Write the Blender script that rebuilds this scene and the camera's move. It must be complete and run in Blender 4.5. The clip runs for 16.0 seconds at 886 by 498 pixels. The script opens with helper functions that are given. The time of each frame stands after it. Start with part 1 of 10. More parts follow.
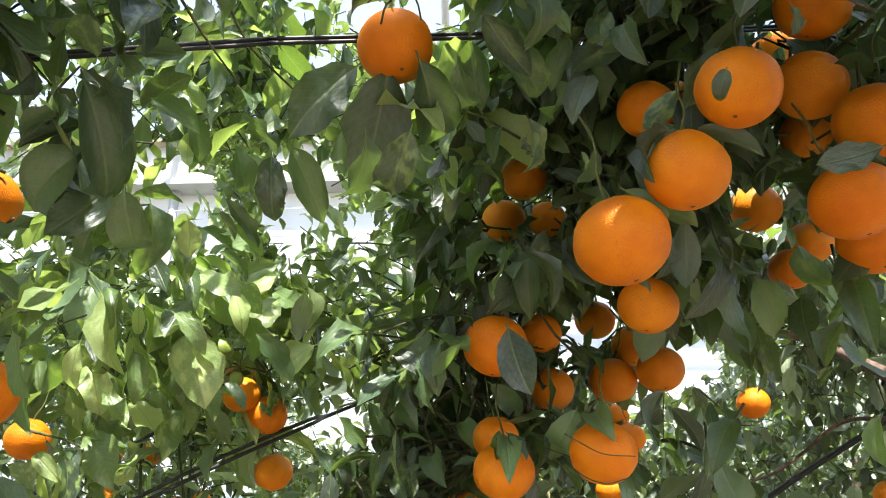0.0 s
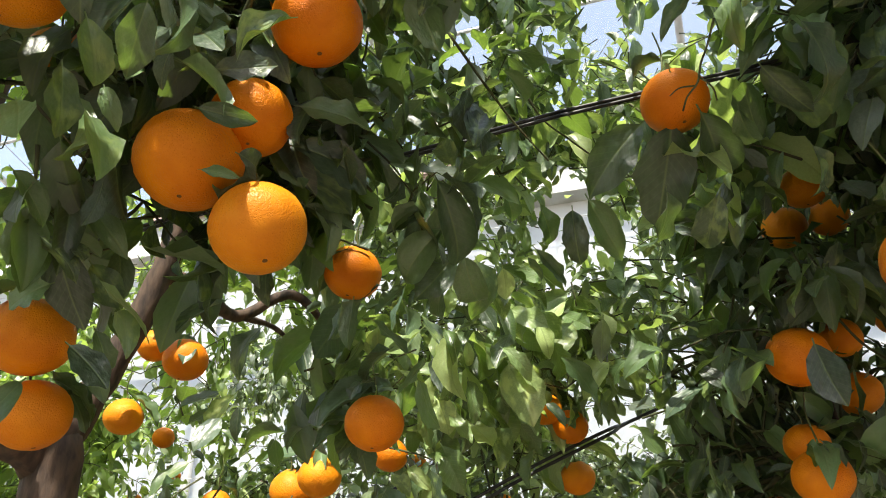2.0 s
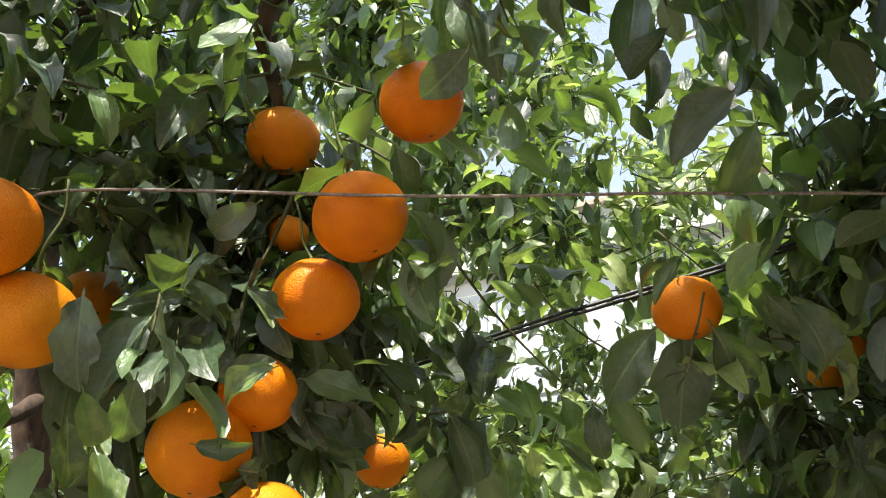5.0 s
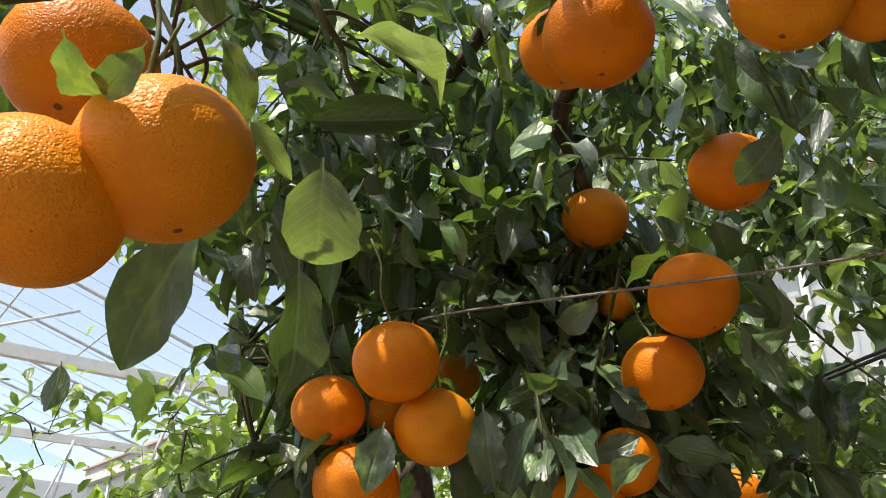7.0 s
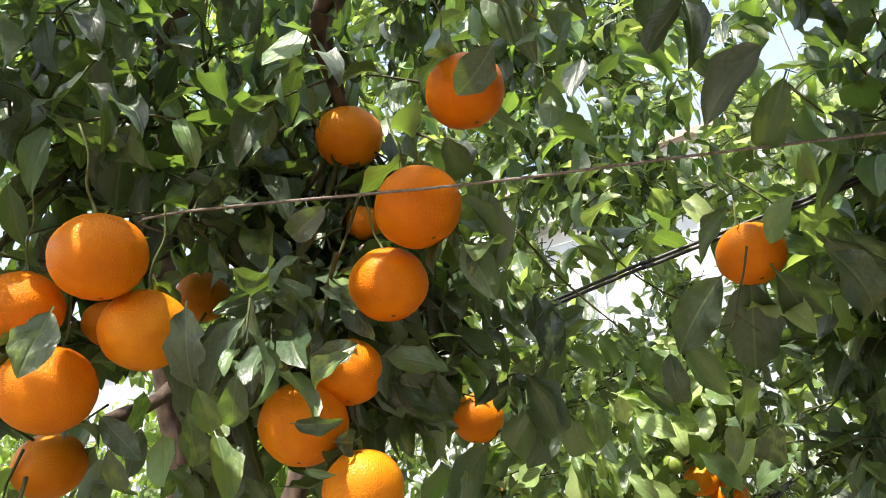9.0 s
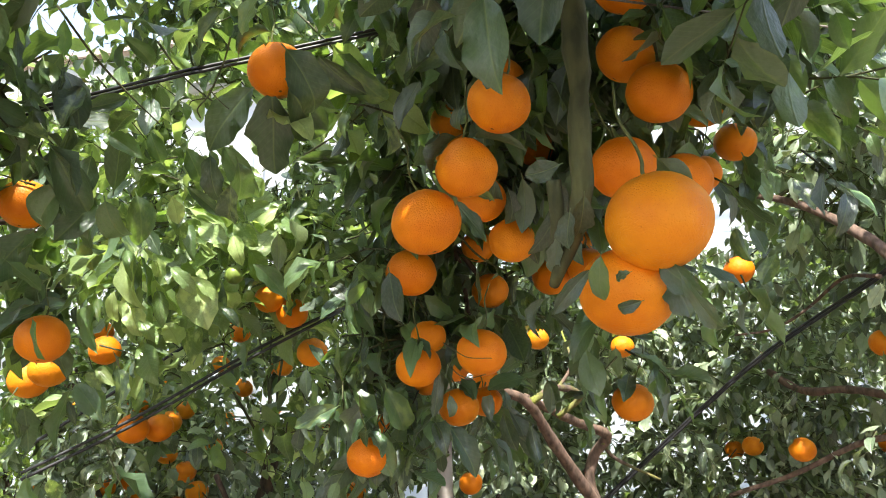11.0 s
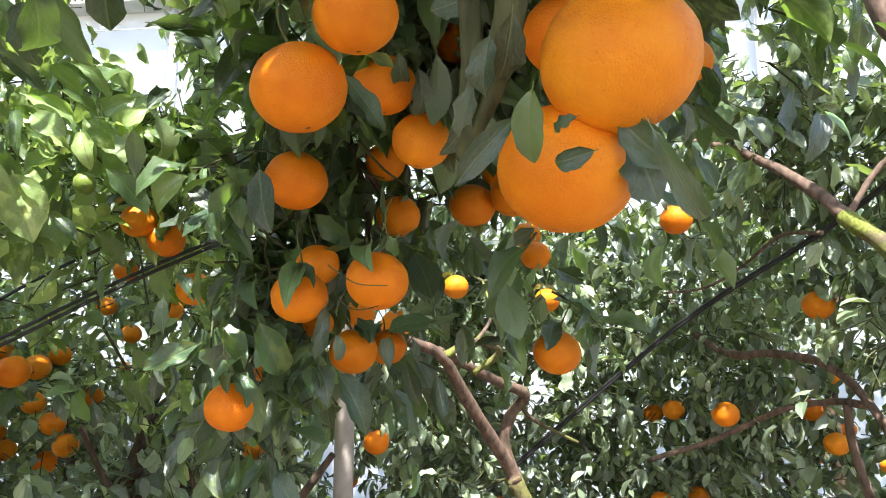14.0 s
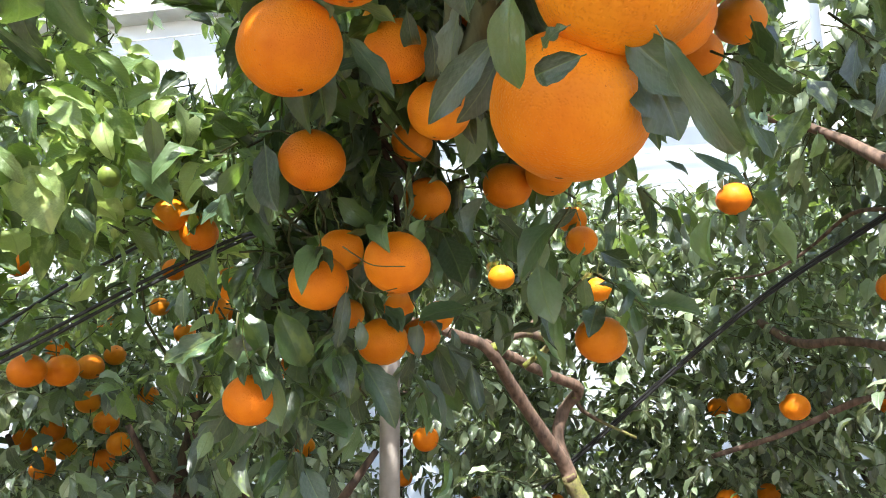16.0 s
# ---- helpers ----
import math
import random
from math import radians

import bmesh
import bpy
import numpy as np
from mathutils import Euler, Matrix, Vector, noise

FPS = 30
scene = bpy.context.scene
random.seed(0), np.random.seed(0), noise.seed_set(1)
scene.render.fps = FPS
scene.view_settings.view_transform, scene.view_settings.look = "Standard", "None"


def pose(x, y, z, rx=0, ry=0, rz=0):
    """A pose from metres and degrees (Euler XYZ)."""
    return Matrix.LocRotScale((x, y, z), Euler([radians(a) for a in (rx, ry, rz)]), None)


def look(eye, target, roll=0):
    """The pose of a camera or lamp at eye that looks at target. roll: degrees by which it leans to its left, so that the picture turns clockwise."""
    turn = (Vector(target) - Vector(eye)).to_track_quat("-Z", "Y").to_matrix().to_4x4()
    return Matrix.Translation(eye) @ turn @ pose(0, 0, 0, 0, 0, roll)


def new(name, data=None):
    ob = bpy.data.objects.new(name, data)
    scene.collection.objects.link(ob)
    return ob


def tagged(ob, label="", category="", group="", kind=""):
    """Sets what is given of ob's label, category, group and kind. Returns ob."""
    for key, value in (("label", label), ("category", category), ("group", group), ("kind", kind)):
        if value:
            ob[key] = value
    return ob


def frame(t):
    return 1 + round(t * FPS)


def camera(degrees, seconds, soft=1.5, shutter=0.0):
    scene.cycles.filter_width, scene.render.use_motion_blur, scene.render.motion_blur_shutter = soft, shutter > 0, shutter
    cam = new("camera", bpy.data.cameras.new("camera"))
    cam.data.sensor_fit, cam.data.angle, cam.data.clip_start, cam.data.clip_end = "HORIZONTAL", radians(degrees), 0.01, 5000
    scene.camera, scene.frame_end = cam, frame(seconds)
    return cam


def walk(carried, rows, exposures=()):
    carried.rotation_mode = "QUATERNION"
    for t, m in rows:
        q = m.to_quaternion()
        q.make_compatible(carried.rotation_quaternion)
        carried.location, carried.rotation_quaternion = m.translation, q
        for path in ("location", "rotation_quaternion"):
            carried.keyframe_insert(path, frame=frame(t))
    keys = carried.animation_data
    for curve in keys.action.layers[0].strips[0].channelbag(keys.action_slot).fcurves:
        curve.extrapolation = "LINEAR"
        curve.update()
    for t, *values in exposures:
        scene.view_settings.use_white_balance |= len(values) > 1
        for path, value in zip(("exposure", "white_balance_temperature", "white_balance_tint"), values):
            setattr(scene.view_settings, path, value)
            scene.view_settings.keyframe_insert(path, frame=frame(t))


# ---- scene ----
cam = camera(62.2, 16.0, 1.0)
PATH = [
    (0, (0.051, 0.087, 1.552), (-0.055, 1.894, 2.404), -0.4),
    (0.5, (0.046, 0.06, 1.515), (-0.212, 1.831, 2.407), -0.2),
    (1, (0.035, 0.008, 1.514), (-0.403, 1.741, 2.411), 0.5),
    (1.5, (0.021, -0.032, 1.524), (-0.581, 1.656, 2.411), 1.3),
    (2, (0.014, -0.055, 1.54), (-0.725, 1.598, 2.388), 2.0),
    (2.5, (0.009, -0.063, 1.555), (-0.837, 1.568, 2.347), 2.4),
    (3, (0.009, -0.06, 1.555), (-0.897, 1.556, 2.307), 2.2),
    (3.5, (0.031, -0.057, 1.555), (-0.88, 1.54, 2.341), 1.8),
    (4, (0.063, -0.09, 1.611), (-0.773, 1.511, 2.47), 1.1),
    (4.2, (0.069, -0.11, 1.65), (-0.702, 1.508, 2.537), -0.7),
    (6.3, (0.16, -0.137, 1.755), (-1.099, 1.108, 2.685), 4.2),
    (6.5, (0.143, -0.179, 1.751), (-1.167, 1.013, 2.681), 3.8),
    (7, (0.138, -0.242, 1.777), (-1.308, 0.828, 2.652), 1.6),
    (7.5, (0.178, -0.23, 1.771), (-1.313, 0.761, 2.664), -0.3),
    (8, (0.184, -0.192, 1.753), (-1.229, 0.903, 2.651), -1.0),
    (8.5, (0.177, -0.164, 1.74), (-1.147, 1.078, 2.58), -1.1),
    (9, (0.181, -0.149, 1.734), (-0.976, 1.283, 2.515), -1.1),
    (9.5, (0.165, -0.191, 1.728), (-0.767, 1.436, 2.425), -1.9),
    (10, (0.201, -0.194, 1.712), (-0.526, 1.578, 2.286), -2.0),
    (10.2, (0.277, -0.192, 1.669), (-0.402, 1.606, 2.223), -2.0),
    (12.3, (0.418, 0.05, 1.57), (0.214, 2.016, 1.875), -0.5),
    (12.5, (0.423, 0.075, 1.582), (0.212, 2.042, 1.879), -0.6),
    (13, (0.376, 0.058, 1.57), (0.197, 2.026, 1.881), -0.7),
    (13.5, (0.349, 0.071, 1.566), (0.155, 2.033, 1.902), -0.4),
    (14, (0.37, 0.086, 1.574), (0.096, 2.035, 1.933), -0.0),
    (14.5, (0.381, 0.104, 1.567), (0.009, 2.032, 1.947), 0.1),
    (15, (0.36, 0.118, 1.561), (-0.064, 2.031, 1.96), -0.4),
    (15.5, (0.381, 0.121, 1.572), (-0.052, 2.035, 1.957), -0.6),
    (16, (0.398, 0.157, 1.563), (-0.034, 2.077, 1.919), -0.7),
]
walk(cam, [(t, look(eye, target, roll)) for t, eye, target, roll in PATH],
     [(0, 2.1, 6700, 10), (1, 1.8, 6800, 10), (2, 1.5, 7100, 10), (4, 1.65, 7100, 10), (6.4, 1.65, 7150, 10), (7, 1.02, 7150, 10), (8, 1.17, 7150, 10), (9, 1.8, 7150, 10),
      (10, 1.95, 7050, 10), (12, 2.15, 6500, 10), (16, 2.18, 6450, 10)])


# Camera positions from PATH; leaves are cleared along their lines of sight.
camera_spots = [(0.051, 0.087, 1.552), (0.021, -0.032, 1.524), (0.031, -0.057, 1.555), (0.138, -0.242, 1.777), (0.181, -0.149, 1.734),
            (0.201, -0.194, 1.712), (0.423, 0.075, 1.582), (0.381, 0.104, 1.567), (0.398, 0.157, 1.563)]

# ---- world, sun ----
SUN = Vector((0.06, -0.5, 0.86)).normalized()
world = bpy.data.worlds.new("sky")
scene.world = world
world.use_nodes = True
wn = world.node_tree
sky = wn.nodes.new("ShaderNodeTexSky")
sky.sky_type = "NISHITA"
sky.sun_disc = False
sky.sun_elevation = math.asin(SUN.z)
sky.sun_rotation = math.atan2(SUN.x, SUN.y)
wn.links.new(sky.outputs[0], wn.nodes["Background"].inputs[0])
wn.nodes["Background"].inputs[1].default_value = 0.135
sun = new("sun", bpy.data.lights.new("sun", "SUN"))
sun.data.energy, sun.data.angle, sun.data.color = 5.0, radians(0.6), (1.0, 0.95, 0.87)
sun.matrix_world = look(SUN * 20, (0, 0, 0))


# ---- materials ----
def material(name, rough=0.6):
    m = bpy.data.materials.new(name)
    m.use_nodes = True
    b = m.node_tree.nodes["Principled BSDF"]
    b.inputs["Roughness"].default_value = rough
    return m, m.node_tree, b


def node(nt, kind, **values):
    n = nt.nodes.new(kind)
    for key, value in values.items():
        n.inputs[key.replace("_", " ")].default_value = value
    return n


def ramp(nt, fac, stops):
    r = nt.nodes.new("ShaderNodeValToRGB")
    e = r.color_ramp.elements
    while len(e) < len(stops):
        e.new(0.5)
    for el, (pos, col) in zip(e, stops):
        el.position, el.color = pos, (*col, 1)
    nt.links.new(fac, r.inputs[0])
    return r.outputs[0]


def mixed(nt, fac, a, b, blend="MIX"):
    m = nt.nodes.new("ShaderNodeMix")
    m.data_type, m.blend_type = "RGBA", blend
    for value, slot in ((fac, 0), (a, 6), (b, 7)):
        if isinstance(value, (int, float)):
            m.inputs[slot].default_value = value
        elif isinstance(value, tuple):
            m.inputs[slot].default_value = (*value, 1)
        else:
            nt.links.new(value, m.inputs[slot])
    return m.outputs[2]


def coords(nt, kind="Object"):
    return nt.nodes.new("ShaderNodeTexCoord").outputs[kind]


def bumped(nt, b, height, strength, distance):
    n = node(nt, "ShaderNodeBump", Strength=strength, Distance=distance)
    nt.links.new(height, n.inputs["Height"])
    nt.links.new(n.outputs[0], b.inputs["Normal"])
    return n


def leaf_material(name, island, dark, mid, light, glow, share, gloss=0.5, dusty=0.3):
    """Leathery leaf: dull sheen, pale midrib and veins, mottled yellow on some, light falling through."""
    m, nt, b = material(name, 0.45)
    b.inputs["Specular IOR Level"].default_value = gloss
    if island:
        rand = nt.nodes.new("ShaderNodeNewGeometry").outputs["Random Per Island"]
    else:
        rand = nt.nodes.new("ShaderNodeObjectInfo").outputs["Random"]

    def maths(kind, a, c, d=None):
        n = node(nt, "ShaderNodeMath")
        n.operation = kind
        for slot, value in enumerate((a, c, d)):
            if isinstance(value, (int, float)):
                n.inputs[slot].default_value = value
            elif value is not None:
                nt.links.new(value, n.inputs[slot])
        return n.outputs[0]

    other = maths("FRACT", maths("MULTIPLY", rand, 37.7), 0.0)
    third = maths("FRACT", maths("MULTIPLY", rand, 113.3), 0.0)
    grey = tuple(0.5 * c + 0.07 for c in mid)
    base = ramp(nt, rand, [(0.0, tuple(0.6 * c for c in dark)), (0.3, dark), (0.55, mid), (0.74, light), (0.77, grey), (0.85, grey), (0.87, mid), (0.94, light),
                           (1.0, tuple(1.3 * c for c in light))])
    uv = coords(nt, "UV")
    sep = nt.nodes.new("ShaderNodeSeparateXYZ")
    nt.links.new(uv, sep.inputs[0])
    wide = maths("ABSOLUTE", maths("SUBTRACT", sep.outputs[0], 0.5), 0.0)
    rib = ramp(nt, wide, [(0.0, (0.6, 0.6, 0.6)), (0.014, (0.35, 0.35, 0.35)), (0.03, (0, 0, 0))])
    ridge = ramp(nt, wide, [(0.0, (0, 0, 0)), (0.05, (1, 1, 1))])
    slant = maths("MULTIPLY_ADD", wide, -0.6, sep.outputs[1])
    vein = maths("SINE", maths("MULTIPLY", slant, 66.0), 0.0)
    veins = ramp(nt, vein, [(0.0, (0, 0, 0)), (0.86, (0, 0, 0)), (1.0, (0.16, 0.16, 0.16))])
    dust = node(nt, "ShaderNodeTexNoise", Scale=55.0, Detail=5.0)
    nt.links.new(coords(nt), dust.inputs["Vector"])
    spots = ramp(nt, dust.outputs["Fac"], [(0.3, (0.8, 0.82, 0.8)), (0.55, (1, 1, 1)), (0.75, (1.2, 1.16, 1.14))])
    col = mixed(nt, 1.0, base, spots, "MULTIPLY")
    shift = node(nt, "ShaderNodeVectorMath")
    shift.operation = "ADD"
    nt.links.new(uv, shift.inputs[0])
    nt.links.new(maths("MULTIPLY", rand, 90.0), shift.inputs[1])
    blot = node(nt, "ShaderNodeTexNoise", Scale=3.4, Detail=4.0)
    nt.links.new(shift.outputs[0], blot.inputs["Vector"])
    patch = ramp(nt, blot.outputs["Fac"], [(0.5, (0, 0, 0)), (0.62, (1, 1, 1))])
    some = ramp(nt, other, [(0.8, (0, 0, 0)), (0.84, (0.7, 0.7, 0.7))])
    col = mixed(nt, maths("MULTIPLY", patch, some), col, tuple(1.25 * c + k for c, k in zip(light, (0.1, 0.08, 0.0))))
    # Grey film: dust, with the sky's grey sheen put into the colour as well.
    scuff = node(nt, "ShaderNodeTexNoise", Scale=11.0, Detail=3.0)
    nt.links.new(shift.outputs[0], scuff.inputs["Vector"])
    film = ramp(nt, scuff.outputs["Fac"], [(0.35, (0.2 * dusty,) * 3), (0.7, (dusty,) * 3)])
    col = mixed(nt, film, col, (0.26, 0.28, 0.23))
    col = mixed(nt, veins, col, tuple(1.5 * c for c in light))
    col = mixed(nt, rib, col, (0.17, 0.23, 0.08))
    nt.links.new(col, b.inputs["Base Color"])
    rough = ramp(nt, dust.outputs["Fac"], [(0.3, (0.33, 0.33, 0.33)), (0.7, (0.47, 0.47, 0.47))])
    nt.links.new(rough, b.inputs["Roughness"])
    pucker = node(nt, "ShaderNodeTexNoise", Scale=6.0, Detail=2.0)
    nt.links.new(shift.outputs[0], pucker.inputs["Vector"])
    relief = mixed(nt, 0.3, mixed(nt, 0.06, pucker.outputs["Fac"], veins), ridge)
    bumped(nt, b, relief, 0.32, 0.008)
    trans = node(nt, "ShaderNodeBsdfTranslucent")
    nt.links.new(mixed(nt, 0.75, col, glow), trans.inputs[0])
    mix = node(nt, "ShaderNodeMixShader")
    nt.links.new(ramp(nt, third, [(0.0, (0.45 * share,) * 3), (0.6, (share,) * 3), (1.0, (min(0.75, 2.0 * share),) * 3)]), mix.inputs[0])
    nt.links.new(b.outputs[0], mix.inputs[1])
    nt.links.new(trans.outputs[0], mix.inputs[2])
    nt.links.new(mix.outputs[0], nt.nodes["Material Output"].inputs[0])
    return m


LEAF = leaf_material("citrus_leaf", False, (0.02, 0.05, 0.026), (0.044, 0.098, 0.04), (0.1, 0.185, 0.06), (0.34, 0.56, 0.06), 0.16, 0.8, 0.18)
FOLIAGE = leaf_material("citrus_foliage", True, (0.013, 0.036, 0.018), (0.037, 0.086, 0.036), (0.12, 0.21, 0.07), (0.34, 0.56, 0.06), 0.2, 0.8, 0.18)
# Greyer copy for far trees: dust, plus sheen and brightness put into the colour.
DUSTY_SHEEN = leaf_material("dusty_sheen_foliage", True, (0.022, 0.042, 0.02), (0.11, 0.16, 0.082), (0.34, 0.41, 0.26), (0.42, 0.6, 0.09), 0.2, 0.95, 0.2)
DUSTY_SHEEN_LEAF = leaf_material("dusty_sheen_leaf", False, (0.022, 0.042, 0.02), (0.11, 0.16, 0.082), (0.34, 0.41, 0.26), (0.42, 0.6, 0.09), 0.2, 0.95, 0.2)
# Left tree's yellow-green copy of citrus_leaf; the sun on it is put into the colour.
SUNLIT = leaf_material("sunlit_foliage", True, (0.032, 0.074, 0.022), (0.13, 0.215, 0.065), (0.42, 0.5, 0.2), (0.5, 0.68, 0.12), 0.3, 0.75, 0.1)
SUNLIT_LEAF = leaf_material("sunlit_leaf", False, (0.06, 0.12, 0.035), (0.17, 0.265, 0.08), (0.37, 0.47, 0.18), (0.5, 0.68, 0.12), 0.3, 0.75, 0.1)
# Young lime leaves; sun on the western trees is put into the colour too.
YOUNG_SUNLIT = leaf_material("young_sunlit_foliage", True, (0.07, 0.14, 0.03), (0.16, 0.26, 0.06), (0.32, 0.42, 0.12), (0.5, 0.7, 0.1), 0.42, 0.6, 0.08)


def peel_material():
    m, nt, b = material("orange_peel", 0.42)
    rand = nt.nodes.new("ShaderNodeObjectInfo").outputs["Random"]
    base = ramp(nt, rand, [(0.0, (0.78, 0.2, 0.006)), (0.5, (0.82, 0.245, 0.009)), (1.0, (0.85, 0.29, 0.014))])
    at = coords(nt)
    big = node(nt, "ShaderNodeTexNoise", Scale=2.6, Detail=3.0)
    nt.links.new(at, big.inputs["Vector"])
    patch = ramp(nt, big.outputs["Fac"], [(0.3, (0.9, 0.8, 0.8)), (0.7, (1.05, 1.12, 1.1))])
    fleck = node(nt, "ShaderNodeTexNoise", Scale=26.0, Detail=2.0)
    nt.links.new(at, fleck.inputs["Vector"])
    marks = ramp(nt, fleck.outputs["Fac"], [(0.22, (0.72, 0.58, 0.55)), (0.28, (1, 1, 1))])
    col = mixed(nt, 1.0, mixed(nt, 1.0, base, patch, "MULTIPLY"), marks, "MULTIPLY")
    nt.links.new(col, b.inputs["Base Color"])
    pores = node(nt, "ShaderNodeTexVoronoi", Scale=46.0)
    nt.links.new(at, pores.inputs["Vector"])
    lumps = node(nt, "ShaderNodeTexNoise", Scale=30.0, Detail=1.0)
    nt.links.new(at, lumps.inputs["Vector"])
    pit = ramp(nt, pores.outputs["Distance"], [(0.0, (0, 0, 0)), (0.45, (1, 1, 1))])
    height = mixed(nt, 0.55, pit, lumps.outputs["Fac"])
    bumped(nt, b, height, 0.42, 0.0036)
    b.inputs["Subsurface Weight"].default_value = 0.0
    b.inputs["Specular IOR Level"].default_value = 0.22
    return m


PEEL = peel_material()


def bark_material(name, dark, light, moss):
    m, nt, b = material(name, 0.85)
    at = coords(nt)
    st = node(nt, "ShaderNodeMapping")
    st.inputs["Scale"].default_value = (1, 1, 0.35)
    nt.links.new(at, st.inputs[0])
    grain = node(nt, "ShaderNodeTexNoise", Scale=70.0, Detail=6.0)
    nt.links.new(st.outputs[0], grain.inputs["Vector"])
    col = ramp(nt, grain.outputs["Fac"], [(0.3, dark), (0.7, light)])
    if moss:
        low = node(nt, "ShaderNodeTexNoise", Scale=5.0, Detail=5.0)
        nt.links.new(at, low.inputs["Vector"])
        where = ramp(nt, low.outputs["Fac"], [(0.46, (0, 0, 0)), (0.56, (1, 1, 1))])
        fuzz = node(nt, "ShaderNodeTexNoise", Scale=160.0, Detail=3.0)
        nt.links.new(at, fuzz.inputs["Vector"])
        green = ramp(nt, fuzz.outputs["Fac"], [(0.3, (0.09, 0.11, 0.015)), (0.7, (0.26, 0.28, 0.045))])
        col = mixed(nt, where, col, green)
    nt.links.new(col, b.inputs["Base Color"])
    bumped(nt, b, grain.outputs["Fac"], 0.7, 0.004)
    return m


BARK = bark_material("bark", (0.025, 0.016, 0.011), (0.12, 0.075, 0.048), False)
MOSSY = bark_material("mossy_bark", (0.05, 0.034, 0.022), (0.16, 0.105, 0.075), True)
BROWN = bark_material("brown_bark", (0.06, 0.038, 0.026), (0.2, 0.125, 0.09), False)
TWIG = bark_material("green_twig", (0.035, 0.04, 0.015), (0.1, 0.105, 0.04), False)


def plain(name, low, high, scale, rough, metal=0.0, bump=0.2):
    m, nt, b = material(name, rough)
    n = node(nt, "ShaderNodeTexNoise", Scale=scale, Detail=6.0)
    nt.links.new(coords(nt), n.inputs["Vector"])
    nt.links.new(ramp(nt, n.outputs["Fac"], [(0.3, low), (0.7, high)]), b.inputs["Base Color"])
    b.inputs["Metallic"].default_value = metal
    bumped(nt, b, n.outputs["Fac"], bump, 0.002)
    return m


STEM = plain("fruit_stalk", (0.06, 0.08, 0.02), (0.13, 0.15, 0.04), 60, 0.7)
UNRIPE = plain("unripe_peel", (0.12, 0.19, 0.03), (0.24, 0.3, 0.06), 60, 0.45)
SCAR = plain("blossom_scar", (0.12, 0.05, 0.015), (0.25, 0.11, 0.03), 200, 0.8)
HOSE = plain("black_hose", (0.012, 0.012, 0.014), (0.03, 0.03, 0.032), 30, 0.45)
CORD = plain("grey_cord", (0.14, 0.11, 0.1), (0.3, 0.25, 0.22), 300, 0.8)
STEEL = plain("galvanised_steel", (0.45, 0.45, 0.44), (0.62, 0.61, 0.58), 14, 0.5, 0.35)
PAINT = plain("cream_beam_paint", (0.62, 0.6, 0.55), (0.74, 0.72, 0.67), 9, 0.6)
PVC = plain("grey_pipe", (0.23, 0.2, 0.175), (0.36, 0.32, 0.28), 20, 0.5)
SOIL = plain("soil", (0.09, 0.065, 0.045), (0.22, 0.17, 0.12), 6, 0.95, 0.0, 0.8)
GUTTER = plain("grey_gutter", (0.4, 0.4, 0.38), (0.56, 0.55, 0.52), 7, 0.6)
RUST = plain("rusty_edge", (0.34, 0.24, 0.2), (0.52, 0.4, 0.34), 12, 0.8)


def film_material(name, clear, tone):
    m, nt, b = material(name, 0.5)
    n = node(nt, "ShaderNodeTexNoise", Scale=1.7, Detail=5.0)
    nt.links.new(coords(nt), n.inputs["Vector"])
    col = ramp(nt, n.outputs["Fac"], [(0.3, tuple(0.9 * c for c in tone)), (0.7, tone)])
    nt.links.new(col, b.inputs["Base Color"])
    tr = node(nt, "ShaderNodeBsdfTranslucent")
    nt.links.new(col, tr.inputs[0])
    milk = node(nt, "ShaderNodeMixShader", Fac=0.7)
    nt.links.new(b.outputs[0], milk.inputs[1])
    nt.links.new(tr.outputs[0], milk.inputs[2])
    see = node(nt, "ShaderNodeBsdfTransparent", Color=(0.84, 0.87, 0.9, 1))
    mix = node(nt, "ShaderNodeMixShader", Fac=clear)
    nt.links.new(milk.outputs[0], mix.inputs[1])
    nt.links.new(see.outputs[0], mix.inputs[2])
    nt.links.new(mix.outputs[0], nt.nodes["Material Output"].inputs[0])
    return m


FILM = film_material("milky_film", 0.1, (0.86, 0.87, 0.87))
# Added diffuser for the unseen south roof; softens sun on the near fruit.
SOUTH_DIFFUSER = film_material("added_diffuser_film", 0.7, (0.9, 0.9, 0.89))
CLEAR = film_material("clear_film", 0.84, (0.85, 0.87, 0.9))


# ---- mesh helpers ----
def part(name, bm, mat, parent=None, label="", smooth=True):
    me = bpy.data.meshes.new(name)
    bm.to_mesh(me)
    bm.free()
    me.materials.append(mat)
    if smooth:
        me.shade_smooth()
    ob = new(name, me)
    ob.parent = parent
    return tagged(ob, label)


def empty(name, at, label, category, group="", kind=""):
    ob = new(name)
    ob.empty_display_size = 0.05
    ob.location = at
    return tagged(ob, label, category, group, kind)


def smooth_path(pts, steps=5):
    p = [Vector(a) for a in pts]
    p = [2 * p[0] - p[1], *p, 2 * p[-1] - p[-2]]
    out = []
    for i in range(1, len(p) - 2):
        for k in range(steps):
            t = k / steps
            a, b, c, d = p[i - 1:i + 3]
            out.append(0.5 * (2 * b + (c - a) * t + (2 * a - 5 * b + 4 * c - d) * t * t + (3 * b - a - 3 * c + d) * t ** 3))
    return out + [p[-2]]


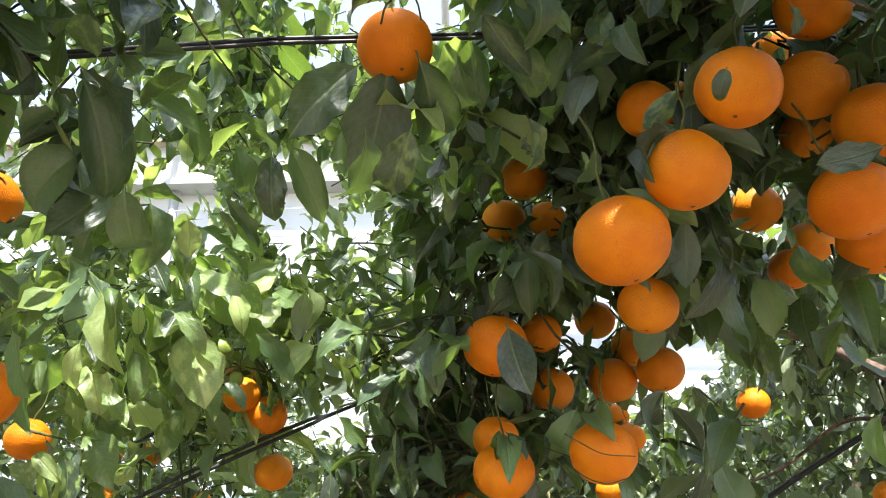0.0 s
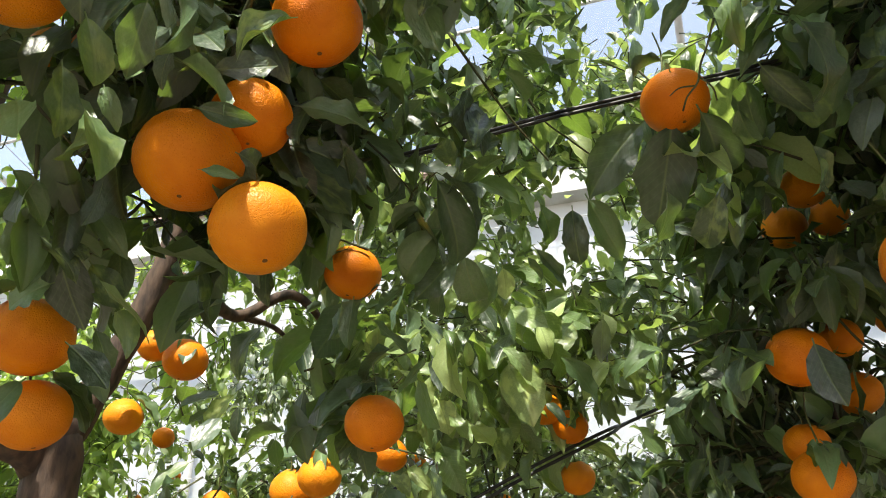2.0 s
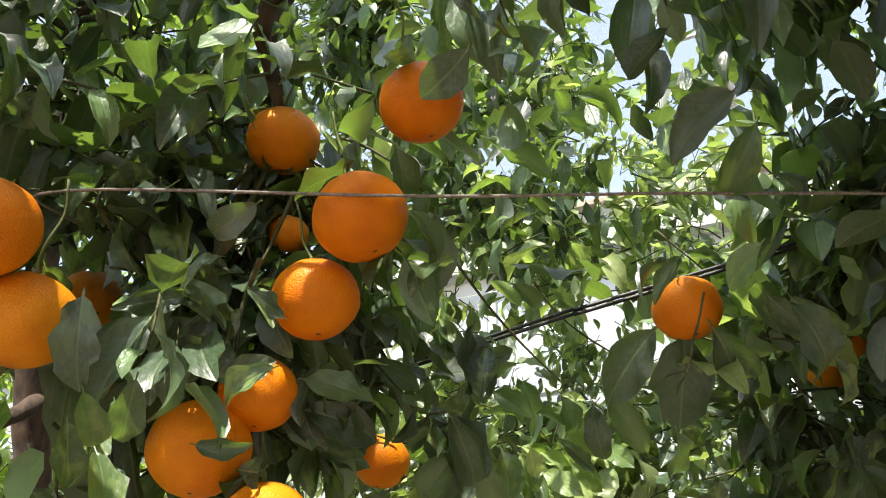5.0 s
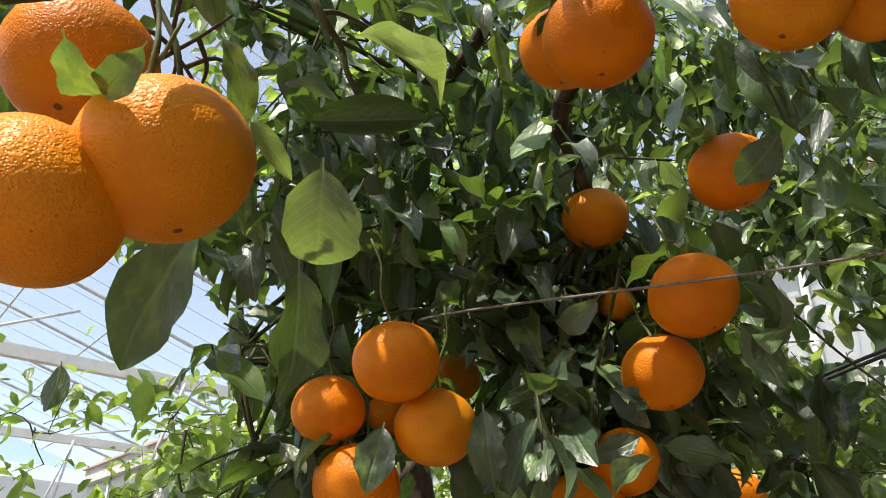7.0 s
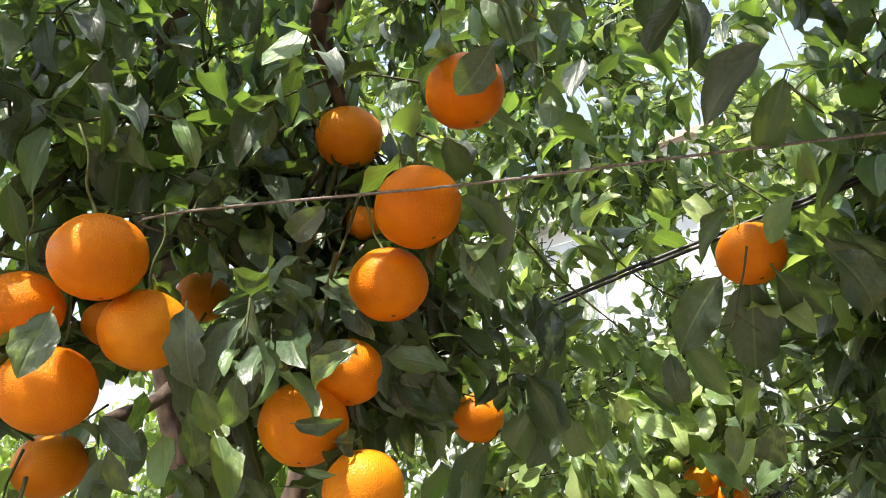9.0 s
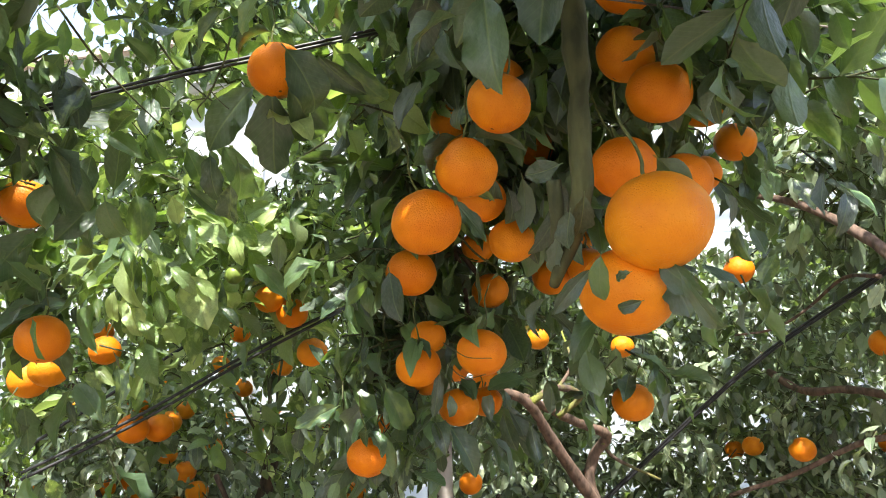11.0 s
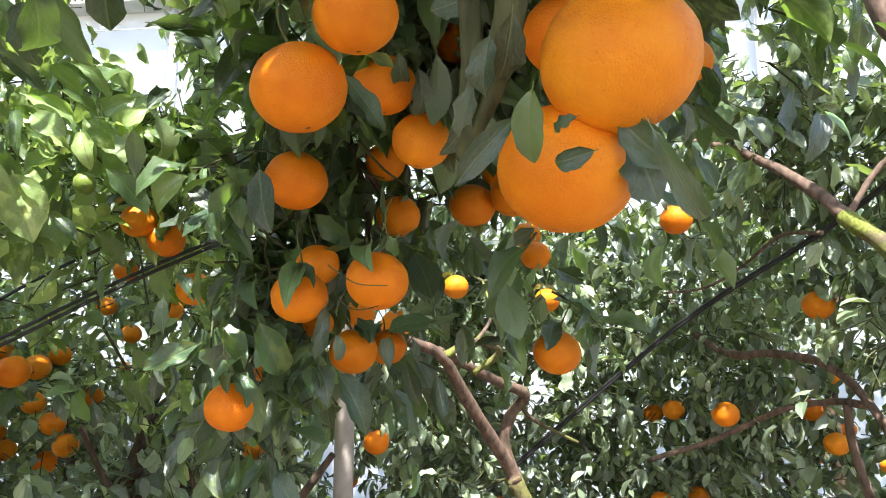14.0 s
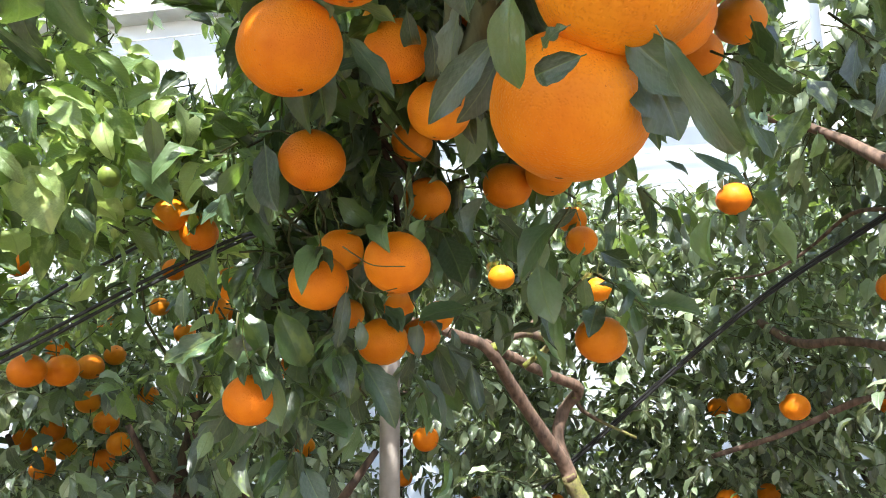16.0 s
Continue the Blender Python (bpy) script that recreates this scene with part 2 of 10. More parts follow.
def tube(bm, pts, r0, r1, sides=8, knobs=0.0):
    n = len(pts)
    rings = []
    side = None
    for i, p in enumerate(pts):
        d = (pts[min(i + 1, n - 1)] - pts[max(i - 1, 0)]).normalized()
        side = (Vector((0.3, 0.9, 0.1)) if side is None else side)
        side = (side - side.dot(d) * d).normalized()
        up = d.cross(side)
        r = r0 + (r1 - r0) * i / max(1, n - 1)
        ring = []
        for k in range(sides):
            a = 2 * math.pi * k / sides
            q = side * math.cos(a) + up * math.sin(a)
            f = 1 + knobs * noise.noise((p + q * r) * 28)
            ring.append(bm.verts.new(p + q * r * f))
        rings.append(ring)
    for a, b in zip(rings, rings[1:]):
        for k in range(sides):
            bm.faces.new((a[k], a[(k + 1) % sides], b[(k + 1) % sides], b[k]))
    bm.faces.new(rings[0][::-1])
    bm.faces.new(rings[-1])
    return bm


def box(bm, lo, hi):
    vs = [bm.verts.new((x, y, z)) for x in (lo[0], hi[0]) for y in (lo[1], hi[1]) for z in (lo[2], hi[2])]
    for f in ((0, 1, 3, 2), (4, 6, 7, 5), (0, 4, 5, 1), (2, 3, 7, 6), (0, 2, 6, 4), (1, 5, 7, 3)):
        bm.faces.new([vs[i] for i in f])
    return bm


# ---- leaf shapes: length along +y, face up +z ----
def leaf_shape(rng, rows, cols, slim=1.0):
    """Verts, faces and uv of one leaf, one long: a short stalk, a cupped blade with a wavy margin and a blunt point."""
    width = rng.uniform(0.19, 0.265) * slim
    cup = rng.choice((0.15, 0.35, 0.6, 0.9, 1.2)) * rng.uniform(0.8, 1.2)
    curl = rng.uniform(-0.5, 1.7)
    hook = rng.uniform(0.0, 1.1)
    twist = rng.uniform(-0.7, 0.7)
    bend = rng.uniform(-0.3, 0.3)
    wob, waves = rng.uniform(0.02, 0.07), rng.uniform(1.6, 3.4)
    ph = (rng.uniform(0, 6.3), rng.uniform(0, 6.3))
    lean = rng.uniform(0.82, 1.08)
    stalk = 0.09
    steps = [0.0] + [stalk + (1 - stalk) * (0.5 - 0.5 * math.cos(math.pi * k / (rows - 2))) ** 0.96 for k in range(rows - 1)]
    verts, uvs, faces = [], [], []
    y = z = x0 = 0.0
    for i, t in enumerate(steps):
        q = max(0.0, (t - stalk) / (1 - stalk))
        prof = width * max(0.0, math.sin(math.pi * q ** lean)) ** 0.72
        if q > 0.8:
            prof *= 1 - 0.3 * ((q - 0.8) / 0.2) ** 1.5
        prof = max(prof, 0.011 if t <= stalk else 0.003)
        if i:
            d = t - steps[i - 1]
            ang = curl * (t - 0.25) + hook * max(0.0, t - 0.65) * 2
            y += math.cos(ang) * d
            z -= math.sin(ang) * d
            x0 += bend * (t - 0.3) * d
        tw = twist * (t - 0.3)
        for j in range(cols):
            e = 2 * j / (cols - 1) - 1
            arc = e * cup
            x = prof * (math.sin(arc) / cup if cup > 0.05 else e)
            dz = prof * (1 - math.cos(arc)) / cup + 0.1 * prof * abs(e)
            dz += wob * abs(e) ** 2 * math.sin(6.28 * waves * q + ph[e > 0]) * min(1.0, prof / width * 1.4)
            x *= 1 + 0.06 * math.sin(6.28 * waves * 1.3 * q + ph[e < 0]) * abs(e)
            verts.append((x0 + x * math.cos(tw) - dz * math.sin(tw), y, z + x * math.sin(tw) + dz * math.cos(tw)))
            uvs.append((0.5 + 0.5 * e * prof / width, q))
    for i in range(rows - 1):
        for j in range(cols - 1):
            k = i * cols + j
            faces.append((k, k + 1, k + cols + 1, k + cols))
    return np.array(verts), np.array(faces), np.array(uvs)


rng = random.Random(7)
FINE = [leaf_shape(rng, 17, 7) for _ in range(18)]
MIDDLE = [leaf_shape(rng, 9, 5) for _ in range(24)]
COARSE = [leaf_shape(rng, 7, 3) for _ in range(20)]


def mesh_of(name, verts, faces, uvs, mat):
    """A mesh of quads only."""
    me = bpy.data.meshes.new(name)
    faces = np.asarray(faces, dtype=np.int32)
    loops = faces.ravel()
    me.vertices.add(len(verts))
    me.vertices.foreach_set("co", np.asarray(verts, dtype=np.float32).ravel())
    me.loops.add(len(loops))
    me.loops.foreach_set("vertex_index", loops)
    me.polygons.add(len(faces))
    me.polygons.foreach_set("loop_start", np.arange(0, len(loops), 4, dtype=np.int32))
    me.update(calc_edges=True)
    layer = me.uv_layers.new(name="UVMap")
    layer.data.foreach_set("uv", np.asarray(uvs, dtype=np.float32)[loops].ravel())
    me.materials.append(mat)
    me.shade_smooth()
    return me


LEAF_MESH = [mesh_of("leaf", v, f, u, LEAF) for v, f, u in FINE]
SUNLIT_MESH = [mesh_of("leaf", v, f, u, SUNLIT_LEAF) for v, f, u in FINE]
DUSTY_SHEEN_MESH = [mesh_of("leaf", v, f, u, DUSTY_SHEEN_LEAF) for v, f, u in FINE]


def leaf_frame(base, way, up, size):
    y = Vector(way).normalized()
    x = y.cross(Vector(up))
    if x.length < 1e-3:
        x = Vector((1, 0, 0))
    x.normalize()
    z = x.cross(y)
    return Matrix.Translation(base) @ Matrix((x, y, z)).transposed().to_4x4() @ Matrix.Scale(size, 4)


def joined_leaves(name, frames, shapes, mat, parent):
    vs, fs, us, n = [], [], [], 0
    pick = random.Random(3)
    for m in frames:
        v, f, u = shapes[pick.randrange(len(shapes))]
        a = np.array(m)
        vs.append(v @ a[:3, :3].T + a[:3, 3])
        fs.append(f + n)
        us.append(u)
        n += len(v)
    if not vs:
        return None
    ob = new(name, mesh_of(name, np.concatenate(vs), np.concatenate(fs), np.concatenate(us), mat))
    ob.parent = parent
    return tagged(ob, kind="stuff")


# ---- the greenhouse ----
TURN = Matrix.Rotation(radians(2), 4, "Z")
# RIDGE_Y splits the sun: direct on the left tree, softened on nearer fruit.
WALL_Y, EAVE, RIDGE_Y, RIDGE, BACK_Y = 4.3, 4.3, -1.76, 6.1, -7.5
X0, X1 = -18.0, 12.0


def structure(name, bm, mat, label, category, smooth=False):
    ob = part(name, bm, mat, None, label, smooth)
    ob.matrix_world = TURN
    return tagged(ob, "", category, "", "structure")


bm = bmesh.new()
bmesh.ops.create_grid(bm, x_segments=120, y_segments=120, size=60)
for v in bm.verts:
    v.co.z = 0.05 * noise.noise(v.co * 0.7) + 0.03 * noise.noise(v.co * 2.3)
tagged(part("ground", bm, SOIL, None, "bare brown soil under the citrus trees"), "", "ground", "", "structure")

film_walls = []
for wall_name, lo, hi in (("wall_north", (X0, WALL_Y, 0.5), (X1, WALL_Y + 0.01, EAVE - 0.3)), ("wall_south", (X0, BACK_Y, 0.5), (X1, BACK_Y + 0.01, EAVE - 0.3)),
                          ("wall_west", (X0 - 0.01, BACK_Y, 0.5), (X0, WALL_Y, EAVE - 0.3)), ("wall_east", (X1, BACK_Y, 0.5), (X1 + 0.01, WALL_Y, EAVE - 0.3))):
    film_walls.append(structure(wall_name, box(bmesh.new(), lo, hi), FILM, "milky white plastic film greenhouse wall", "wall"))
for low_name, lo, hi in (("wall_base_north", (X0, WALL_Y - 0.06, 0), (X1, WALL_Y + 0.06, 0.5)), ("wall_base_south", (X0, BACK_Y - 0.06, 0), (X1, BACK_Y + 0.06, 0.5)),
                         ("wall_base_west", (X0 - 0.12, BACK_Y, 0), (X0, WALL_Y, 0.5)), ("wall_base_east", (X1, BACK_Y, 0), (X1 + 0.12, WALL_Y, 0.5))):
    structure(low_name, box(bmesh.new(), lo, hi), GUTTER, "grey concrete footing wall under the film", "wall")
for eave_name, y in (("gutter_north", WALL_Y), ("gutter_south", BACK_Y)):
    bm = bmesh.new()
    box(bm, (X0, y - 0.1, EAVE - 0.3), (X1, y + 0.1, EAVE - 0.02))
    box(bm, (X0, y - 0.16, EAVE - 0.34), (X1, y + 0.16, EAVE - 0.3))
    structure(eave_name, bm, GUTTER, "grey sheet metal eaves gutter", "gutter")
    structure("trim", box(bmesh.new(), (X0, y - 0.17, EAVE - 0.02), (X1, y + 0.17, EAVE + 0.02)), RUST, "thin rusty reddish capping strip on the gutter", "trim")
# The south slope is out of view; its milky film is there to diffuse sunlight.
for roof_name, ya, film, look_of in (("roof_north", WALL_Y, CLEAR, "clear plastic film over the greenhouse roof"),
                                     ("roof_south_diffuser", BACK_Y, SOUTH_DIFFUSER, "unseen milky film added over the south roof to soften the sun")):
    bm = bmesh.new()
    q = [bm.verts.new(p) for p in ((X0, ya, EAVE + 0.06), (X1, ya, EAVE + 0.06), (X1, RIDGE_Y, RIDGE + 0.06), (X0, RIDGE_Y, RIDGE + 0.06))]
    bm.faces.new(q)
    structure(roof_name, bm, film, look_of, "roof")
for gable_name, x in (("gable_west", X0), ("gable_east", X1)):
    bm = bmesh.new()
    bm.faces.new([bm.verts.new(p) for p in ((x, WALL_Y, EAVE), (x, RIDGE_Y, RIDGE), (x, BACK_Y, EAVE))])
    structure(gable_name, bm, CLEAR, "clear plastic film gable", "wall")


def straight(name, a, b, r, mat, label, category, sides=8, parent=None):
    bm = bmesh.new()
    tube(bm, [Vector(a), Vector(b)], r, r, sides)
    ob = part(name, bm, mat, parent, label)
    if parent is None:
        ob.matrix_world = TURN
        tagged(ob, "", category, "", "structure")
    return ob


for k in range(6):
    f = k / 5.5
    for ya in (WALL_Y, BACK_Y):
        y, z = ya + (RIDGE_Y - ya) * f, EAVE + (RIDGE - EAVE) * f
        straight("purlin", (X0, y, z), (X1, y, z), 0.013, STEEL, "thin galvanised roof purlin tube", "purlin")
straight("ridge_beam", (X0, RIDGE_Y, RIDGE), (X1, RIDGE_Y, RIDGE), 0.03, STEEL, "galvanised ridge tube", "beam")
for x in (-16.2, -14.4, -12.6, -10.8, -9.0, -7.2, -5.4, -3.6, -1.8, 0.0, 1.8, 3.6, 5.4, 7.2, 9.0):
    for ya in (WALL_Y, BACK_Y):
        straight("rafter", (x, ya, EAVE), (x, RIDGE_Y, RIDGE), 0.024, STEEL, "galvanised steel roof rafter", "rafter")
    straight("wall_post", (x, WALL_Y - 0.05, 0), (x, WALL_Y - 0.05, EAVE - 0.3), 0.03, STEEL, "galvanised steel wall post", "post")
for x in (-14.0, -9.0, 4.5):
    truss = empty("roof_truss", (0, 0, 0), "cream painted tie beam with two flat steel straps", "truss", "roof trusses", "structure")
    truss.matrix_world = TURN
    part("tie_beam", box(bmesh.new(), (x - 0.06, BACK_Y + 0.1, EAVE - 0.16), (x + 0.06, WALL_Y - 0.1, EAVE - 0.02)), PAINT, truss, "", False)
    for y in (-1.6, 0.62, 2.9):
        for s in (-1, 1):
            bm = bmesh.new()
            tube(bm, [Vector((x + 0.065, y, EAVE - 0.1)), Vector((x + 0.065, y + s * 0.09 - 0.25, EAVE - 1.5))], 0.02, 0.02, 6)
            part("strap", bm, STEEL, truss, "flat grey steel strap")
        bm = bmesh.new()
        tube(bm, [Vector((x, y - 0.3, EAVE - 0.05)), Vector((x, y + 0.9, EAVE + 0.62 * (1 - abs(y) / 4.5)))], 0.018, 0.018, 6)
        part("web_bar", bm, STEEL, truss)
straight("wall_rail", (X0, WALL_Y - 0.08, 3.05), (X1, WALL_Y - 0.08, 3.05), 0.03, STEEL, "horizontal steel tube along the film wall", "rail")
for z in (2.2, 2.8, 3.3, 3.8):
    straight("wall_wire", (X0, WALL_Y - 0.09, z), (X1, WALL_Y - 0.09, z), 0.0035, STEEL, "thin wire stretched along the film wall", "wire", 5)
for x in np.arange(-15.3, 9.5, 0.6):
    straight("roof_wire", (x, WALL_Y, EAVE + 0.03), (x, RIDGE_Y, RIDGE + 0.03), 0.004, STEEL, "thin wire holding down the roof film", "wire", 5)


# ---- fruit ----
def fruit_body(seed, pear):
    r = random.Random(seed)
    neck = (0.0, 0.0, 0.35, 0.0, 0.6, 0.2)[seed % 6]
    bm = bmesh.new()
    bmesh.ops.create_uvsphere(bm, u_segments=36, v_segments=22, radius=0.5)
    off = Vector((r.uniform(-9, 9), r.uniform(-9, 9), r.uniform(-9, 9)))
    for v in bm.verts:
        p = v.co.normalized()
        k = 0.5 * (1 + 0.022 * noise.noise(p * 2.1 + off) + 0.006 * noise.noise(p * 9 + off))
        flat = 0.92
        rim = math.hypot(p.x, p.y)
        if p.z > 0:
            k *= 1 - 0.09 * max(0.0, 1 - rim / 0.28) ** 2
            k *= 1 + 0.012 * math.cos(7 * math.atan2(p.y, p.x)) * max(0.0, 1 - rim) ** 1.5
            flat += 0.12 * neck * max(0.0, p.z - 0.25) ** 1.3
            k *= 1 - 0.09 * neck * max(0.0, p.z - 0.2)
            if pear:
                flat = 0.92 + 0.34 * max(0.0, p.z - 0.2) ** 1.2
                k *= 1 - 0.16 * max(0.0, p.z - 0.1)
        else:
            k *= 1 - 0.05 * max(0.0, 1 - rim / 0.16) ** 2
        v.co = Vector((p.x * k, p.y * k, p.z * k * flat))
    me = bpy.data.meshes.new("peel")
    bm.to_mesh(me)
    bm.free()
    me.materials.append(PEEL)
    me.shade_smooth()
    return me


def small_mesh(name, bm, mat):
    me = bpy.data.meshes.new(name)
    bm.to_mesh(me)
    bm.free()
    me.materials.append(mat)
    me.shade_smooth()
    return me


BODIES = [fruit_body(s, False) for s in range(6)] + [fruit_body(9, True)]
bm = bmesh.new()
for k in range(5):
    a = 2 * math.pi * k / 5
    vs = [bm.verts.new(p) for p in ((0, 0, 0.425), (0.05 * math.cos(a - 0.6), 0.05 * math.sin(a - 0.6), 0.432),
                                    (0.1 * math.cos(a), 0.1 * math.sin(a), 0.438), (0.05 * math.cos(a + 0.6), 0.05 * math.sin(a + 0.6), 0.432))]
    bm.faces.new(vs)
    top = [bm.verts.new(v.co + Vector((0, 0, 0.016))) for v in vs]
    bm.faces.new(top)
    for i in range(4):
        bm.faces.new((vs[i], vs[(i + 1) % 4], top[(i + 1) % 4], top[i]))
CALYX = small_mesh("calyx", bm, STEM)
STALK = small_mesh("stalk", tube(bmesh.new(), smooth_path([(0, 0, 0.42), (0.01, 0.01, 0.5), (0.04, 0.0, 0.6), (0.09, 0.05, 0.8), (0.06, 0.12, 1.1), (0.14, 0.1, 1.45)], 3), 0.022, 0.013, 7), STEM)
bm = bmesh.new()
bmesh.ops.create_uvsphere(bm, u_segments=10, v_segments=6, radius=0.032)
for v in bm.verts:
    v.co.z = v.co.z * 0.35 - 0.437
SCAR_MESH = small_mesh("blossom_scar", bm, SCAR)
FRUITS = []
frng = random.Random(21)
lrng = random.Random(22)


def fruit(x, y, z, d, seen, pear=False, label="ripe deep orange citrus fruit hanging among green leaves"):
    ob = empty("orange", (x, y, z), label, "orange", "oranges on the trees")
    turn = Euler((frng.gauss(0, 0.16), frng.gauss(0, 0.16), frng.uniform(0, 6.28)))
    ob.rotation_euler = turn
    s = d * frng.uniform(0.99, 1.02)
    body = BODIES[6] if pear else BODIES[frng.randrange(6)]
    for part_name, me, sub_name, sub in (("peel", body, "blossom_scar", SCAR_MESH), ("stalk", STALK, "calyx", CALYX)):
        o = new(part_name, me)
        o.parent = ob
        o.scale = (s, s, s)
        new(sub_name, sub).parent = o
    FRUITS.append((Vector((x, y, z)), d, seen))
    toward = math.atan2(-0.05 - y, 0.15 - x)
    turned = Matrix.Translation((x, y, z)) @ turn.to_matrix().to_4x4()
    back = turned.inverted()
    for _ in range(lrng.choice((1, 2, 2, 3)) if y > 0 else 0):
        a = toward + (lrng.uniform(-0.9, 0.9) if y > 0.9 and lrng.random() < 0.3 else lrng.uniform(1.0, 5.28))
        out = Vector((math.cos(a), math.sin(a), 0))
        base = Vector((x, y, z)) + out * 0.06 * d + Vector((0, 0, (0.5 + lrng.uniform(0, 0.25)) * d))
        size = lrng.uniform(0.05, 0.085)
        way = out * lrng.uniform(0.6, 1.0) + Vector((lrng.gauss(0, 0.25), lrng.gauss(0, 0.25), -lrng.uniform(0.3, 1.0)))
        o = new("leaf", (DUSTY_SHEEN_MESH if y > 1.5 else LEAF_MESH)[lrng.randrange(len(LEAF_MESH))])
        o.parent = ob
        o.matrix_basis = back @ leaf_frame(base, way, out * 0.6 + Vector((lrng.gauss(0, 0.3), lrng.gauss(0, 0.3), 0.8)), size)
    return ob


def fruitlet(x, y, z, d):
    """A small green fruit that is not ripe yet."""
    ob = empty("green_fruitlet", (x, y, z), "small unripe yellow-green fruit on a leafy shoot", "fruit")
    bm = bmesh.new()
    bmesh.ops.create_uvsphere(bm, u_segments=20, v_segments=14, radius=0.5 * d)
    for v in bm.verts:
        v.co.z *= 1.05
        v.co += v.co.normalized() * d * 0.03 * noise.noise(v.co / d * 5)
    part("peel", bm, UNRIPE, ob)
    for part_name, me in (("calyx", CALYX), ("stalk", STALK)):
        o = new(part_name, me)
        o.parent = ob
        o.scale = (d, d, d)
    FRUITS.append((Vector((x, y, z)), d, "0278"))


fruit(0.168, 0.649, 1.819, 0.0813, "0145678")
fruit(0.223, 0.623, 1.869, 0.0710, "0145678", True, "pear-necked deep orange citrus fruit hanging in a cluster")
fruit(0.243, 0.790, 2.051, 0.0650, "01")
fruit(0.267, 0.595, 1.930, 0.0700, "01")
fruit(0.410, 0.753, 2.047, 0.0768, "01")
fruit(0.517, 0.994, 2.143, 0.0725, "01")
fruit(0.443, 0.714, 1.972, 0.0780, "0")
fruit(0.394, 0.702, 1.878, 0.0780, "0")
fruit(0.469, 0.816, 1.890, 0.0780, "0")
fruit(0.415, 0.714, 2.124, 0.0797, "01")
fruit(0.640, 1.272, 2.532, 0.0755, "01")
fruit(0.431, 1.198, 2.362, 0.0717, "01")
fruit(0.235, 0.872, 1.844, 0.0676, "01678")
fruit(0.115, 1.023, 2.104, 0.0669, "01")
fruit(0.088, 1.153, 2.102, 0.0721, "01")
fruit(0.179, 1.361, 2.208, 0.0757, "01")
fruit(0.577, 1.366, 2.220, 0.0978, "016")
fruit(0.539, 1.188, 2.016, 0.0696, "016")
fruit(0.613, 1.262, 2.095, 0.0770, "0678")
fruit(0.135, 1.132, 1.902, 0.0594, "01678")
fruit(0.147, 1.174, 1.827, 0.0675, "01678")
fruit(0.061, 1.049, 1.734, 0.0592, "01678")
fruit(0.068, 0.958, 1.679, 0.0709, "01678")
fruit(0.254, 1.258, 1.861, 0.0761, "01678")
fruit(0.300, 1.302, 1.931, 0.0710, "01678")
fruit(0.323, 1.225, 1.869, 0.0753, "01")
fruit(0.258, 1.406, 2.017, 0.0753, "01")
fruit(0.331, 1.729, 1.903, 0.0629, "01678")
fruit(0.373, 2.188, 1.805, 0.0701, "01678")
fruit(0.350, 1.681, 1.848, 0.0647, "0678")
fruit(0.064, 0.941, 1.823, 0.0783, "01245678")
fruit(0.176, 0.915, 1.691, 0.0728, "0145678")
fruit(-0.335, 1.358, 1.840, 0.0715, "0124567")
fruit(-0.374, 1.324, 1.869, 0.0663, "01678")
fruit(-0.370, 1.549, 1.771, 0.0754, "01245")
fruit(-0.028, 0.653, 2.041, 0.0759, "01245")
fruit(-0.466, 0.725, 1.925, 0.0762, "01245")
fruit(-0.422, 0.734, 1.724, 0.0731, "01245")
fruit(-0.552, 1.030, 1.740, 0.0568, "012")
fruit(-0.711, 1.075, 1.716, 0.0771, "012")
fruit(-0.796, 1.120, 1.701, 0.0798, "012")
fruit(-1.129, 1.318, 1.700, 0.0700, "245")
fruit(-0.925, 0.931, 1.904, 0.0810, "12")
fruit(-1.018, 0.944, 1.943, 0.0625, "12")
fruit(-1.014, 0.903, 1.801, 0.0670, "1245")
fruit(-1.940, 1.962, 2.004, 0.0773, "12")
fruit(-0.642, 0.419, 1.757, 0.0833, "12")
fruit(-0.644, 0.446, 1.685, 0.0735, "12")
fruit(-0.333, 0.362, 1.797, 0.0771, "01245")
fruit(-0.400, 0.342, 1.863, 0.0902, "1245")
fruit(-0.364, 0.368, 1.914, 0.0719, "1245")
fruit(-0.300, 0.358, 1.992, 0.0804, "12345")
fruit(-0.235, 0.329, 2.047, 0.0858, "2345")
fruit(-0.189, 0.349, 2.169, 0.0820, "345")
fruit(-0.387, 0.377, 2.208, 0.0808, "345")
fruit(-0.389, 0.407, 2.105, 0.0439, "345")
fruit(-0.418, 0.119, 1.981, 0.0823, "345")
fruit(-0.435, 0.179, 1.932, 0.0809, "345")
fruit(-0.495, 0.094, 1.945, 0.0709, "345")
fruit(-0.481, 0.123, 1.876, 0.0823, "345")
fruit(-0.647, 0.366, 2.062, 0.0718, "345")
fruit(-0.737, 0.248, 1.844, 0.0819, "45")
fruit(-0.555, 0.200, 1.968, 0.0494, "3")
fruit(-0.168, 0.139, 2.209, 0.0932, "3")
fruit(-0.227, 0.160, 2.247, 0.0813, "3")
fruit(-0.035, 0.196, 2.187, 0.0858, "3")
fruit(-0.002, 0.260, 2.194, 0.0604, "3")
fruit(-0.151, -0.179, 1.947, 0.0767, "3")
fruit(-0.169, -0.221, 1.919, 0.0733, "3")
fruit(-0.251, -0.212, 2.046, 0.0845, "3")
fruit(0.415, 0.487, 1.755, 0.0920, "678")
fruit(0.384, 0.523, 1.702, 0.0853, "678")
fruit(0.198, 0.841, 1.900, 0.0712, "678")
fruit(0.257, 1.032, 2.041, 0.0646, "678")
fruit(0.137, 1.987, 1.822, 0.0676, "678")
fruit(0.385, 1.230, 1.620, 0.0730, "678")
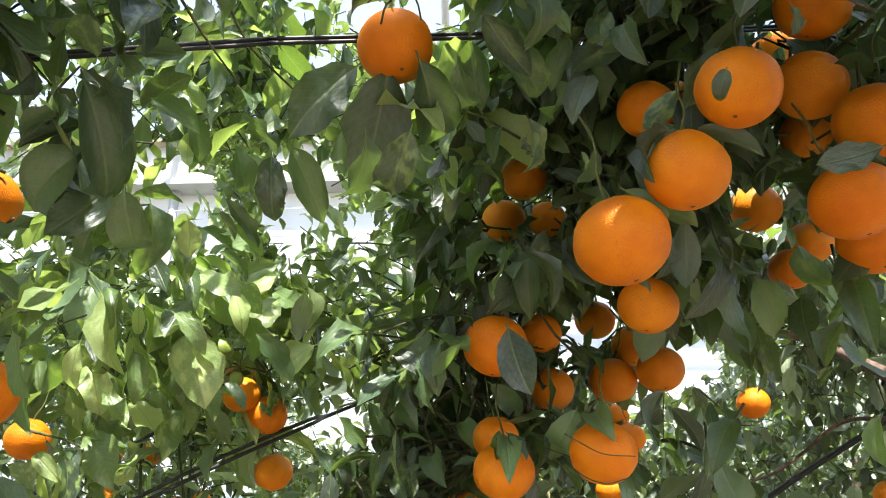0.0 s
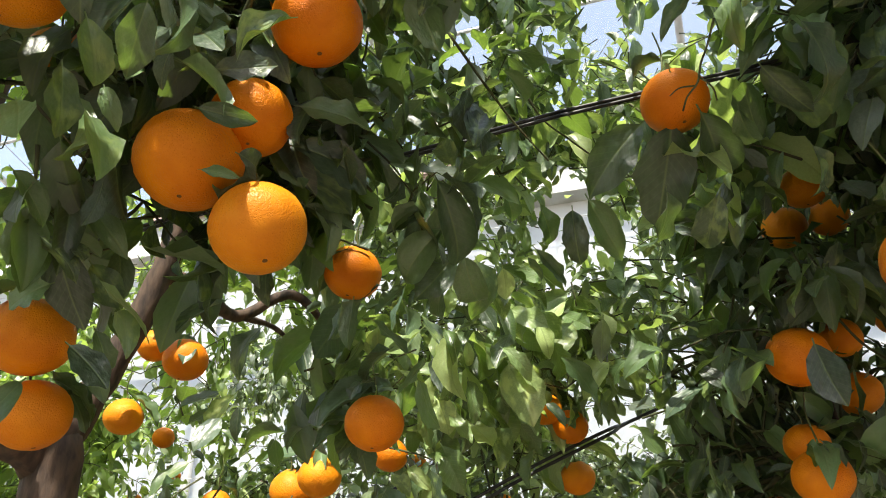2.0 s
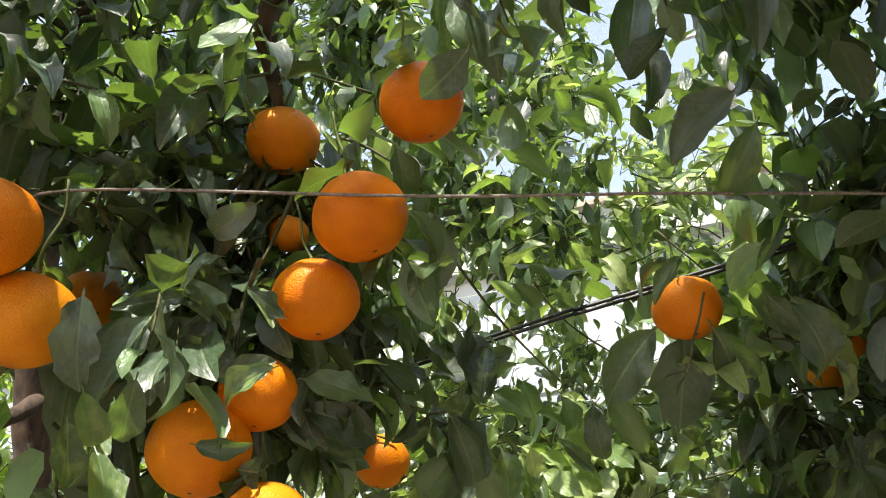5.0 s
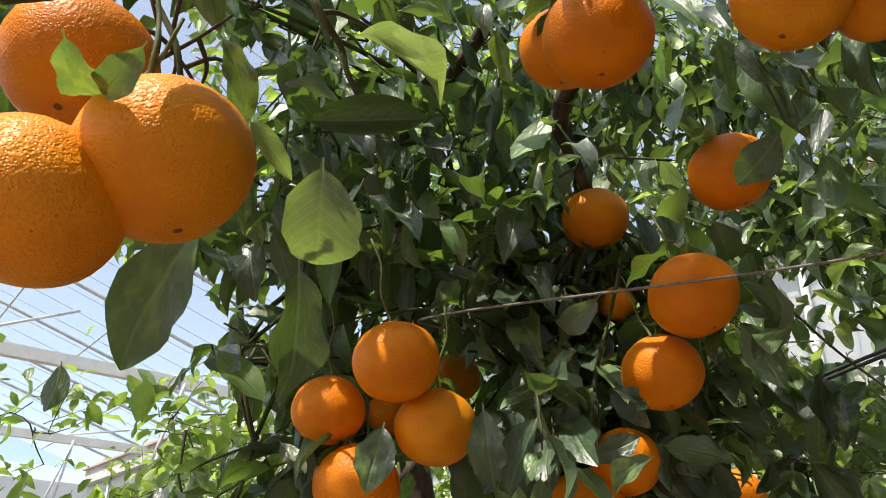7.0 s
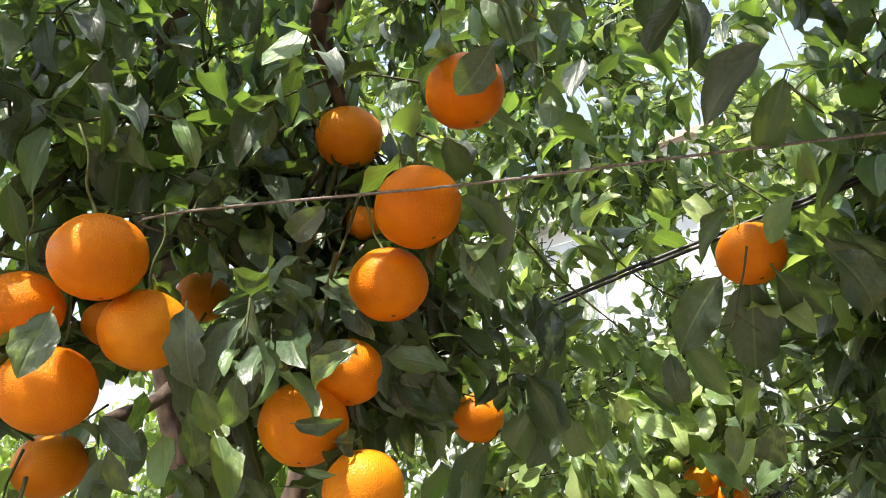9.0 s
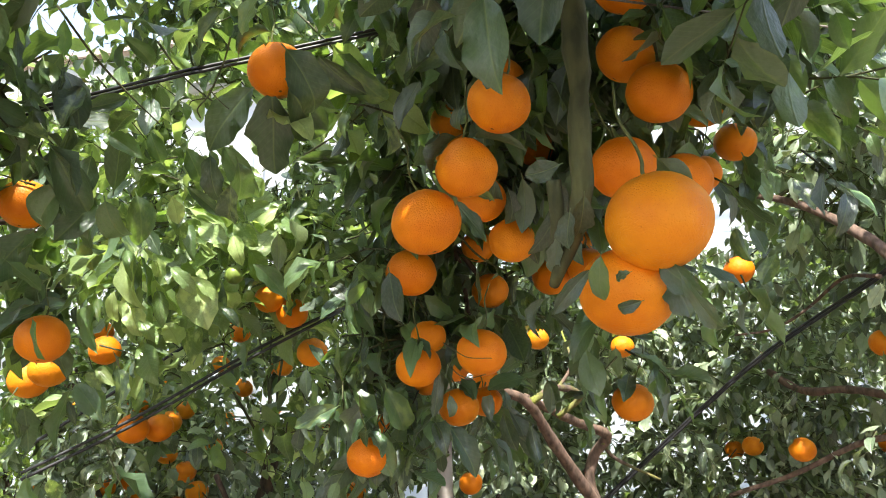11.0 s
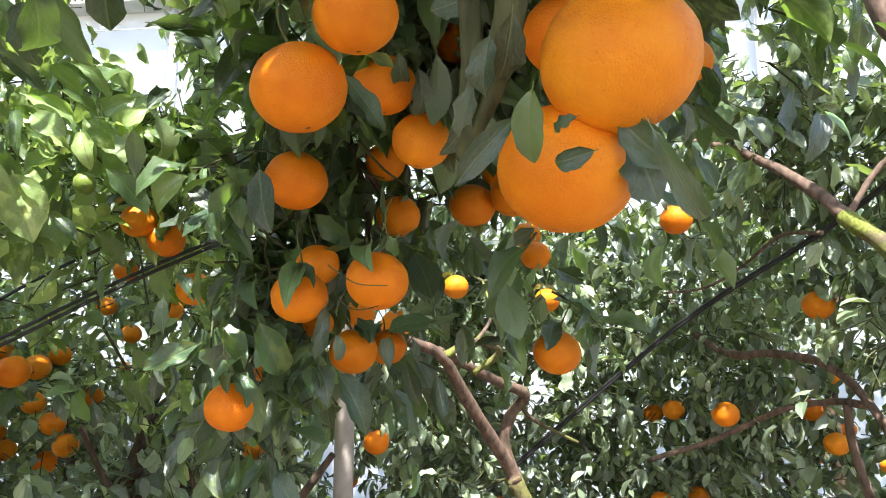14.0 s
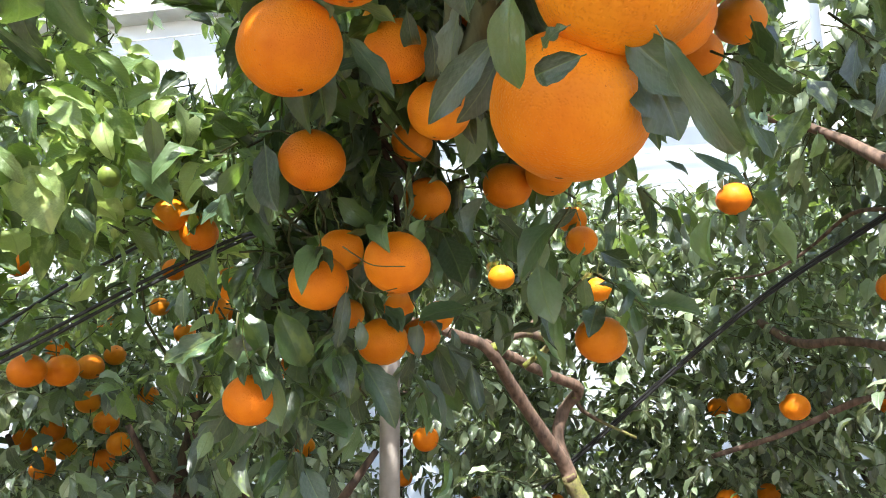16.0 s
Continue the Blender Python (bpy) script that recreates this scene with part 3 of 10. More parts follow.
fruit(0.090, 1.137, 1.619, 0.0702, "678")
fruit(0.124, 1.216, 1.629, 0.0582, "678")
fruit(0.035, 1.710, 1.704, 0.0713, "678")
fruit(-0.023, 1.599, 1.719, 0.0683, "678")
fruit(-0.016, 0.963, 1.545, 0.0655, "678")
fruit(0.013, 1.211, 1.666, 0.0487, "678")
fruit(-0.094, 1.255, 1.595, 0.0392, "678")
fruit(0.685, 1.871, 1.961, 0.0789, "0678")
fruit(1.079, 2.133, 1.775, 0.0797, "67")
fruit(0.875, 2.347, 1.485, 0.0780, "678")
fruit(0.785, 2.690, 1.485, 0.0723, "678")
fruit(0.758, 2.974, 1.461, 0.0722, "678")
fruit(0.903, 2.979, 1.170, 0.0748, "67")
fruit(0.736, 2.725, 1.183, 0.0733, "67")
fruit(1.224, 2.503, 1.394, 0.0744, "67")
fruit(1.665, 3.227, 1.260, 0.0730, "67")
fruit(1.227, 2.716, 1.485, 0.0771, "67")
fruit(1.693, 3.682, 1.368, 0.0780, "67")
fruit(-0.131, 2.252, 1.403, 0.0757, "678")
fruit(-0.193, 3.030, 1.081, 0.0780, "6")
fruit(-0.103, 2.892, 1.120, 0.0729, "67")
fruit(0.178, 2.935, 1.130, 0.0690, "67")
fruit(-0.631, 2.551, 1.353, 0.0758, "678")
fruit(-0.438, 3.106, 1.185, 0.0711, "678")
fruit(-0.893, 1.591, 1.599, 0.0815, "78")
fruit(-0.875, 1.678, 1.600, 0.0791, "78")
fruit(-1.108, 2.073, 1.619, 0.0784, "78")
fruit(-1.300, 2.163, 1.678, 0.0738, "78")
fruit(-1.402, 2.291, 1.420, 0.0762, "78")
fruit(-1.007, 2.094, 1.397, 0.0733, "678")
fruit(-1.203, 2.282, 1.329, 0.0759, "78")
fruit(-1.434, 2.391, 1.354, 0.0784, "78")
fruit(-1.517, 2.301, 1.392, 0.0791, "78")
fruit(-2.967, 4.103, 1.083, 0.0800, "78")
fruit(-0.929, 2.198, 1.920, 0.0725, "67")
fruit(-0.756, 2.181, 1.792, 0.0662, "67")
fruit(-1.532, 3.270, 1.806, 0.0726, "67")
fruit(-1.452, 3.022, 2.071, 0.0780, "6")
fruit(-2.65, 3.22, 1.31, 0.073, "")
fruit(-1.76, 2.50, 0.91, 0.076, "")
fruit(-2.60, 2.75, 2.00, 0.072, "")
fruit(-1.28, 3.11, 1.60, 0.068, "")
fruit(-1.74, 3.70, 1.48, 0.075, "")
fruit(-1.66, 2.50, 1.73, 0.073, "")
fruit(-2.51, 2.45, 1.85, 0.072, "")
fruit(-1.55, 3.72, 1.69, 0.077, "")
fruit(-2.29, 3.60, 1.39, 0.077, "")
fruit(-1.18, 2.55, 1.05, 0.069, "")
fruit(-0.98, 3.05, 1.59, 0.070, "")
fruit(-2.03, 2.98, 1.29, 0.073, "")
fruit(-1.86, 3.76, 1.65, 0.077, "")
fruit(-1.23, 3.89, 1.64, 0.068, "")
fruit(-1.22, 3.85, 1.90, 0.073, "")
fruit(-1.56, 2.72, 1.81, 0.073, "")
fruit(-2.54, 2.50, 1.84, 0.078, "")
fruit(-3.00, 3.60, 1.35, 0.068, "")
fruit(-2.52, 3.55, 1.86, 0.067, "")
fruit(-1.79, 2.47, 1.69, 0.070, "")
fruit(-1.17, 3.87, 1.46, 0.078, "")
fruit(-2.49, 2.52, 1.56, 0.066, "")
fruit(1.76, 3.01, 1.57, 0.068, "")
fruit(1.56, 3.70, 1.25, 0.078, "")
fruit(2.67, 2.97, 1.41, 0.072, "")
fruit(2.34, 3.29, 1.52, 0.073, "")
fruit(2.72, 3.16, 1.37, 0.075, "")
fruit(1.81, 2.85, 1.98, 0.072, "")
fruit(2.21, 2.42, 1.36, 0.073, "")
fruit(1.53, 3.32, 1.60, 0.067, "")
fruit(-1.210, 2.553, 1.847, 0.0720, "8")
fruit(-1.088, 2.523, 1.745, 0.0720, "8")
fruit(-1.212, 2.322, 1.663, 0.0720, "8")
fruit(-1.064, 2.762, 1.838, 0.0720, "8")
fruit(-1.146, 2.123, 1.516, 0.0720, "8")
fruit(-1.042, 2.074, 1.460, 0.0720, "8")
fruit(-1.222, 2.047, 1.330, 0.0720, "8")
fruit(-1.180, 2.469, 1.529, 0.0720, "8")
fruit(-1.362, 2.035, 1.930, 0.0720, "8")
fruitlet(-0.334, 1.1, 1.878, 0.034)
fruitlet(-0.318, 1.13, 1.842, 0.022)

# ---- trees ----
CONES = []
# Leaves between a fruit and the camera positions that see it are removed.
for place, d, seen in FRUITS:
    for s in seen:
        eye = np.array(camera_spots[int(s)])
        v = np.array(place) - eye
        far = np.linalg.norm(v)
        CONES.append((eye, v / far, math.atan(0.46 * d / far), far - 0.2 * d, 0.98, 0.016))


def opening(s, x, y, z, degrees_wide, reach):
    """Clears leaves in a view cone from one camera position, so what lies behind shows."""
    eye = np.array(camera_spots[s])
    v = np.array((x, y, z)) - eye
    CONES.append((eye, v / np.linalg.norm(v), radians(degrees_wide), reach, 0.96, 0.026))


def shaft(x, y, z, degrees_wide, reach):
    """A gap in the crown above, through which the sun falls on the leaves at this place."""
    CONES.append((np.array((x, y, z)), np.array(SUN), radians(degrees_wide), reach, 0.95, 0.07))


opening(0, -0.408, 1.775, 2.521, 2.42, 9.0)
opening(0, -0.272, 1.841, 2.456, 1.01, 9.0)
opening(0, -0.462, 1.728, 2.574, 1.01, 9.0)
opening(0, -0.450, 1.832, 2.391, 2.0, 2.5)
opening(0, 0.576, 1.945, 2.073, 1.56, 9.0)
opening(0, -0.238, 1.518, 2.919, 1.09, 9.0)
opening(0, -0.051, 1.542, 2.920, 1.09, 9.0)
opening(1, -0.390, 1.637, 2.547, 0.86, 9.0)
opening(1, -0.461, 1.714, 2.372, 0.78, 9.0)
opening(1, -0.229, 1.389, 2.909, 0.94, 9.0)
opening(1, -0.549, 1.336, 2.867, 0.86, 9.0)
opening(1, -1.168, 1.436, 2.181, 2.0, 2.5)
opening(1, -1.195, 1.454, 2.083, 3.2, 2.2)
opening(2, -0.554, 1.363, 2.836, 1.09, 9.0)
opening(2, -0.375, 1.417, 2.844, 0.86, 9.0)
opening(2, -1.652, 0.910, 2.036, 4.0, 2.2)
opening(2, -1.606, 0.847, 2.264, 0.62, 9.0)
opening(2, -1.150, 1.429, 2.184, 3.0, 2.2)
opening(2, -1.151, 1.472, 2.070, 2.5, 2.2)
opening(2, -1.673, 0.937, 1.883, 3.0, 2.2)
opening(2, -0.467, 1.677, 2.419, 0.55, 9.0)
opening(3, -1.776, -0.035, 2.319, 7.0, 2.4)
opening(3, -1.773, 0.153, 2.217, 6.0, 2.4)
opening(3, -1.689, 0.251, 2.423, 3.0, 2.4)
opening(3, -1.449, 0.070, 2.953, 0.94, 9.0)
opening(3, -1.736, 0.307, 2.209, 2.5, 2.4)
opening(3, -1.814, 0.101, 2.042, 5.0, 2.2)
opening(3, -1.738, -0.060, 2.445, 5.0, 2.4)
opening(4, -0.090, 1.490, 2.848, 0.94, 9.0)
opening(4, -0.607, 1.574, 2.375, 0.62, 9.0)
opening(4, -0.288, 1.500, 2.763, 0.86, 9.0)
opening(4, -0.594, 1.334, 2.830, 0.55, 9.0)
opening(4, -1.545, 0.813, 2.045, 3.0, 2.2)
opening(5, -0.355, 1.462, 2.686, 0.86, 9.0)
opening(5, -0.443, 1.403, 2.729, 0.62, 9.0)
opening(5, -0.575, 1.528, 2.370, 0.70, 9.0)
opening(5, -0.367, 1.623, 2.324, 0.55, 9.0)
opening(5, -0.534, 1.321, 2.792, 0.62, 9.0)
opening(5, -0.089, 1.468, 2.786, 0.55, 9.0)
opening(5, -0.712, 1.399, 2.505, 0.47, 9.0)
opening(6, -0.606, 1.597, 2.372, 2.34, 9.0)
opening(6, 0.635, 1.986, 2.132, 1.48, 9.0)
opening(6, 0.560, 2.011, 2.065, 1.01, 9.0)
opening(6, 0.867, 1.857, 2.375, 1.01, 9.0)
opening(6, -0.528, 1.690, 2.280, 1.09, 9.0)
opening(7, -0.596, 1.615, 2.441, 2.81, 9.0)
opening(7, -0.580, 1.680, 2.336, 1.48, 9.0)
opening(7, 0.595, 2.024, 2.084, 1.33, 9.0)
opening(7, 0.873, 1.829, 2.452, 1.01, 9.0)
opening(7, -0.422, 1.812, 2.230, 0.62, 9.0)
opening(8, -0.644, 1.639, 2.410, 2.81, 9.0)
opening(8, 0.577, 2.072, 2.111, 1.48, 9.0)
opening(8, 0.901, 1.917, 2.370, 1.01, 9.0)
opening(7, -0.711, 1.769, 1.750, 3.0, 1.8)
opening(7, -0.814, 1.705, 1.663, 4.0, 1.5)
opening(0, -0.747, 1.832, 2.116, 7.5, 1.0)
opening(0, -0.883, 1.799, 1.996, 5.0, 0.9)
opening(0, -0.645, 1.822, 2.263, 4.0, 1.0)
opening(7, -0.850, 1.558, 2.176, 7.0, 1.0)
opening(7, -0.754, 1.674, 2.064, 6.0, 1.1)
opening(7, -0.899, 1.599, 1.925, 5.0, 1.1)
opening(2, -0.680, 1.744, 2.057, 6.0, 1.0)
opening(2, -0.561, 1.770, 2.113, 4.0, 1.0)
opening(5, -0.653, 1.601, 1.933, 6.0, 1.1)
opening(4, -0.599, 1.652, 2.116, 6.0, 1.1)
opening(4, -1.408, -0.166, 2.964, 2.0, 9.0)
opening(4, -1.382, -0.081, 2.992, 2.2, 9.0)
opening(4, -1.394, 0.016, 2.964, 2.2, 9.0)
opening(4, -1.422, 0.086, 2.913, 1.6, 9.0)
opening(4, -1.444, -0.062, 2.908, 2.0, 9.0)
shaft(-0.322, 0.913, 1.849, 1.5, 1.4)
opening(7, -0.322, 0.913, 1.849, 1.8, 1.08)
shaft(-0.326, 0.938, 1.824, 1.5, 1.4)
opening(7, -0.326, 0.938, 1.824, 1.8, 1.10)
shaft(-0.332, 0.960, 1.814, 1.5, 1.4)
opening(7, -0.332, 0.960, 1.814, 1.8, 1.13)
shaft(-0.326, 1.019, 1.850, 1.5, 1.4)
opening(7, -0.326, 1.019, 1.850, 1.8, 1.18)
shaft(-0.340, 0.924, 1.876, 1.5, 1.4)
opening(7, -0.340, 0.924, 1.876, 1.8, 1.13)
shaft(-0.340, 0.994, 1.922, 1.5, 1.4)
opening(7, -0.340, 0.994, 1.922, 1.8, 1.18)
shaft(-0.312, 0.991, 1.964, 1.5, 1.4)
opening(7, -0.312, 0.991, 1.964, 1.8, 1.18)
shaft(-0.325, 1.066, 1.973, 1.5, 1.4)
opening(7, -0.325, 1.066, 1.973, 1.8, 1.23)
shaft(-0.292, 1.061, 1.947, 1.5, 1.4)
opening(7, -0.292, 1.061, 1.947, 1.8, 1.23)
shaft(-0.283, 1.117, 1.942, 1.5, 1.4)
opening(7, -0.283, 1.117, 1.942, 1.8, 1.28)
shaft(-0.252, 0.906, 2.003, 1.5, 1.4)
opening(7, -0.252, 0.906, 2.003, 1.8, 1.08)
shaft(-0.289, 0.836, 1.931, 1.5, 1.4)
opening(7, -0.289, 0.836, 1.931, 1.8, 1.03)
shaft(-0.309, 1.088, 2.083, 1.5, 1.4)
opening(7, -0.309, 1.088, 2.083, 1.8, 1.28)
shaft(-0.331, 1.021, 2.110, 1.5, 1.4)
opening(7, -0.331, 1.021, 2.110, 1.8, 1.28)
shaft(-0.300, 0.865, 1.928, 1.5, 1.4)
opening(7, -0.300, 0.865, 1.928, 1.8, 1.08)
shaft(-0.352, 1.024, 1.894, 1.5, 1.4)
opening(7, -0.352, 1.024, 1.894, 1.8, 1.23)
shaft(-0.368, 0.925, 1.792, 1.5, 1.4)
opening(7, -0.368, 0.925, 1.792, 1.8, 1.13)
shaft(-0.351, 0.997, 1.744, 1.5, 1.4)
opening(7, -0.351, 0.997, 1.744, 1.8, 1.18)
shaft(-0.374, 0.973, 1.756, 1.5, 1.4)
opening(7, -0.374, 0.973, 1.756, 1.8, 1.18)
shaft(-0.323, 1.152, 1.904, 1.5, 1.4)
opening(7, -0.323, 1.152, 1.904, 1.8, 1.28)
shaft(-0.270, 0.839, 1.819, 1.5, 1.4)
opening(2, -0.270, 0.839, 1.819, 1.8, 0.98)
shaft(-0.304, 0.872, 1.847, 1.5, 1.4)
opening(2, -0.304, 0.872, 1.847, 1.8, 1.03)
shaft(-0.294, 0.918, 1.800, 1.5, 1.4)
opening(2, -0.294, 0.918, 1.800, 1.8, 1.06)
shaft(-0.323, 0.955, 1.812, 1.5, 1.4)
opening(2, -0.323, 0.955, 1.812, 1.8, 1.08)
shaft(-0.350, 0.926, 1.841, 1.5, 1.4)
opening(2, -0.350, 0.926, 1.841, 1.8, 1.08)
shaft(-0.294, 0.953, 1.920, 1.5, 1.4)
opening(2, -0.294, 0.953, 1.920, 1.8, 1.13)
shaft(-0.286, 1.024, 1.909, 1.5, 1.4)
opening(2, -0.286, 1.024, 1.909, 1.8, 1.18)
shaft(-0.371, 0.937, 1.816, 1.5, 1.4)
opening(2, -0.371, 0.937, 1.816, 1.8, 1.08)
shaft(-0.369, 0.837, 1.853, 1.5, 1.4)
opening(2, -0.369, 0.837, 1.853, 1.8, 1.03)
shaft(-0.414, 0.866, 1.788, 1.5, 1.4)
opening(2, -0.414, 0.866, 1.788, 1.8, 1.03)
shaft(-0.388, 0.922, 1.757, 1.5, 1.4)
opening(2, -0.388, 0.922, 1.757, 1.8, 1.08)
shaft(-0.300, 1.025, 1.982, 1.5, 1.4)
opening(2, -0.300, 1.025, 1.982, 1.8, 1.18)
shaft(-0.212, 1.187, 1.889, 1.5, 1.4)
opening(2, -0.212, 1.187, 1.889, 1.8, 1.28)
shaft(-0.295, 1.103, 2.003, 1.5, 1.4)
opening(2, -0.295, 1.103, 2.003, 1.8, 1.28)
shaft(-0.320, 1.017, 1.792, 1.5, 1.4)
opening(0, -0.320, 1.017, 1.792, 1.8, 1.03)
shaft(-0.355, 0.989, 1.825, 1.5, 1.4)
opening(0, -0.355, 0.989, 1.825, 1.8, 1.03)
shaft(-0.374, 0.972, 1.851, 1.5, 1.4)
opening(0, -0.374, 0.972, 1.851, 1.8, 1.03)
shaft(-0.416, 0.965, 1.893, 1.5, 1.4)
opening(0, -0.416, 0.965, 1.893, 1.8, 1.03)
shaft(-0.437, 0.927, 1.796, 1.5, 1.4)
opening(0, -0.437, 0.927, 1.796, 1.8, 0.98)
shaft(-0.411, 0.916, 1.778, 1.5, 1.4)
opening(0, -0.411, 0.916, 1.778, 1.8, 0.98)
shaft(-0.352, 1.037, 1.935, 1.5, 1.4)
opening(0, -0.352, 1.037, 1.935, 1.8, 1.08)
shaft(-0.386, 1.073, 1.979, 1.5, 1.4)
opening(0, -0.386, 1.073, 1.979, 1.8, 1.13)
shaft(-0.318, 1.097, 1.956, 1.5, 1.4)
opening(0, -0.318, 1.097, 1.956, 1.8, 1.13)
shaft(-0.368, 1.046, 1.764, 1.5, 1.4)
opening(0, -0.368, 1.046, 1.764, 1.8, 1.08)
shaft(-0.419, 0.995, 1.791, 1.5, 1.4)
opening(0, -0.419, 0.995, 1.791, 1.8, 1.03)
shaft(-0.356, 1.101, 2.073, 1.5, 1.4)
opening(0, -0.356, 1.101, 2.073, 1.8, 1.18)
shaft(-0.340, 1.117, 2.011, 1.5, 1.4)
opening(0, -0.340, 1.117, 2.011, 1.8, 1.18)
shaft(-0.361, 1.096, 2.061, 1.5, 1.4)
opening(0, -0.361, 1.096, 2.061, 1.8, 1.18)
shaft(-0.428, 0.877, 1.681, 1.5, 1.4)
opening(0, -0.428, 0.877, 1.681, 1.8, 0.93)
shaft(-0.086, -0.135, 1.904, 2.0, 1.2)
shaft(-0.118, -0.124, 1.872, 2.0, 1.2)
shaft(-0.114, -0.078, 2.032, 2.0, 1.2)
shaft(-0.220, -0.155, 1.917, 2.0, 1.2)
shaft(-0.150, -0.180, 1.990, 3.0, 1.2)
shaft(-0.170, -0.220, 1.960, 3.0, 1.2)
shaft(-0.250, -0.210, 2.090, 3.0, 1.2)
opening(6, 0.277, 2.558, 1.327, 0.2, 2.52)
opening(7, 0.277, 2.558, 1.327, 0.2, 2.49)
opening(8, 0.277, 2.558, 1.327, 0.2, 2.44)
opening(6, 0.359, 2.532, 1.396, 0.2, 2.48)
opening(7, 0.359, 2.532, 1.396, 0.2, 2.45)
opening(8, 0.359, 2.532, 1.396, 0.2, 2.40)
opening(6, 0.438, 2.501, 1.464, 0.2, 2.45)
opening(7, 0.438, 2.501, 1.464, 0.2, 2.42)
opening(8, 0.438, 2.501, 1.464, 0.2, 2.37)
opening(6, 0.516, 2.465, 1.531, 0.2, 2.41)
opening(7, 0.516, 2.465, 1.531, 0.2, 2.39)
opening(8, 0.516, 2.465, 1.531, 0.2, 2.33)
opening(6, 0.597, 2.424, 1.601, 0.2, 2.38)
opening(7, 0.597, 2.424, 1.601, 0.2, 2.35)
opening(8, 0.597, 2.424, 1.601, 0.2, 2.30)
opening(6, 0.674, 2.379, 1.669, 0.2, 2.34)
opening(7, 0.674, 2.379, 1.669, 0.2, 2.32)
opening(8, 0.674, 2.379, 1.669, 0.2, 2.26)
opening(6, 0.748, 2.330, 1.735, 0.2, 2.30)
opening(7, 0.748, 2.330, 1.735, 0.2, 2.28)
opening(8, 0.748, 2.330, 1.735, 0.2, 2.23)
opening(6, 0.807, 2.281, 1.778, 0.2, 2.27)
opening(7, 0.807, 2.281, 1.778, 0.2, 2.25)
opening(8, 0.807, 2.281, 1.778, 0.2, 2.19)
opening(6, 0.863, 2.230, 1.818, 0.2, 2.23)
opening(7, 0.863, 2.230, 1.818, 0.2, 2.21)
opening(8, 0.863, 2.230, 1.818, 0.2, 2.16)
opening(6, 0.914, 2.177, 1.857, 0.2, 2.20)
opening(7, 0.914, 2.177, 1.857, 0.2, 2.18)
opening(8, 0.914, 2.177, 1.857, 0.2, 2.13)
opening(6, 0.967, 2.122, 1.889, 0.2, 2.16)
opening(7, 0.967, 2.122, 1.889, 0.2, 2.15)
opening(8, 0.967, 2.122, 1.889, 0.2, 2.09)
opening(6, 1.016, 2.066, 1.920, 0.2, 2.12)
opening(7, 1.016, 2.066, 1.920, 0.2, 2.11)
opening(8, 1.016, 2.066, 1.920, 0.2, 2.06)
opening(6, 1.061, 2.009, 1.947, 0.2, 2.09)
opening(7, 1.061, 2.009, 1.947, 0.2, 2.08)
opening(8, 1.061, 2.009, 1.947, 0.2, 2.02)
opening(6, 1.088, 1.977, 1.969, 0.2, 2.07)
opening(7, 1.088, 1.977, 1.969, 0.2, 2.06)
opening(8, 1.088, 1.977, 1.969, 0.2, 2.01)
opening(6, 1.114, 1.944, 1.990, 0.2, 2.05)
opening(7, 1.114, 1.944, 1.990, 0.2, 2.04)
opening(8, 1.114, 1.944, 1.990, 0.2, 1.99)
opening(6, 1.138, 1.910, 2.010, 0.2, 2.04)
opening(7, 1.138, 1.910, 2.010, 0.2, 2.03)
opening(8, 1.138, 1.910, 2.010, 0.2, 1.97)
opening(6, 1.164, 1.875, 2.030, 0.2, 2.02)
opening(7, 1.164, 1.875, 2.030, 0.2, 2.01)
opening(8, 1.164, 1.875, 2.030, 0.2, 1.96)
opening(6, 1.188, 1.840, 2.050, 0.2, 2.00)
opening(7, 1.188, 1.840, 2.050, 0.2, 1.99)
opening(8, 1.188, 1.840, 2.050, 0.2, 1.94)
opening(6, 1.083, 1.611, 1.787, 0.5, 1.70)
opening(7, 1.083, 1.611, 1.787, 0.5, 1.70)
opening(8, 1.083, 1.611, 1.787, 0.5, 1.64)
opening(6, 1.060, 1.648, 1.831, 0.5, 1.74)
opening(7, 1.060, 1.648, 1.831, 0.5, 1.73)
opening(8, 1.060, 1.648, 1.831, 0.5, 1.67)
opening(6, 1.034, 1.684, 1.878, 0.5, 1.77)
opening(7, 1.034, 1.684, 1.878, 0.5, 1.76)
opening(8, 1.034, 1.684, 1.878, 0.5, 1.70)
opening(6, 1.012, 1.737, 1.932, 0.5, 1.82)
opening(7, 1.012, 1.737, 1.932, 0.5, 1.81)
opening(8, 1.012, 1.737, 1.932, 0.5, 1.75)
opening(6, 0.987, 1.788, 1.988, 0.5, 1.87)
opening(7, 0.987, 1.788, 1.988, 0.5, 1.86)
opening(8, 0.987, 1.788, 1.988, 0.5, 1.81)
opening(6, 0.956, 1.841, 2.037, 0.5, 1.92)
opening(7, 0.956, 1.841, 2.037, 0.5, 1.91)
opening(8, 0.956, 1.841, 2.037, 0.5, 1.86)
opening(6, 0.922, 1.893, 2.089, 0.5, 1.97)
opening(7, 0.922, 1.893, 2.089, 0.5, 1.96)
opening(8, 0.922, 1.893, 2.089, 0.5, 1.91)
opening(6, 0.882, 1.932, 2.126, 0.5, 2.01)
opening(7, 0.882, 1.932, 2.126, 0.5, 2.00)
opening(8, 0.882, 1.932, 2.126, 0.5, 1.94)
opening(6, 0.265, 2.275, 1.311, 0.4, 2.24)
opening(7, 0.265, 2.275, 1.311, 0.4, 2.21)
opening(8, 0.265, 2.275, 1.311, 0.4, 2.16)
opening(6, 0.226, 2.223, 1.384, 0.4, 2.19)
opening(7, 0.226, 2.223, 1.384, 0.4, 2.15)
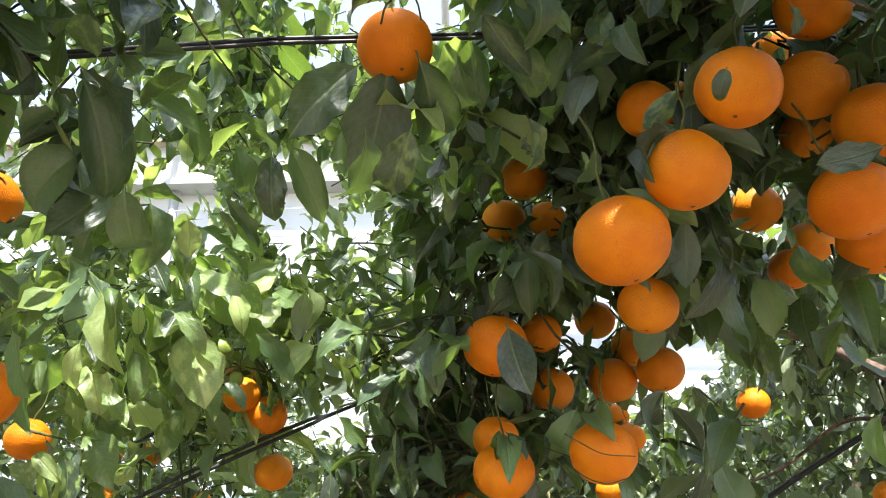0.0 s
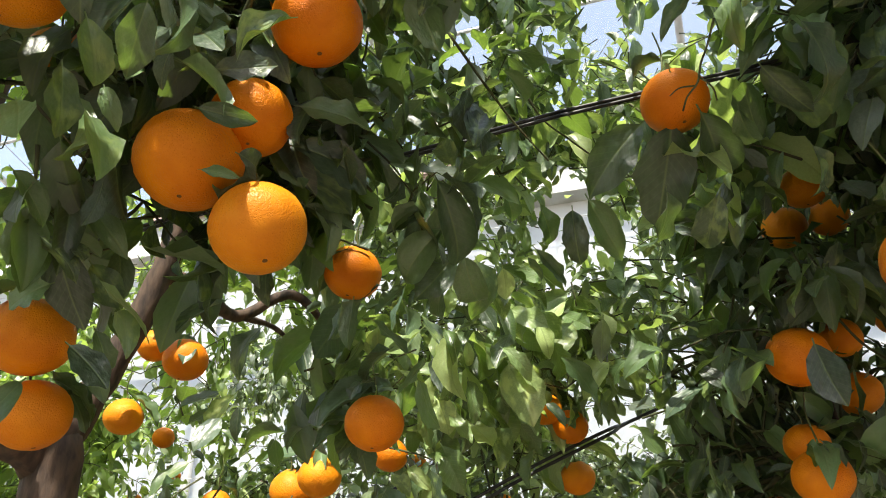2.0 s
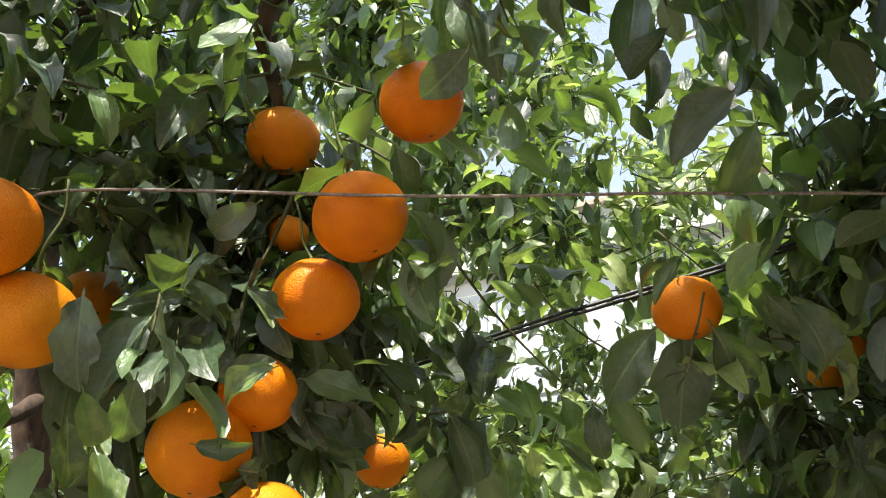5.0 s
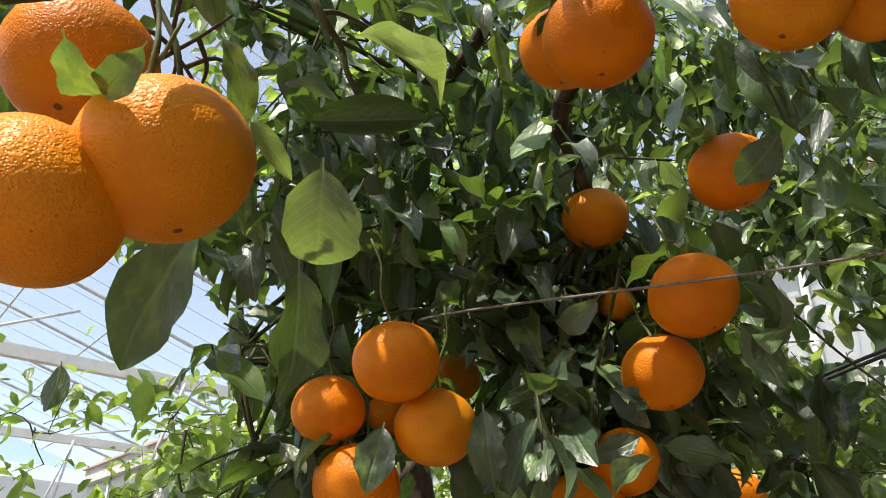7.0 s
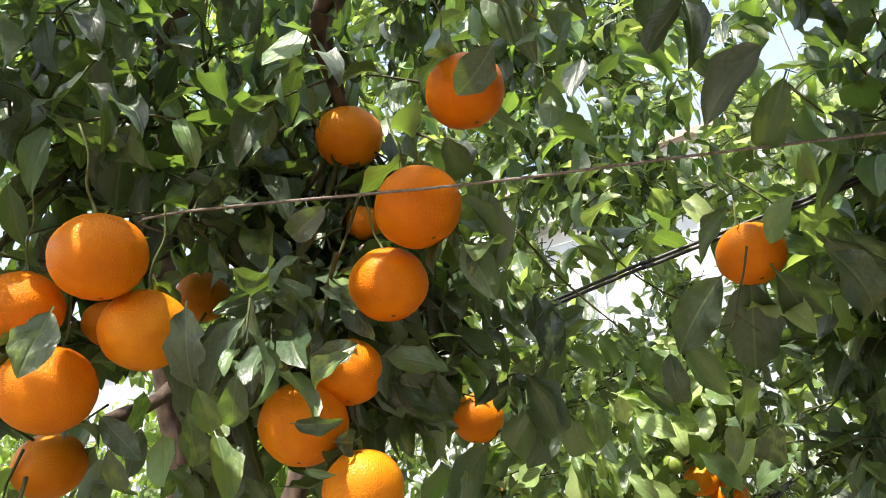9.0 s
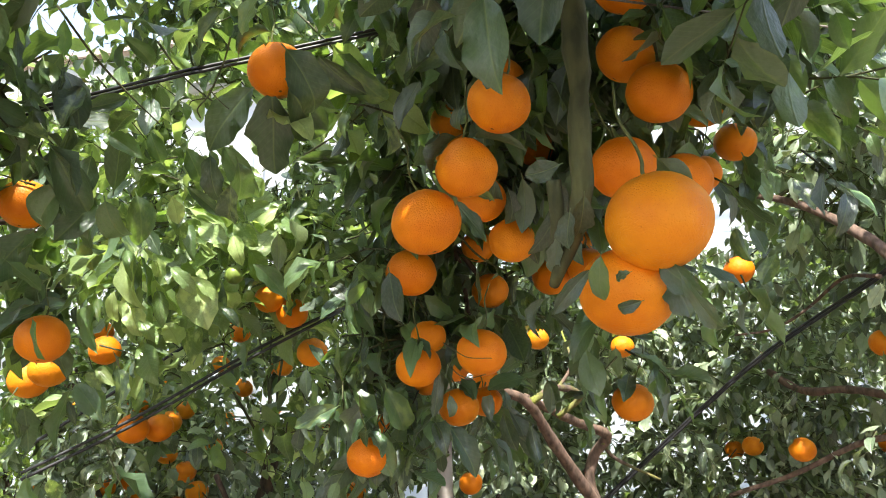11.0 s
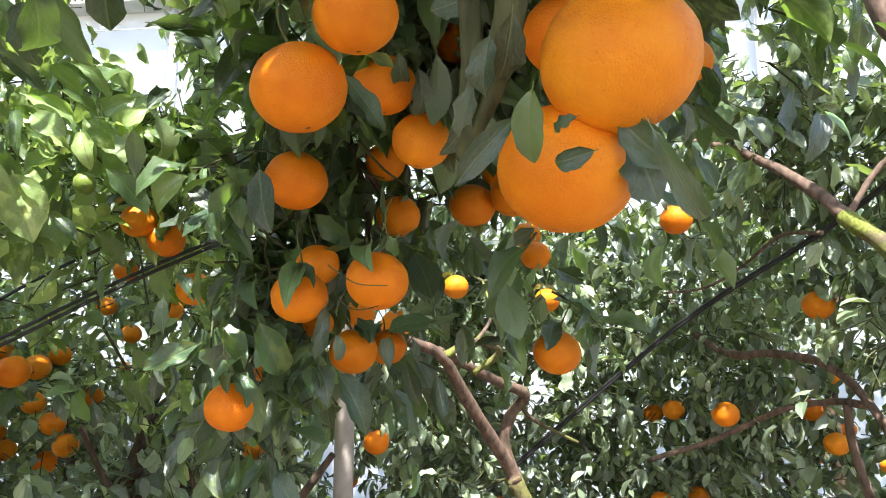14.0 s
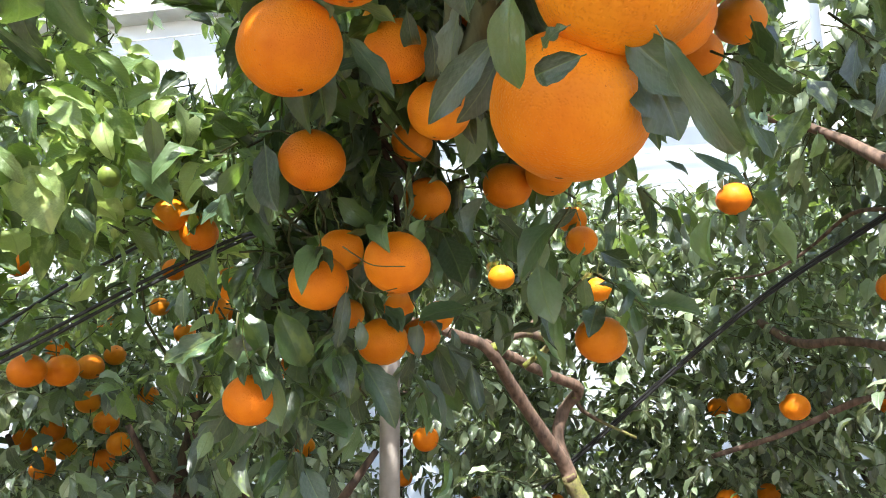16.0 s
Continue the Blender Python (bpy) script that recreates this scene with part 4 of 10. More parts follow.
opening(8, 0.226, 2.223, 1.384, 0.4, 2.10)
opening(6, 0.189, 2.169, 1.455, 0.4, 2.13)
opening(7, 0.189, 2.169, 1.455, 0.4, 2.10)
opening(8, 0.189, 2.169, 1.455, 0.4, 2.05)
opening(6, 0.154, 2.111, 1.524, 0.4, 2.07)
opening(7, 0.154, 2.111, 1.524, 0.4, 2.04)
opening(8, 0.154, 2.111, 1.524, 0.4, 1.99)
opening(6, 0.135, 2.076, 1.564, 0.4, 2.04)
opening(7, 0.135, 2.076, 1.564, 0.4, 2.01)
opening(8, 0.135, 2.076, 1.564, 0.4, 1.96)
opening(6, 0.116, 2.040, 1.603, 0.4, 2.01)
opening(7, 0.116, 2.040, 1.603, 0.4, 1.97)
opening(8, 0.116, 2.040, 1.603, 0.4, 1.92)
opening(6, 0.236, 2.361, 1.384, 0.3, 2.32)
opening(7, 0.236, 2.361, 1.384, 0.3, 2.29)
opening(8, 0.236, 2.361, 1.384, 0.3, 2.24)
opening(6, 0.268, 2.367, 1.460, 0.3, 2.32)
opening(7, 0.268, 2.367, 1.460, 0.3, 2.29)
opening(8, 0.268, 2.367, 1.460, 0.3, 2.24)
opening(6, 0.300, 2.370, 1.538, 0.3, 2.32)
opening(7, 0.300, 2.370, 1.538, 0.3, 2.29)
opening(8, 0.300, 2.370, 1.538, 0.3, 2.24)
opening(6, 0.257, 2.319, 1.561, 0.3, 2.27)
opening(7, 0.257, 2.319, 1.561, 0.3, 2.24)
opening(8, 0.257, 2.319, 1.561, 0.3, 2.19)
opening(6, 0.215, 2.267, 1.583, 0.3, 2.22)
opening(7, 0.215, 2.267, 1.583, 0.3, 2.19)
opening(8, 0.215, 2.267, 1.583, 0.3, 2.14)
opening(6, 0.169, 2.213, 1.608, 0.3, 2.17)
opening(7, 0.169, 2.213, 1.608, 0.3, 2.14)
opening(8, 0.169, 2.213, 1.608, 0.3, 2.09)
opening(6, 0.933, 2.500, 1.662, 0.3, 2.50)
opening(7, 0.933, 2.500, 1.662, 0.3, 2.48)
opening(8, 0.933, 2.500, 1.662, 0.3, 2.43)
opening(6, 0.985, 2.435, 1.661, 0.3, 2.45)
opening(7, 0.985, 2.435, 1.661, 0.3, 2.43)
opening(8, 0.985, 2.435, 1.661, 0.3, 2.37)
opening(6, 1.033, 2.370, 1.659, 0.3, 2.40)
opening(7, 1.033, 2.370, 1.659, 0.3, 2.38)
opening(8, 1.033, 2.370, 1.659, 0.3, 2.32)
opening(6, 1.083, 2.302, 1.638, 0.3, 2.34)
opening(7, 1.083, 2.302, 1.638, 0.3, 2.33)
opening(8, 1.083, 2.302, 1.638, 0.3, 2.27)
opening(6, 1.128, 2.234, 1.618, 0.3, 2.29)
opening(7, 1.128, 2.234, 1.618, 0.3, 2.28)
opening(8, 1.128, 2.234, 1.618, 0.3, 2.22)
opening(6, 1.153, 2.173, 1.567, 0.3, 2.24)
opening(7, 1.153, 2.173, 1.567, 0.3, 2.23)
opening(8, 1.153, 2.173, 1.567, 0.3, 2.17)
opening(6, 1.174, 2.110, 1.519, 0.3, 2.19)
opening(7, 1.174, 2.110, 1.519, 0.3, 2.18)
opening(8, 1.174, 2.110, 1.519, 0.3, 2.12)
opening(6, 1.193, 2.072, 1.449, 0.3, 2.16)
opening(7, 1.193, 2.072, 1.449, 0.3, 2.15)
opening(8, 1.193, 2.072, 1.449, 0.3, 2.10)
for hx, hy, hz in smooth_path([(-0.825, 1.154, 1.511), (-0.650, 1.260, 1.614), (-0.438, 1.347, 1.746), (-0.272, 1.393, 1.832)], 6):
    for s in (0, 2, 7, 8):
        opening(s, hx, hy, hz, 0.35, (Vector((hx, hy, hz)) - Vector(camera_spots[s])).length - 0.01)
for k in range(9):
    for s in (6, 7, 8):
        opening(s, -0.13, 1.897, 1.02 + 0.075 * k, 0.45, (Vector((-0.13, 1.897, 1.02 + 0.075 * k)) - Vector(camera_spots[s])).length - 0.03)
shaft(-0.38, 1.25, 1.55, 13, 1.5)
shaft(-0.22, 1.0, 1.55, 11, 1.5)
shaft(-0.62, 1.15, 1.6, 12, 1.5)
shaft(-0.3, 1.1, 1.9, 16, 1.5)
shaft(-0.45, 1.2, 1.75, 14, 1.6)
shaft(-0.2, 1.3, 1.8, 12, 1.6)
shaft(-0.5, 0.95, 1.95, 10, 1.5)


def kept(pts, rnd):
    """Which leaves stay: view cones to fruit and gaps, sun shafts and the camera's path are cleared."""
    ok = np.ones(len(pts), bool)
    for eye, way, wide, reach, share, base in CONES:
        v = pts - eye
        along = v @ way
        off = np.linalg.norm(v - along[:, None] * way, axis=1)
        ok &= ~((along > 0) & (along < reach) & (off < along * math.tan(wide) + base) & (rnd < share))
    st = np.array(camera_spots)
    for a, b in zip(st, st[1:]):
        ab = b - a
        t = np.clip(((pts - a) @ ab) / max(1e-9, ab @ ab), 0, 1)
        ok &= np.linalg.norm(pts - a - t[:, None] * ab, axis=1) > 0.4
    return ok


trng = random.Random(5)


class Tree:
    def __init__(self, base, label, mat, green=FOLIAGE):
        self.ob = empty("citrus_tree", base, label, "tree", "citrus trees")
        self.base, self.mat, self.green = Vector(base), mat, green
        self.lean = 0.55 if green is SUNLIT else 0.25
        self.leaves, self.own, self.shoots, self.twigs = [], [], [], bmesh.new()
        self.bones, self.balls = [], []

    def limb(self, name, pts, r0, r1, knobs=0.25, mat=None):
        run = smooth_path(pts)
        if r0 > 0.0045 and mat is not TWIG:
            self.bones += run
        bm = tube(bmesh.new(), [p - self.base for p in run], r0, r1, 10, knobs)
        return part(name, bm, mat or self.mat, self.ob)

    def leaf(self, base, tip, up, wide=1.0, kind=None):
        b, t = Vector(base), Vector(tip)
        self.own.append((leaf_frame(b, t - b, up, (t - b).length) @ Matrix.Diagonal((wide, 1, 1, 1)), kind))

    def clump(self, x, y, z, r, shoots, size=0.085, drop=0.55, tall=1.0, per=9):
        c = Vector((x, y, z))
        own = random.Random(int(1e6 * (x + 40)) * 31 + int(1e6 * (y + 40)) * 17 + int(1e6 * z))
        self.balls.append((c, len(self.shoots), len(self.shoots) + shoots))
        for _ in range(shoots):
            while True:
                q = Vector((own.uniform(-1, 1), own.uniform(-1, 1), own.uniform(-1, 1)))
                if q.length < 1:
                    break
            p = c + Vector((q.x * r, q.y * r, q.z * r * tall))
            way = Vector((own.gauss(0, 1), own.gauss(0, 1), own.gauss(0.1, 0.6))).normalized()
            n = own.randrange(per - 3, per + 4)
            step = size * own.uniform(0.2, 0.34)
            pts = [p.copy()]
            spin = own.uniform(0, 6.28)
            side = way.orthogonal().normalized()
            for k in range(n):
                way = (way + Vector((own.gauss(0, 0.12), own.gauss(0, 0.12), -0.16 * drop))).normalized()
                p = p + way * step
                pts.append(p.copy())
                spin += 2.4
                side = (side - side.dot(way) * way).normalized()
                out = side * math.cos(spin) + way.cross(side) * math.sin(spin)
                lay = (out * 0.8 + way * 0.55 + Vector((0, 0, -drop * own.uniform(0.3, 1.5)))).normalized()
                up = Vector((own.gauss(0, 0.5), own.gauss(-self.lean, 0.5), 1.0)) + out * 0.25
                self.leaves.append(leaf_frame(p, lay, up, size * own.uniform(0.45, 1.2)))
            self.shoots.append((pts, len(self.leaves) - n))

    def bent(self, a, b, r0, r1, sag):
        """A bent twig from a to b."""
        mid = (a + b) * 0.5 + Vector((trng.gauss(0, 0.12), trng.gauss(0, 0.12), sag)) * (b - a).length
        return smooth_path([a, mid, b], 3), r0, r1

    def finish(self, near=0):
        pts = np.array([m @ Vector((0, 0.5, 0)) for m in self.leaves])
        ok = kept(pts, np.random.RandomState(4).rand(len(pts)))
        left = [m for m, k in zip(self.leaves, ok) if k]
        middle = Vector((0.15, 0.0, 1.65))
        for pts, first in self.shoots:
            run = []
            for k in range(len(pts)):
                if k < len(pts) - 1 and ok[first + k]:
                    run.append(pts[k])
                    continue
                if len(run) > 2:
                    tube(self.twigs, [a - self.base for a in (*run[:-1:2], run[-1])], 0.0019, 0.0009, 4)
                run = []
        runs = []
        for c, first, last in self.balls:
            if (c - middle).length > 2.6:
                continue
            if self.bones:
                root = min(self.bones, key=lambda p: (p - c).length)
                if (root - c).length < 0.7:
                    runs.append(self.bent(root, c, 0.0055, 0.0028, 0.08))
            runs += [self.bent(c, pts[0], 0.0026, 0.0017, 0.05) for pts, _ in self.shoots[first:last:2]]
        if runs:
            free = kept(np.array([tuple(p) for run, _, _ in runs for p in run]), np.zeros(7 * len(runs))).reshape(-1, 7).all(axis=1)
            for (run, r0, r1), fine in zip(runs, free):
                if fine:
                    tube(self.twigs, [p - self.base for p in run[::2]], r0, r1, 4)
        left.sort(key=lambda m: (m.translation - middle).length)
        if near:
            take = max(0, near - len(self.own))
            self.own += [(m, None) for m in left[:take]]
            left = left[take:]
        usual = SUNLIT_MESH if self.green is SUNLIT else DUSTY_SHEEN_MESH if self.green is DUSTY_SHEEN else LEAF_MESH
        for i, (m, kind) in enumerate(self.own):
            o = new("leaf", (kind or usual)[(i * 5 + i // 18) % len(usual)])
            o.parent = self.ob
            o.matrix_basis = Matrix.Translation(-self.base) @ m
        back = Matrix.Translation(-self.base)
        split = sum((m.translation - middle).length < 1.5 for m in left)
        joined_leaves("foliage", [back @ m for m in left[:split]], MIDDLE, self.green, self.ob)
        joined_leaves("foliage", [back @ m for m in left[split:]], COARSE, self.green, self.ob)
        tagged(part("twig", self.twigs, TWIG, self.ob), kind="stuff")


west_d = Tree((-2.20, 0.30, 0), "young citrus tree with fresh yellow-green shoots, coloured as sunlit", BARK, YOUNG_SUNLIT)
left = Tree((-0.75, 1.90, 0), "citrus tree with sunlit yellow-green hanging leaves and orange fruit", BARK, SUNLIT)
low = Tree((-1.05, 2.25, 0), "low citrus tree with grey-green leaves coloured for dust and sheen, and clustered orange fruit", BARK, DUSTY_SHEEN)
right = Tree((1.55, 1.75, 0), "old citrus tree with mossy spreading branches", MOSSY, DUSTY_SHEEN)
mid = Tree((0.45, 2.55, 0), "citrus tree with a forked mossy trunk", MOSSY, DUSTY_SHEEN)
back_a = Tree((-2.30, 2.90, 0), "leafy citrus tree standing by the film wall", BARK, DUSTY_SHEEN)
back_b = Tree((1.60, 3.50, 0), "leafy citrus tree standing by the film wall", BARK, DUSTY_SHEEN)
back_c = Tree((-0.60, 3.60, 0), "leafy citrus tree standing by the film wall", BARK, DUSTY_SHEEN)
west = Tree((-3.60, 1.20, 0), "young citrus tree with fresh yellow-green shoots, coloured as sunlit", BARK, YOUNG_SUNLIT)
west_b = Tree((-3.30, 2.60, 0), "young citrus tree with fresh yellow-green shoots, coloured as sunlit", BARK, YOUNG_SUNLIT)
west_c = Tree((-2.55, 1.75, 0), "leafy citrus tree in full sun", BARK, YOUNG_SUNLIT)
near = Tree((-0.993, 0.774, 0), "large citrus tree with drooping dark green leaves and brown forked trunk", BARK)
near.limb("trunk", [(-0.963, 0.794, -0.020), (-0.973, 0.774, 0.700), (-0.992, 0.773, 1.637), (-1.009, 0.759, 1.705)], 0.0550, 0.0370)
near.limb("limb", [(-1.009, 0.760, 1.701), (-1.006, 0.669, 1.744), (-1.004, 0.626, 1.778), (-0.994, 0.581, 1.879), (-0.987, 0.543, 1.993), (-0.974, 0.496, 2.123), (-0.937, 0.459, 2.253), (-0.836, 0.381, 2.419)], 0.0340, 0.0200)
near.limb("limb", [(-1.010, 0.759, 1.696), (-0.997, 0.782, 1.744), (-0.969, 0.812, 1.863), (-0.937, 0.831, 1.978), (-0.911, 0.833, 2.085), (-0.889, 0.819, 2.190), (-0.836, 0.772, 2.370), (-0.652, 0.628, 2.567)], 0.0300, 0.0140)
near.limb("branch", [(-0.934, 0.837, 2.034), (-0.951, 0.958, 2.060), (-0.966, 1.094, 2.047), (-0.896, 1.162, 2.113), (-0.871, 1.225, 2.101), (-0.866, 1.293, 2.067), (-0.835, 1.384, 2.041)], 0.0165, 0.0060)
near.limb("branch", [(-0.957, 1.101, 2.048), (-0.966, 1.222, 2.066), (-0.985, 1.340, 2.061)], 0.0080, 0.0040)
near.limb("branch", [(-0.901, 0.388, 1.933), (-0.909, 0.460, 1.970), (-0.961, 0.528, 2.015)], 0.0100, 0.0140)
near.limb("branch", [(-0.361, 0.235, 2.543), (-0.459, 0.259, 2.493), (-0.540, 0.254, 2.449), (-0.609, 0.244, 2.411), (-0.662, 0.254, 2.352), (-0.710, 0.282, 2.292)], 0.0120, 0.0050)
near.limb("branch", [(-0.273, 0.265, 2.372), (-0.361, 0.297, 2.316), (-0.379, 0.328, 2.283), (-0.389, 0.369, 2.243), (-0.395, 0.378, 2.224)], 0.0120, 0.0040)
near.limb("branch", [(-0.323, 0.326, 2.455), (-0.378, 0.330, 2.365), (-0.395, 0.338, 2.327), (-0.403, 0.372, 2.273)], 0.0140, 0.0090)
near.limb("twig", [(-0.340, 0.355, 2.117), (-0.356, 0.349, 2.057), (-0.374, 0.349, 2.023), (-0.405, 0.368, 1.983)], 0.0020, 0.0015, mat=TWIG)
near.limb("twig", [(-0.347, 0.328, 2.031), (-0.375, 0.343, 1.995), (-0.367, 0.335, 1.943)], 0.0025, 0.0020, mat=TWIG)
near.limb("twig", [(-0.120, -0.154, 2.057), (-0.115, -0.141, 2.044), (-0.112, -0.133, 2.028), (-0.129, -0.113, 2.032), (-0.127, -0.109, 2.017), (-0.137, -0.097, 2.015)], 0.0021, 0.0015, mat=TWIG)
near.limb("twig", [(-0.112, -0.134, 2.029), (-0.121, -0.119, 2.044), (-0.124, -0.099, 2.048)], 0.0015, 0.0010, mat=TWIG)
near.limb("twig", [(-0.096, -0.252, 1.953), (-0.105, -0.232, 1.976), (-0.111, -0.213, 2.001), (-0.117, -0.185, 2.037)], 0.0025, 0.0020, mat=TWIG)
near.limb("twig", [(-0.214, -0.187, 2.079), (-0.206, -0.175, 2.053), (-0.207, -0.168, 2.033)], 0.0020, 0.0015, mat=TWIG)
near.limb("twig", [(-0.204, 0.648, 2.108), (-0.185, 0.676, 2.072), (-0.155, 0.686, 2.041), (-0.129, 0.709, 2.022)], 0.0015, 0.0010, mat=TWIG)
near.limb("twig", [(-0.240, 0.507, 2.086), (-0.209, 0.539, 2.031), (-0.186, 0.574, 1.996), (-0.160, 0.604, 1.964)], 0.0015, 0.0010, mat=TWIG)
near.limb("twig", [(0.022, 0.454, 1.973), (0.014, 0.458, 1.951), (0.007, 0.458, 1.934), (0.003, 0.450, 1.911), (-0.006, 0.447, 1.897), (-0.011, 0.460, 1.894)], 0.0011, 0.0008, mat=TWIG)
near.limb("twig", [(0.004, 0.451, 1.917), (0.013, 0.453, 1.906), (0.015, 0.468, 1.903)], 0.0008, 0.0006, mat=TWIG)
near.limb("twig", [(0.000, 0.451, 1.909), (-0.011, 0.446, 1.906), (-0.019, 0.452, 1.905)], 0.0008, 0.0006, mat=TWIG)
near.limb("branch", [(0.135, 1.129, 2.026), (0.079, 1.115, 1.944), (0.123, 1.153, 1.864), (0.135, 1.194, 1.838)], 0.0060, 0.0040)
near.limb("branch", [(0.067, 1.093, 1.989), (0.098, 1.144, 1.872), (0.111, 1.150, 1.776), (0.134, 1.112, 1.727)], 0.0060, 0.0030)
near.limb("twig", [(0.120, 0.975, 1.707), (0.148, 0.969, 1.695), (0.164, 0.969, 1.689)], 0.0006, 0.0006, mat=TWIG)
near.limb("branch", [(0.328, 0.495, 1.803), (0.329, 0.501, 1.773), (0.322, 0.516, 1.738)], 0.0070, 0.0050, mat=TWIG)
near.limb("branch", [(0.300, 0.560, 2.420), (0.335, 0.525, 2.250), (0.356, 0.495, 2.050), (0.357, 0.488, 1.900), (0.354, 0.489, 1.836), (0.354, 0.492, 1.794), (0.347, 0.500, 1.767), (0.338, 0.510, 1.744), (0.327, 0.521, 1.727), (0.320, 0.535, 1.715)], 0.0135, 0.0055, 0.5, TWIG)
near.limb("twig", [(-0.229, -0.198, 2.069), (-0.228, -0.180, 2.070), (-0.234, -0.161, 2.061), (-0.242, -0.143, 2.047)], 0.0016, 0.0009)
near.limb("twig", [(-0.242, -0.185, 2.051), (-0.234, -0.174, 2.062), (-0.222, -0.160, 2.076), (-0.208, -0.147, 2.091)], 0.0016, 0.0009)
near.limb("twig", [(-0.210, -0.177, 2.092), (-0.224, -0.174, 2.074), (-0.235, -0.166, 2.060), (-0.248, -0.167, 2.042)], 0.0016, 0.0009)
near.limb("twig", [(-0.216, -0.191, 2.085), (-0.228, -0.180, 2.070), (-0.242, -0.176, 2.051)], 0.0016, 0.0009)
near.limb("twig", [(-0.234, -0.161, 2.061), (-0.226, -0.147, 2.070), (-0.226, -0.129, 2.067)], 0.0016, 0.0009)
near.limb("twig", [(-0.222, -0.160, 2.076), (-0.230, -0.150, 2.065), (-0.239, -0.149, 2.053)], 0.0016, 0.0009)
near.limb("twig", [(0.122, 1.022, 1.901), (0.152, 1.052, 1.866), (0.192, 1.086, 1.843)], 0.0020, 0.0015, mat=TWIG)
near.leaf((-0.031, 0.643, 2.017), (-0.068, 0.739, 1.930), (0.21, -0.79, 0.14), 1.15)
near.leaf((-0.006, 0.633, 2.018), (0.021, 0.714, 1.938), (0.37, -0.88, -0.35), 1.15)
near.leaf((0.056, 0.582, 2.018), (0.099, 0.629, 1.972), (-0.32, -0.97, -0.12), 0.95)
near.leaf((0.072, 0.623, 2.032), (0.123, 0.664, 1.963), (0.24, -0.91, -0.86), 1.10)
near.leaf((0.034, 0.624, 2.001), (0.045, 0.686, 1.972), (-0.29, -0.86, -0.20), 0.90)
near.leaf((-0.060, 0.664, 2.034), (-0.136, 0.660, 1.953), (0.23, -1.02, -0.15), 1.25)
near.leaf((-0.149, 0.728, 1.987), (-0.113, 0.774, 1.906), (0.54, -1.03, -0.23), 1.10)
near.leaf((-0.166, 0.730, 1.975), (-0.162, 0.735, 1.891), (0.19, -0.88, 0.02), 0.80)
near.leaf((-0.208, 0.730, 1.990), (-0.198, 0.766, 1.941), (0.77, -0.79, 0.09), 1.20)
near.leaf((-0.225, 0.754, 1.941), (-0.189, 0.817, 1.902), (0.91, -0.88, -0.46), 0.60)
near.leaf((-0.239, 0.646, 2.046), (-0.308, 0.654, 2.026), (0.43, -0.97, 0.34), 1.20)
near.leaf((-0.286, 0.658, 1.903), (-0.325, 0.639, 1.833), (0.36, -0.75, -0.34), 1.00)
near.leaf((-0.280, 0.662, 1.901), (-0.274, 0.703, 1.821), (0.10, -0.83, 0.19), 1.20)
near.leaf((-0.309, 0.677, 1.868), (-0.343, 0.713, 1.817), (0.31, -1.15, 0.36), 1.00)
near.leaf((-0.334, 0.625, 2.002), (-0.290, 0.689, 2.015), (0.10, -0.58, 0.17), 1.10)
near.leaf((-0.292, 0.625, 1.946), (-0.356, 0.601, 1.914), (0.23, -0.67, 0.10), 0.90)
near.leaf((0.158, 0.668, 1.927), (0.148, 0.705, 1.896), (0.18, -0.26, -0.14), 1.30)
near.leaf((0.099, 0.696, 1.987), (0.114, 0.719, 1.923), (0.59, -0.36, -0.21), 0.80)
near.leaf((0.335, 0.535, 1.833), (0.296, 0.560, 1.829), (-0.91, -0.79, -0.16), 1.10)
near.leaf((0.237, 0.535, 1.905), (0.225, 0.539, 1.876), (-0.45, -1.44, -0.17), 1.20)
near.leaf((0.266, 0.483, 1.917), (0.281, 0.505, 1.895), (0.12, -0.43, -0.24), 0.80)
near.leaf((-0.343, 0.645, 1.862), (-0.367, 0.619, 1.817), (-0.12, -0.75, -0.03), 0.90)
near.leaf((-0.339, 1.066, 1.867), (-0.371, 1.092, 1.794), (0.32, -0.68, 0.23), 1.30)
near.leaf((-0.323, 0.661, 1.924), (-0.363, 0.664, 1.879), (0.38, -0.60, -0.15), 1.10)
near.leaf((-0.246, 0.701, 2.007), (-0.231, 0.714, 1.953), (0.59, -0.96, -0.12), 1.00)
near.leaf((0.127, 0.631, 2.063), (0.142, 0.640, 2.035), (-0.18, -0.51, 0.03), 1.00)
near.leaf((0.149, 0.685, 2.074), (0.123, 0.696, 2.013), (-0.06, -0.77, -0.21), 1.00)
near.leaf((0.206, 0.690, 2.054), (0.136, 0.689, 2.042), (-0.25, -0.69, -0.29), 1.10)
near.leaf((-0.350, 0.183, 1.871), (-0.346, 0.208, 1.822), (0.59, -0.71, 0.46), 1.20)
near.leaf((-0.389, 0.203, 1.859), (-0.387, 0.219, 1.805), (0.97, -0.18, -0.03), 1.10)
near.leaf((-0.347, 0.289, 1.904), (-0.306, 0.326, 1.921), (0.60, -0.71, -0.14), 1.20)
near.leaf((-0.325, 0.263, 1.845), (-0.290, 0.296, 1.843), (0.70, -0.52, -0.39), 1.05)
near.leaf((-0.322, 0.309, 1.834), (-0.316, 0.349, 1.835), (0.63, -1.23, -0.09), 1.30)
near.leaf((-0.332, 0.286, 1.808), (-0.302, 0.296, 1.802), (0.32, -0.75, -0.15), 0.60)
near.leaf((-0.331, 0.381, 1.928), (-0.263, 0.405, 1.911), (-0.05, -0.45, 0.09), 1.00)
near.leaf((-0.355, 0.408, 1.909), (-0.277, 0.466, 1.889), (0.84, -0.83, -0.07), 0.90)
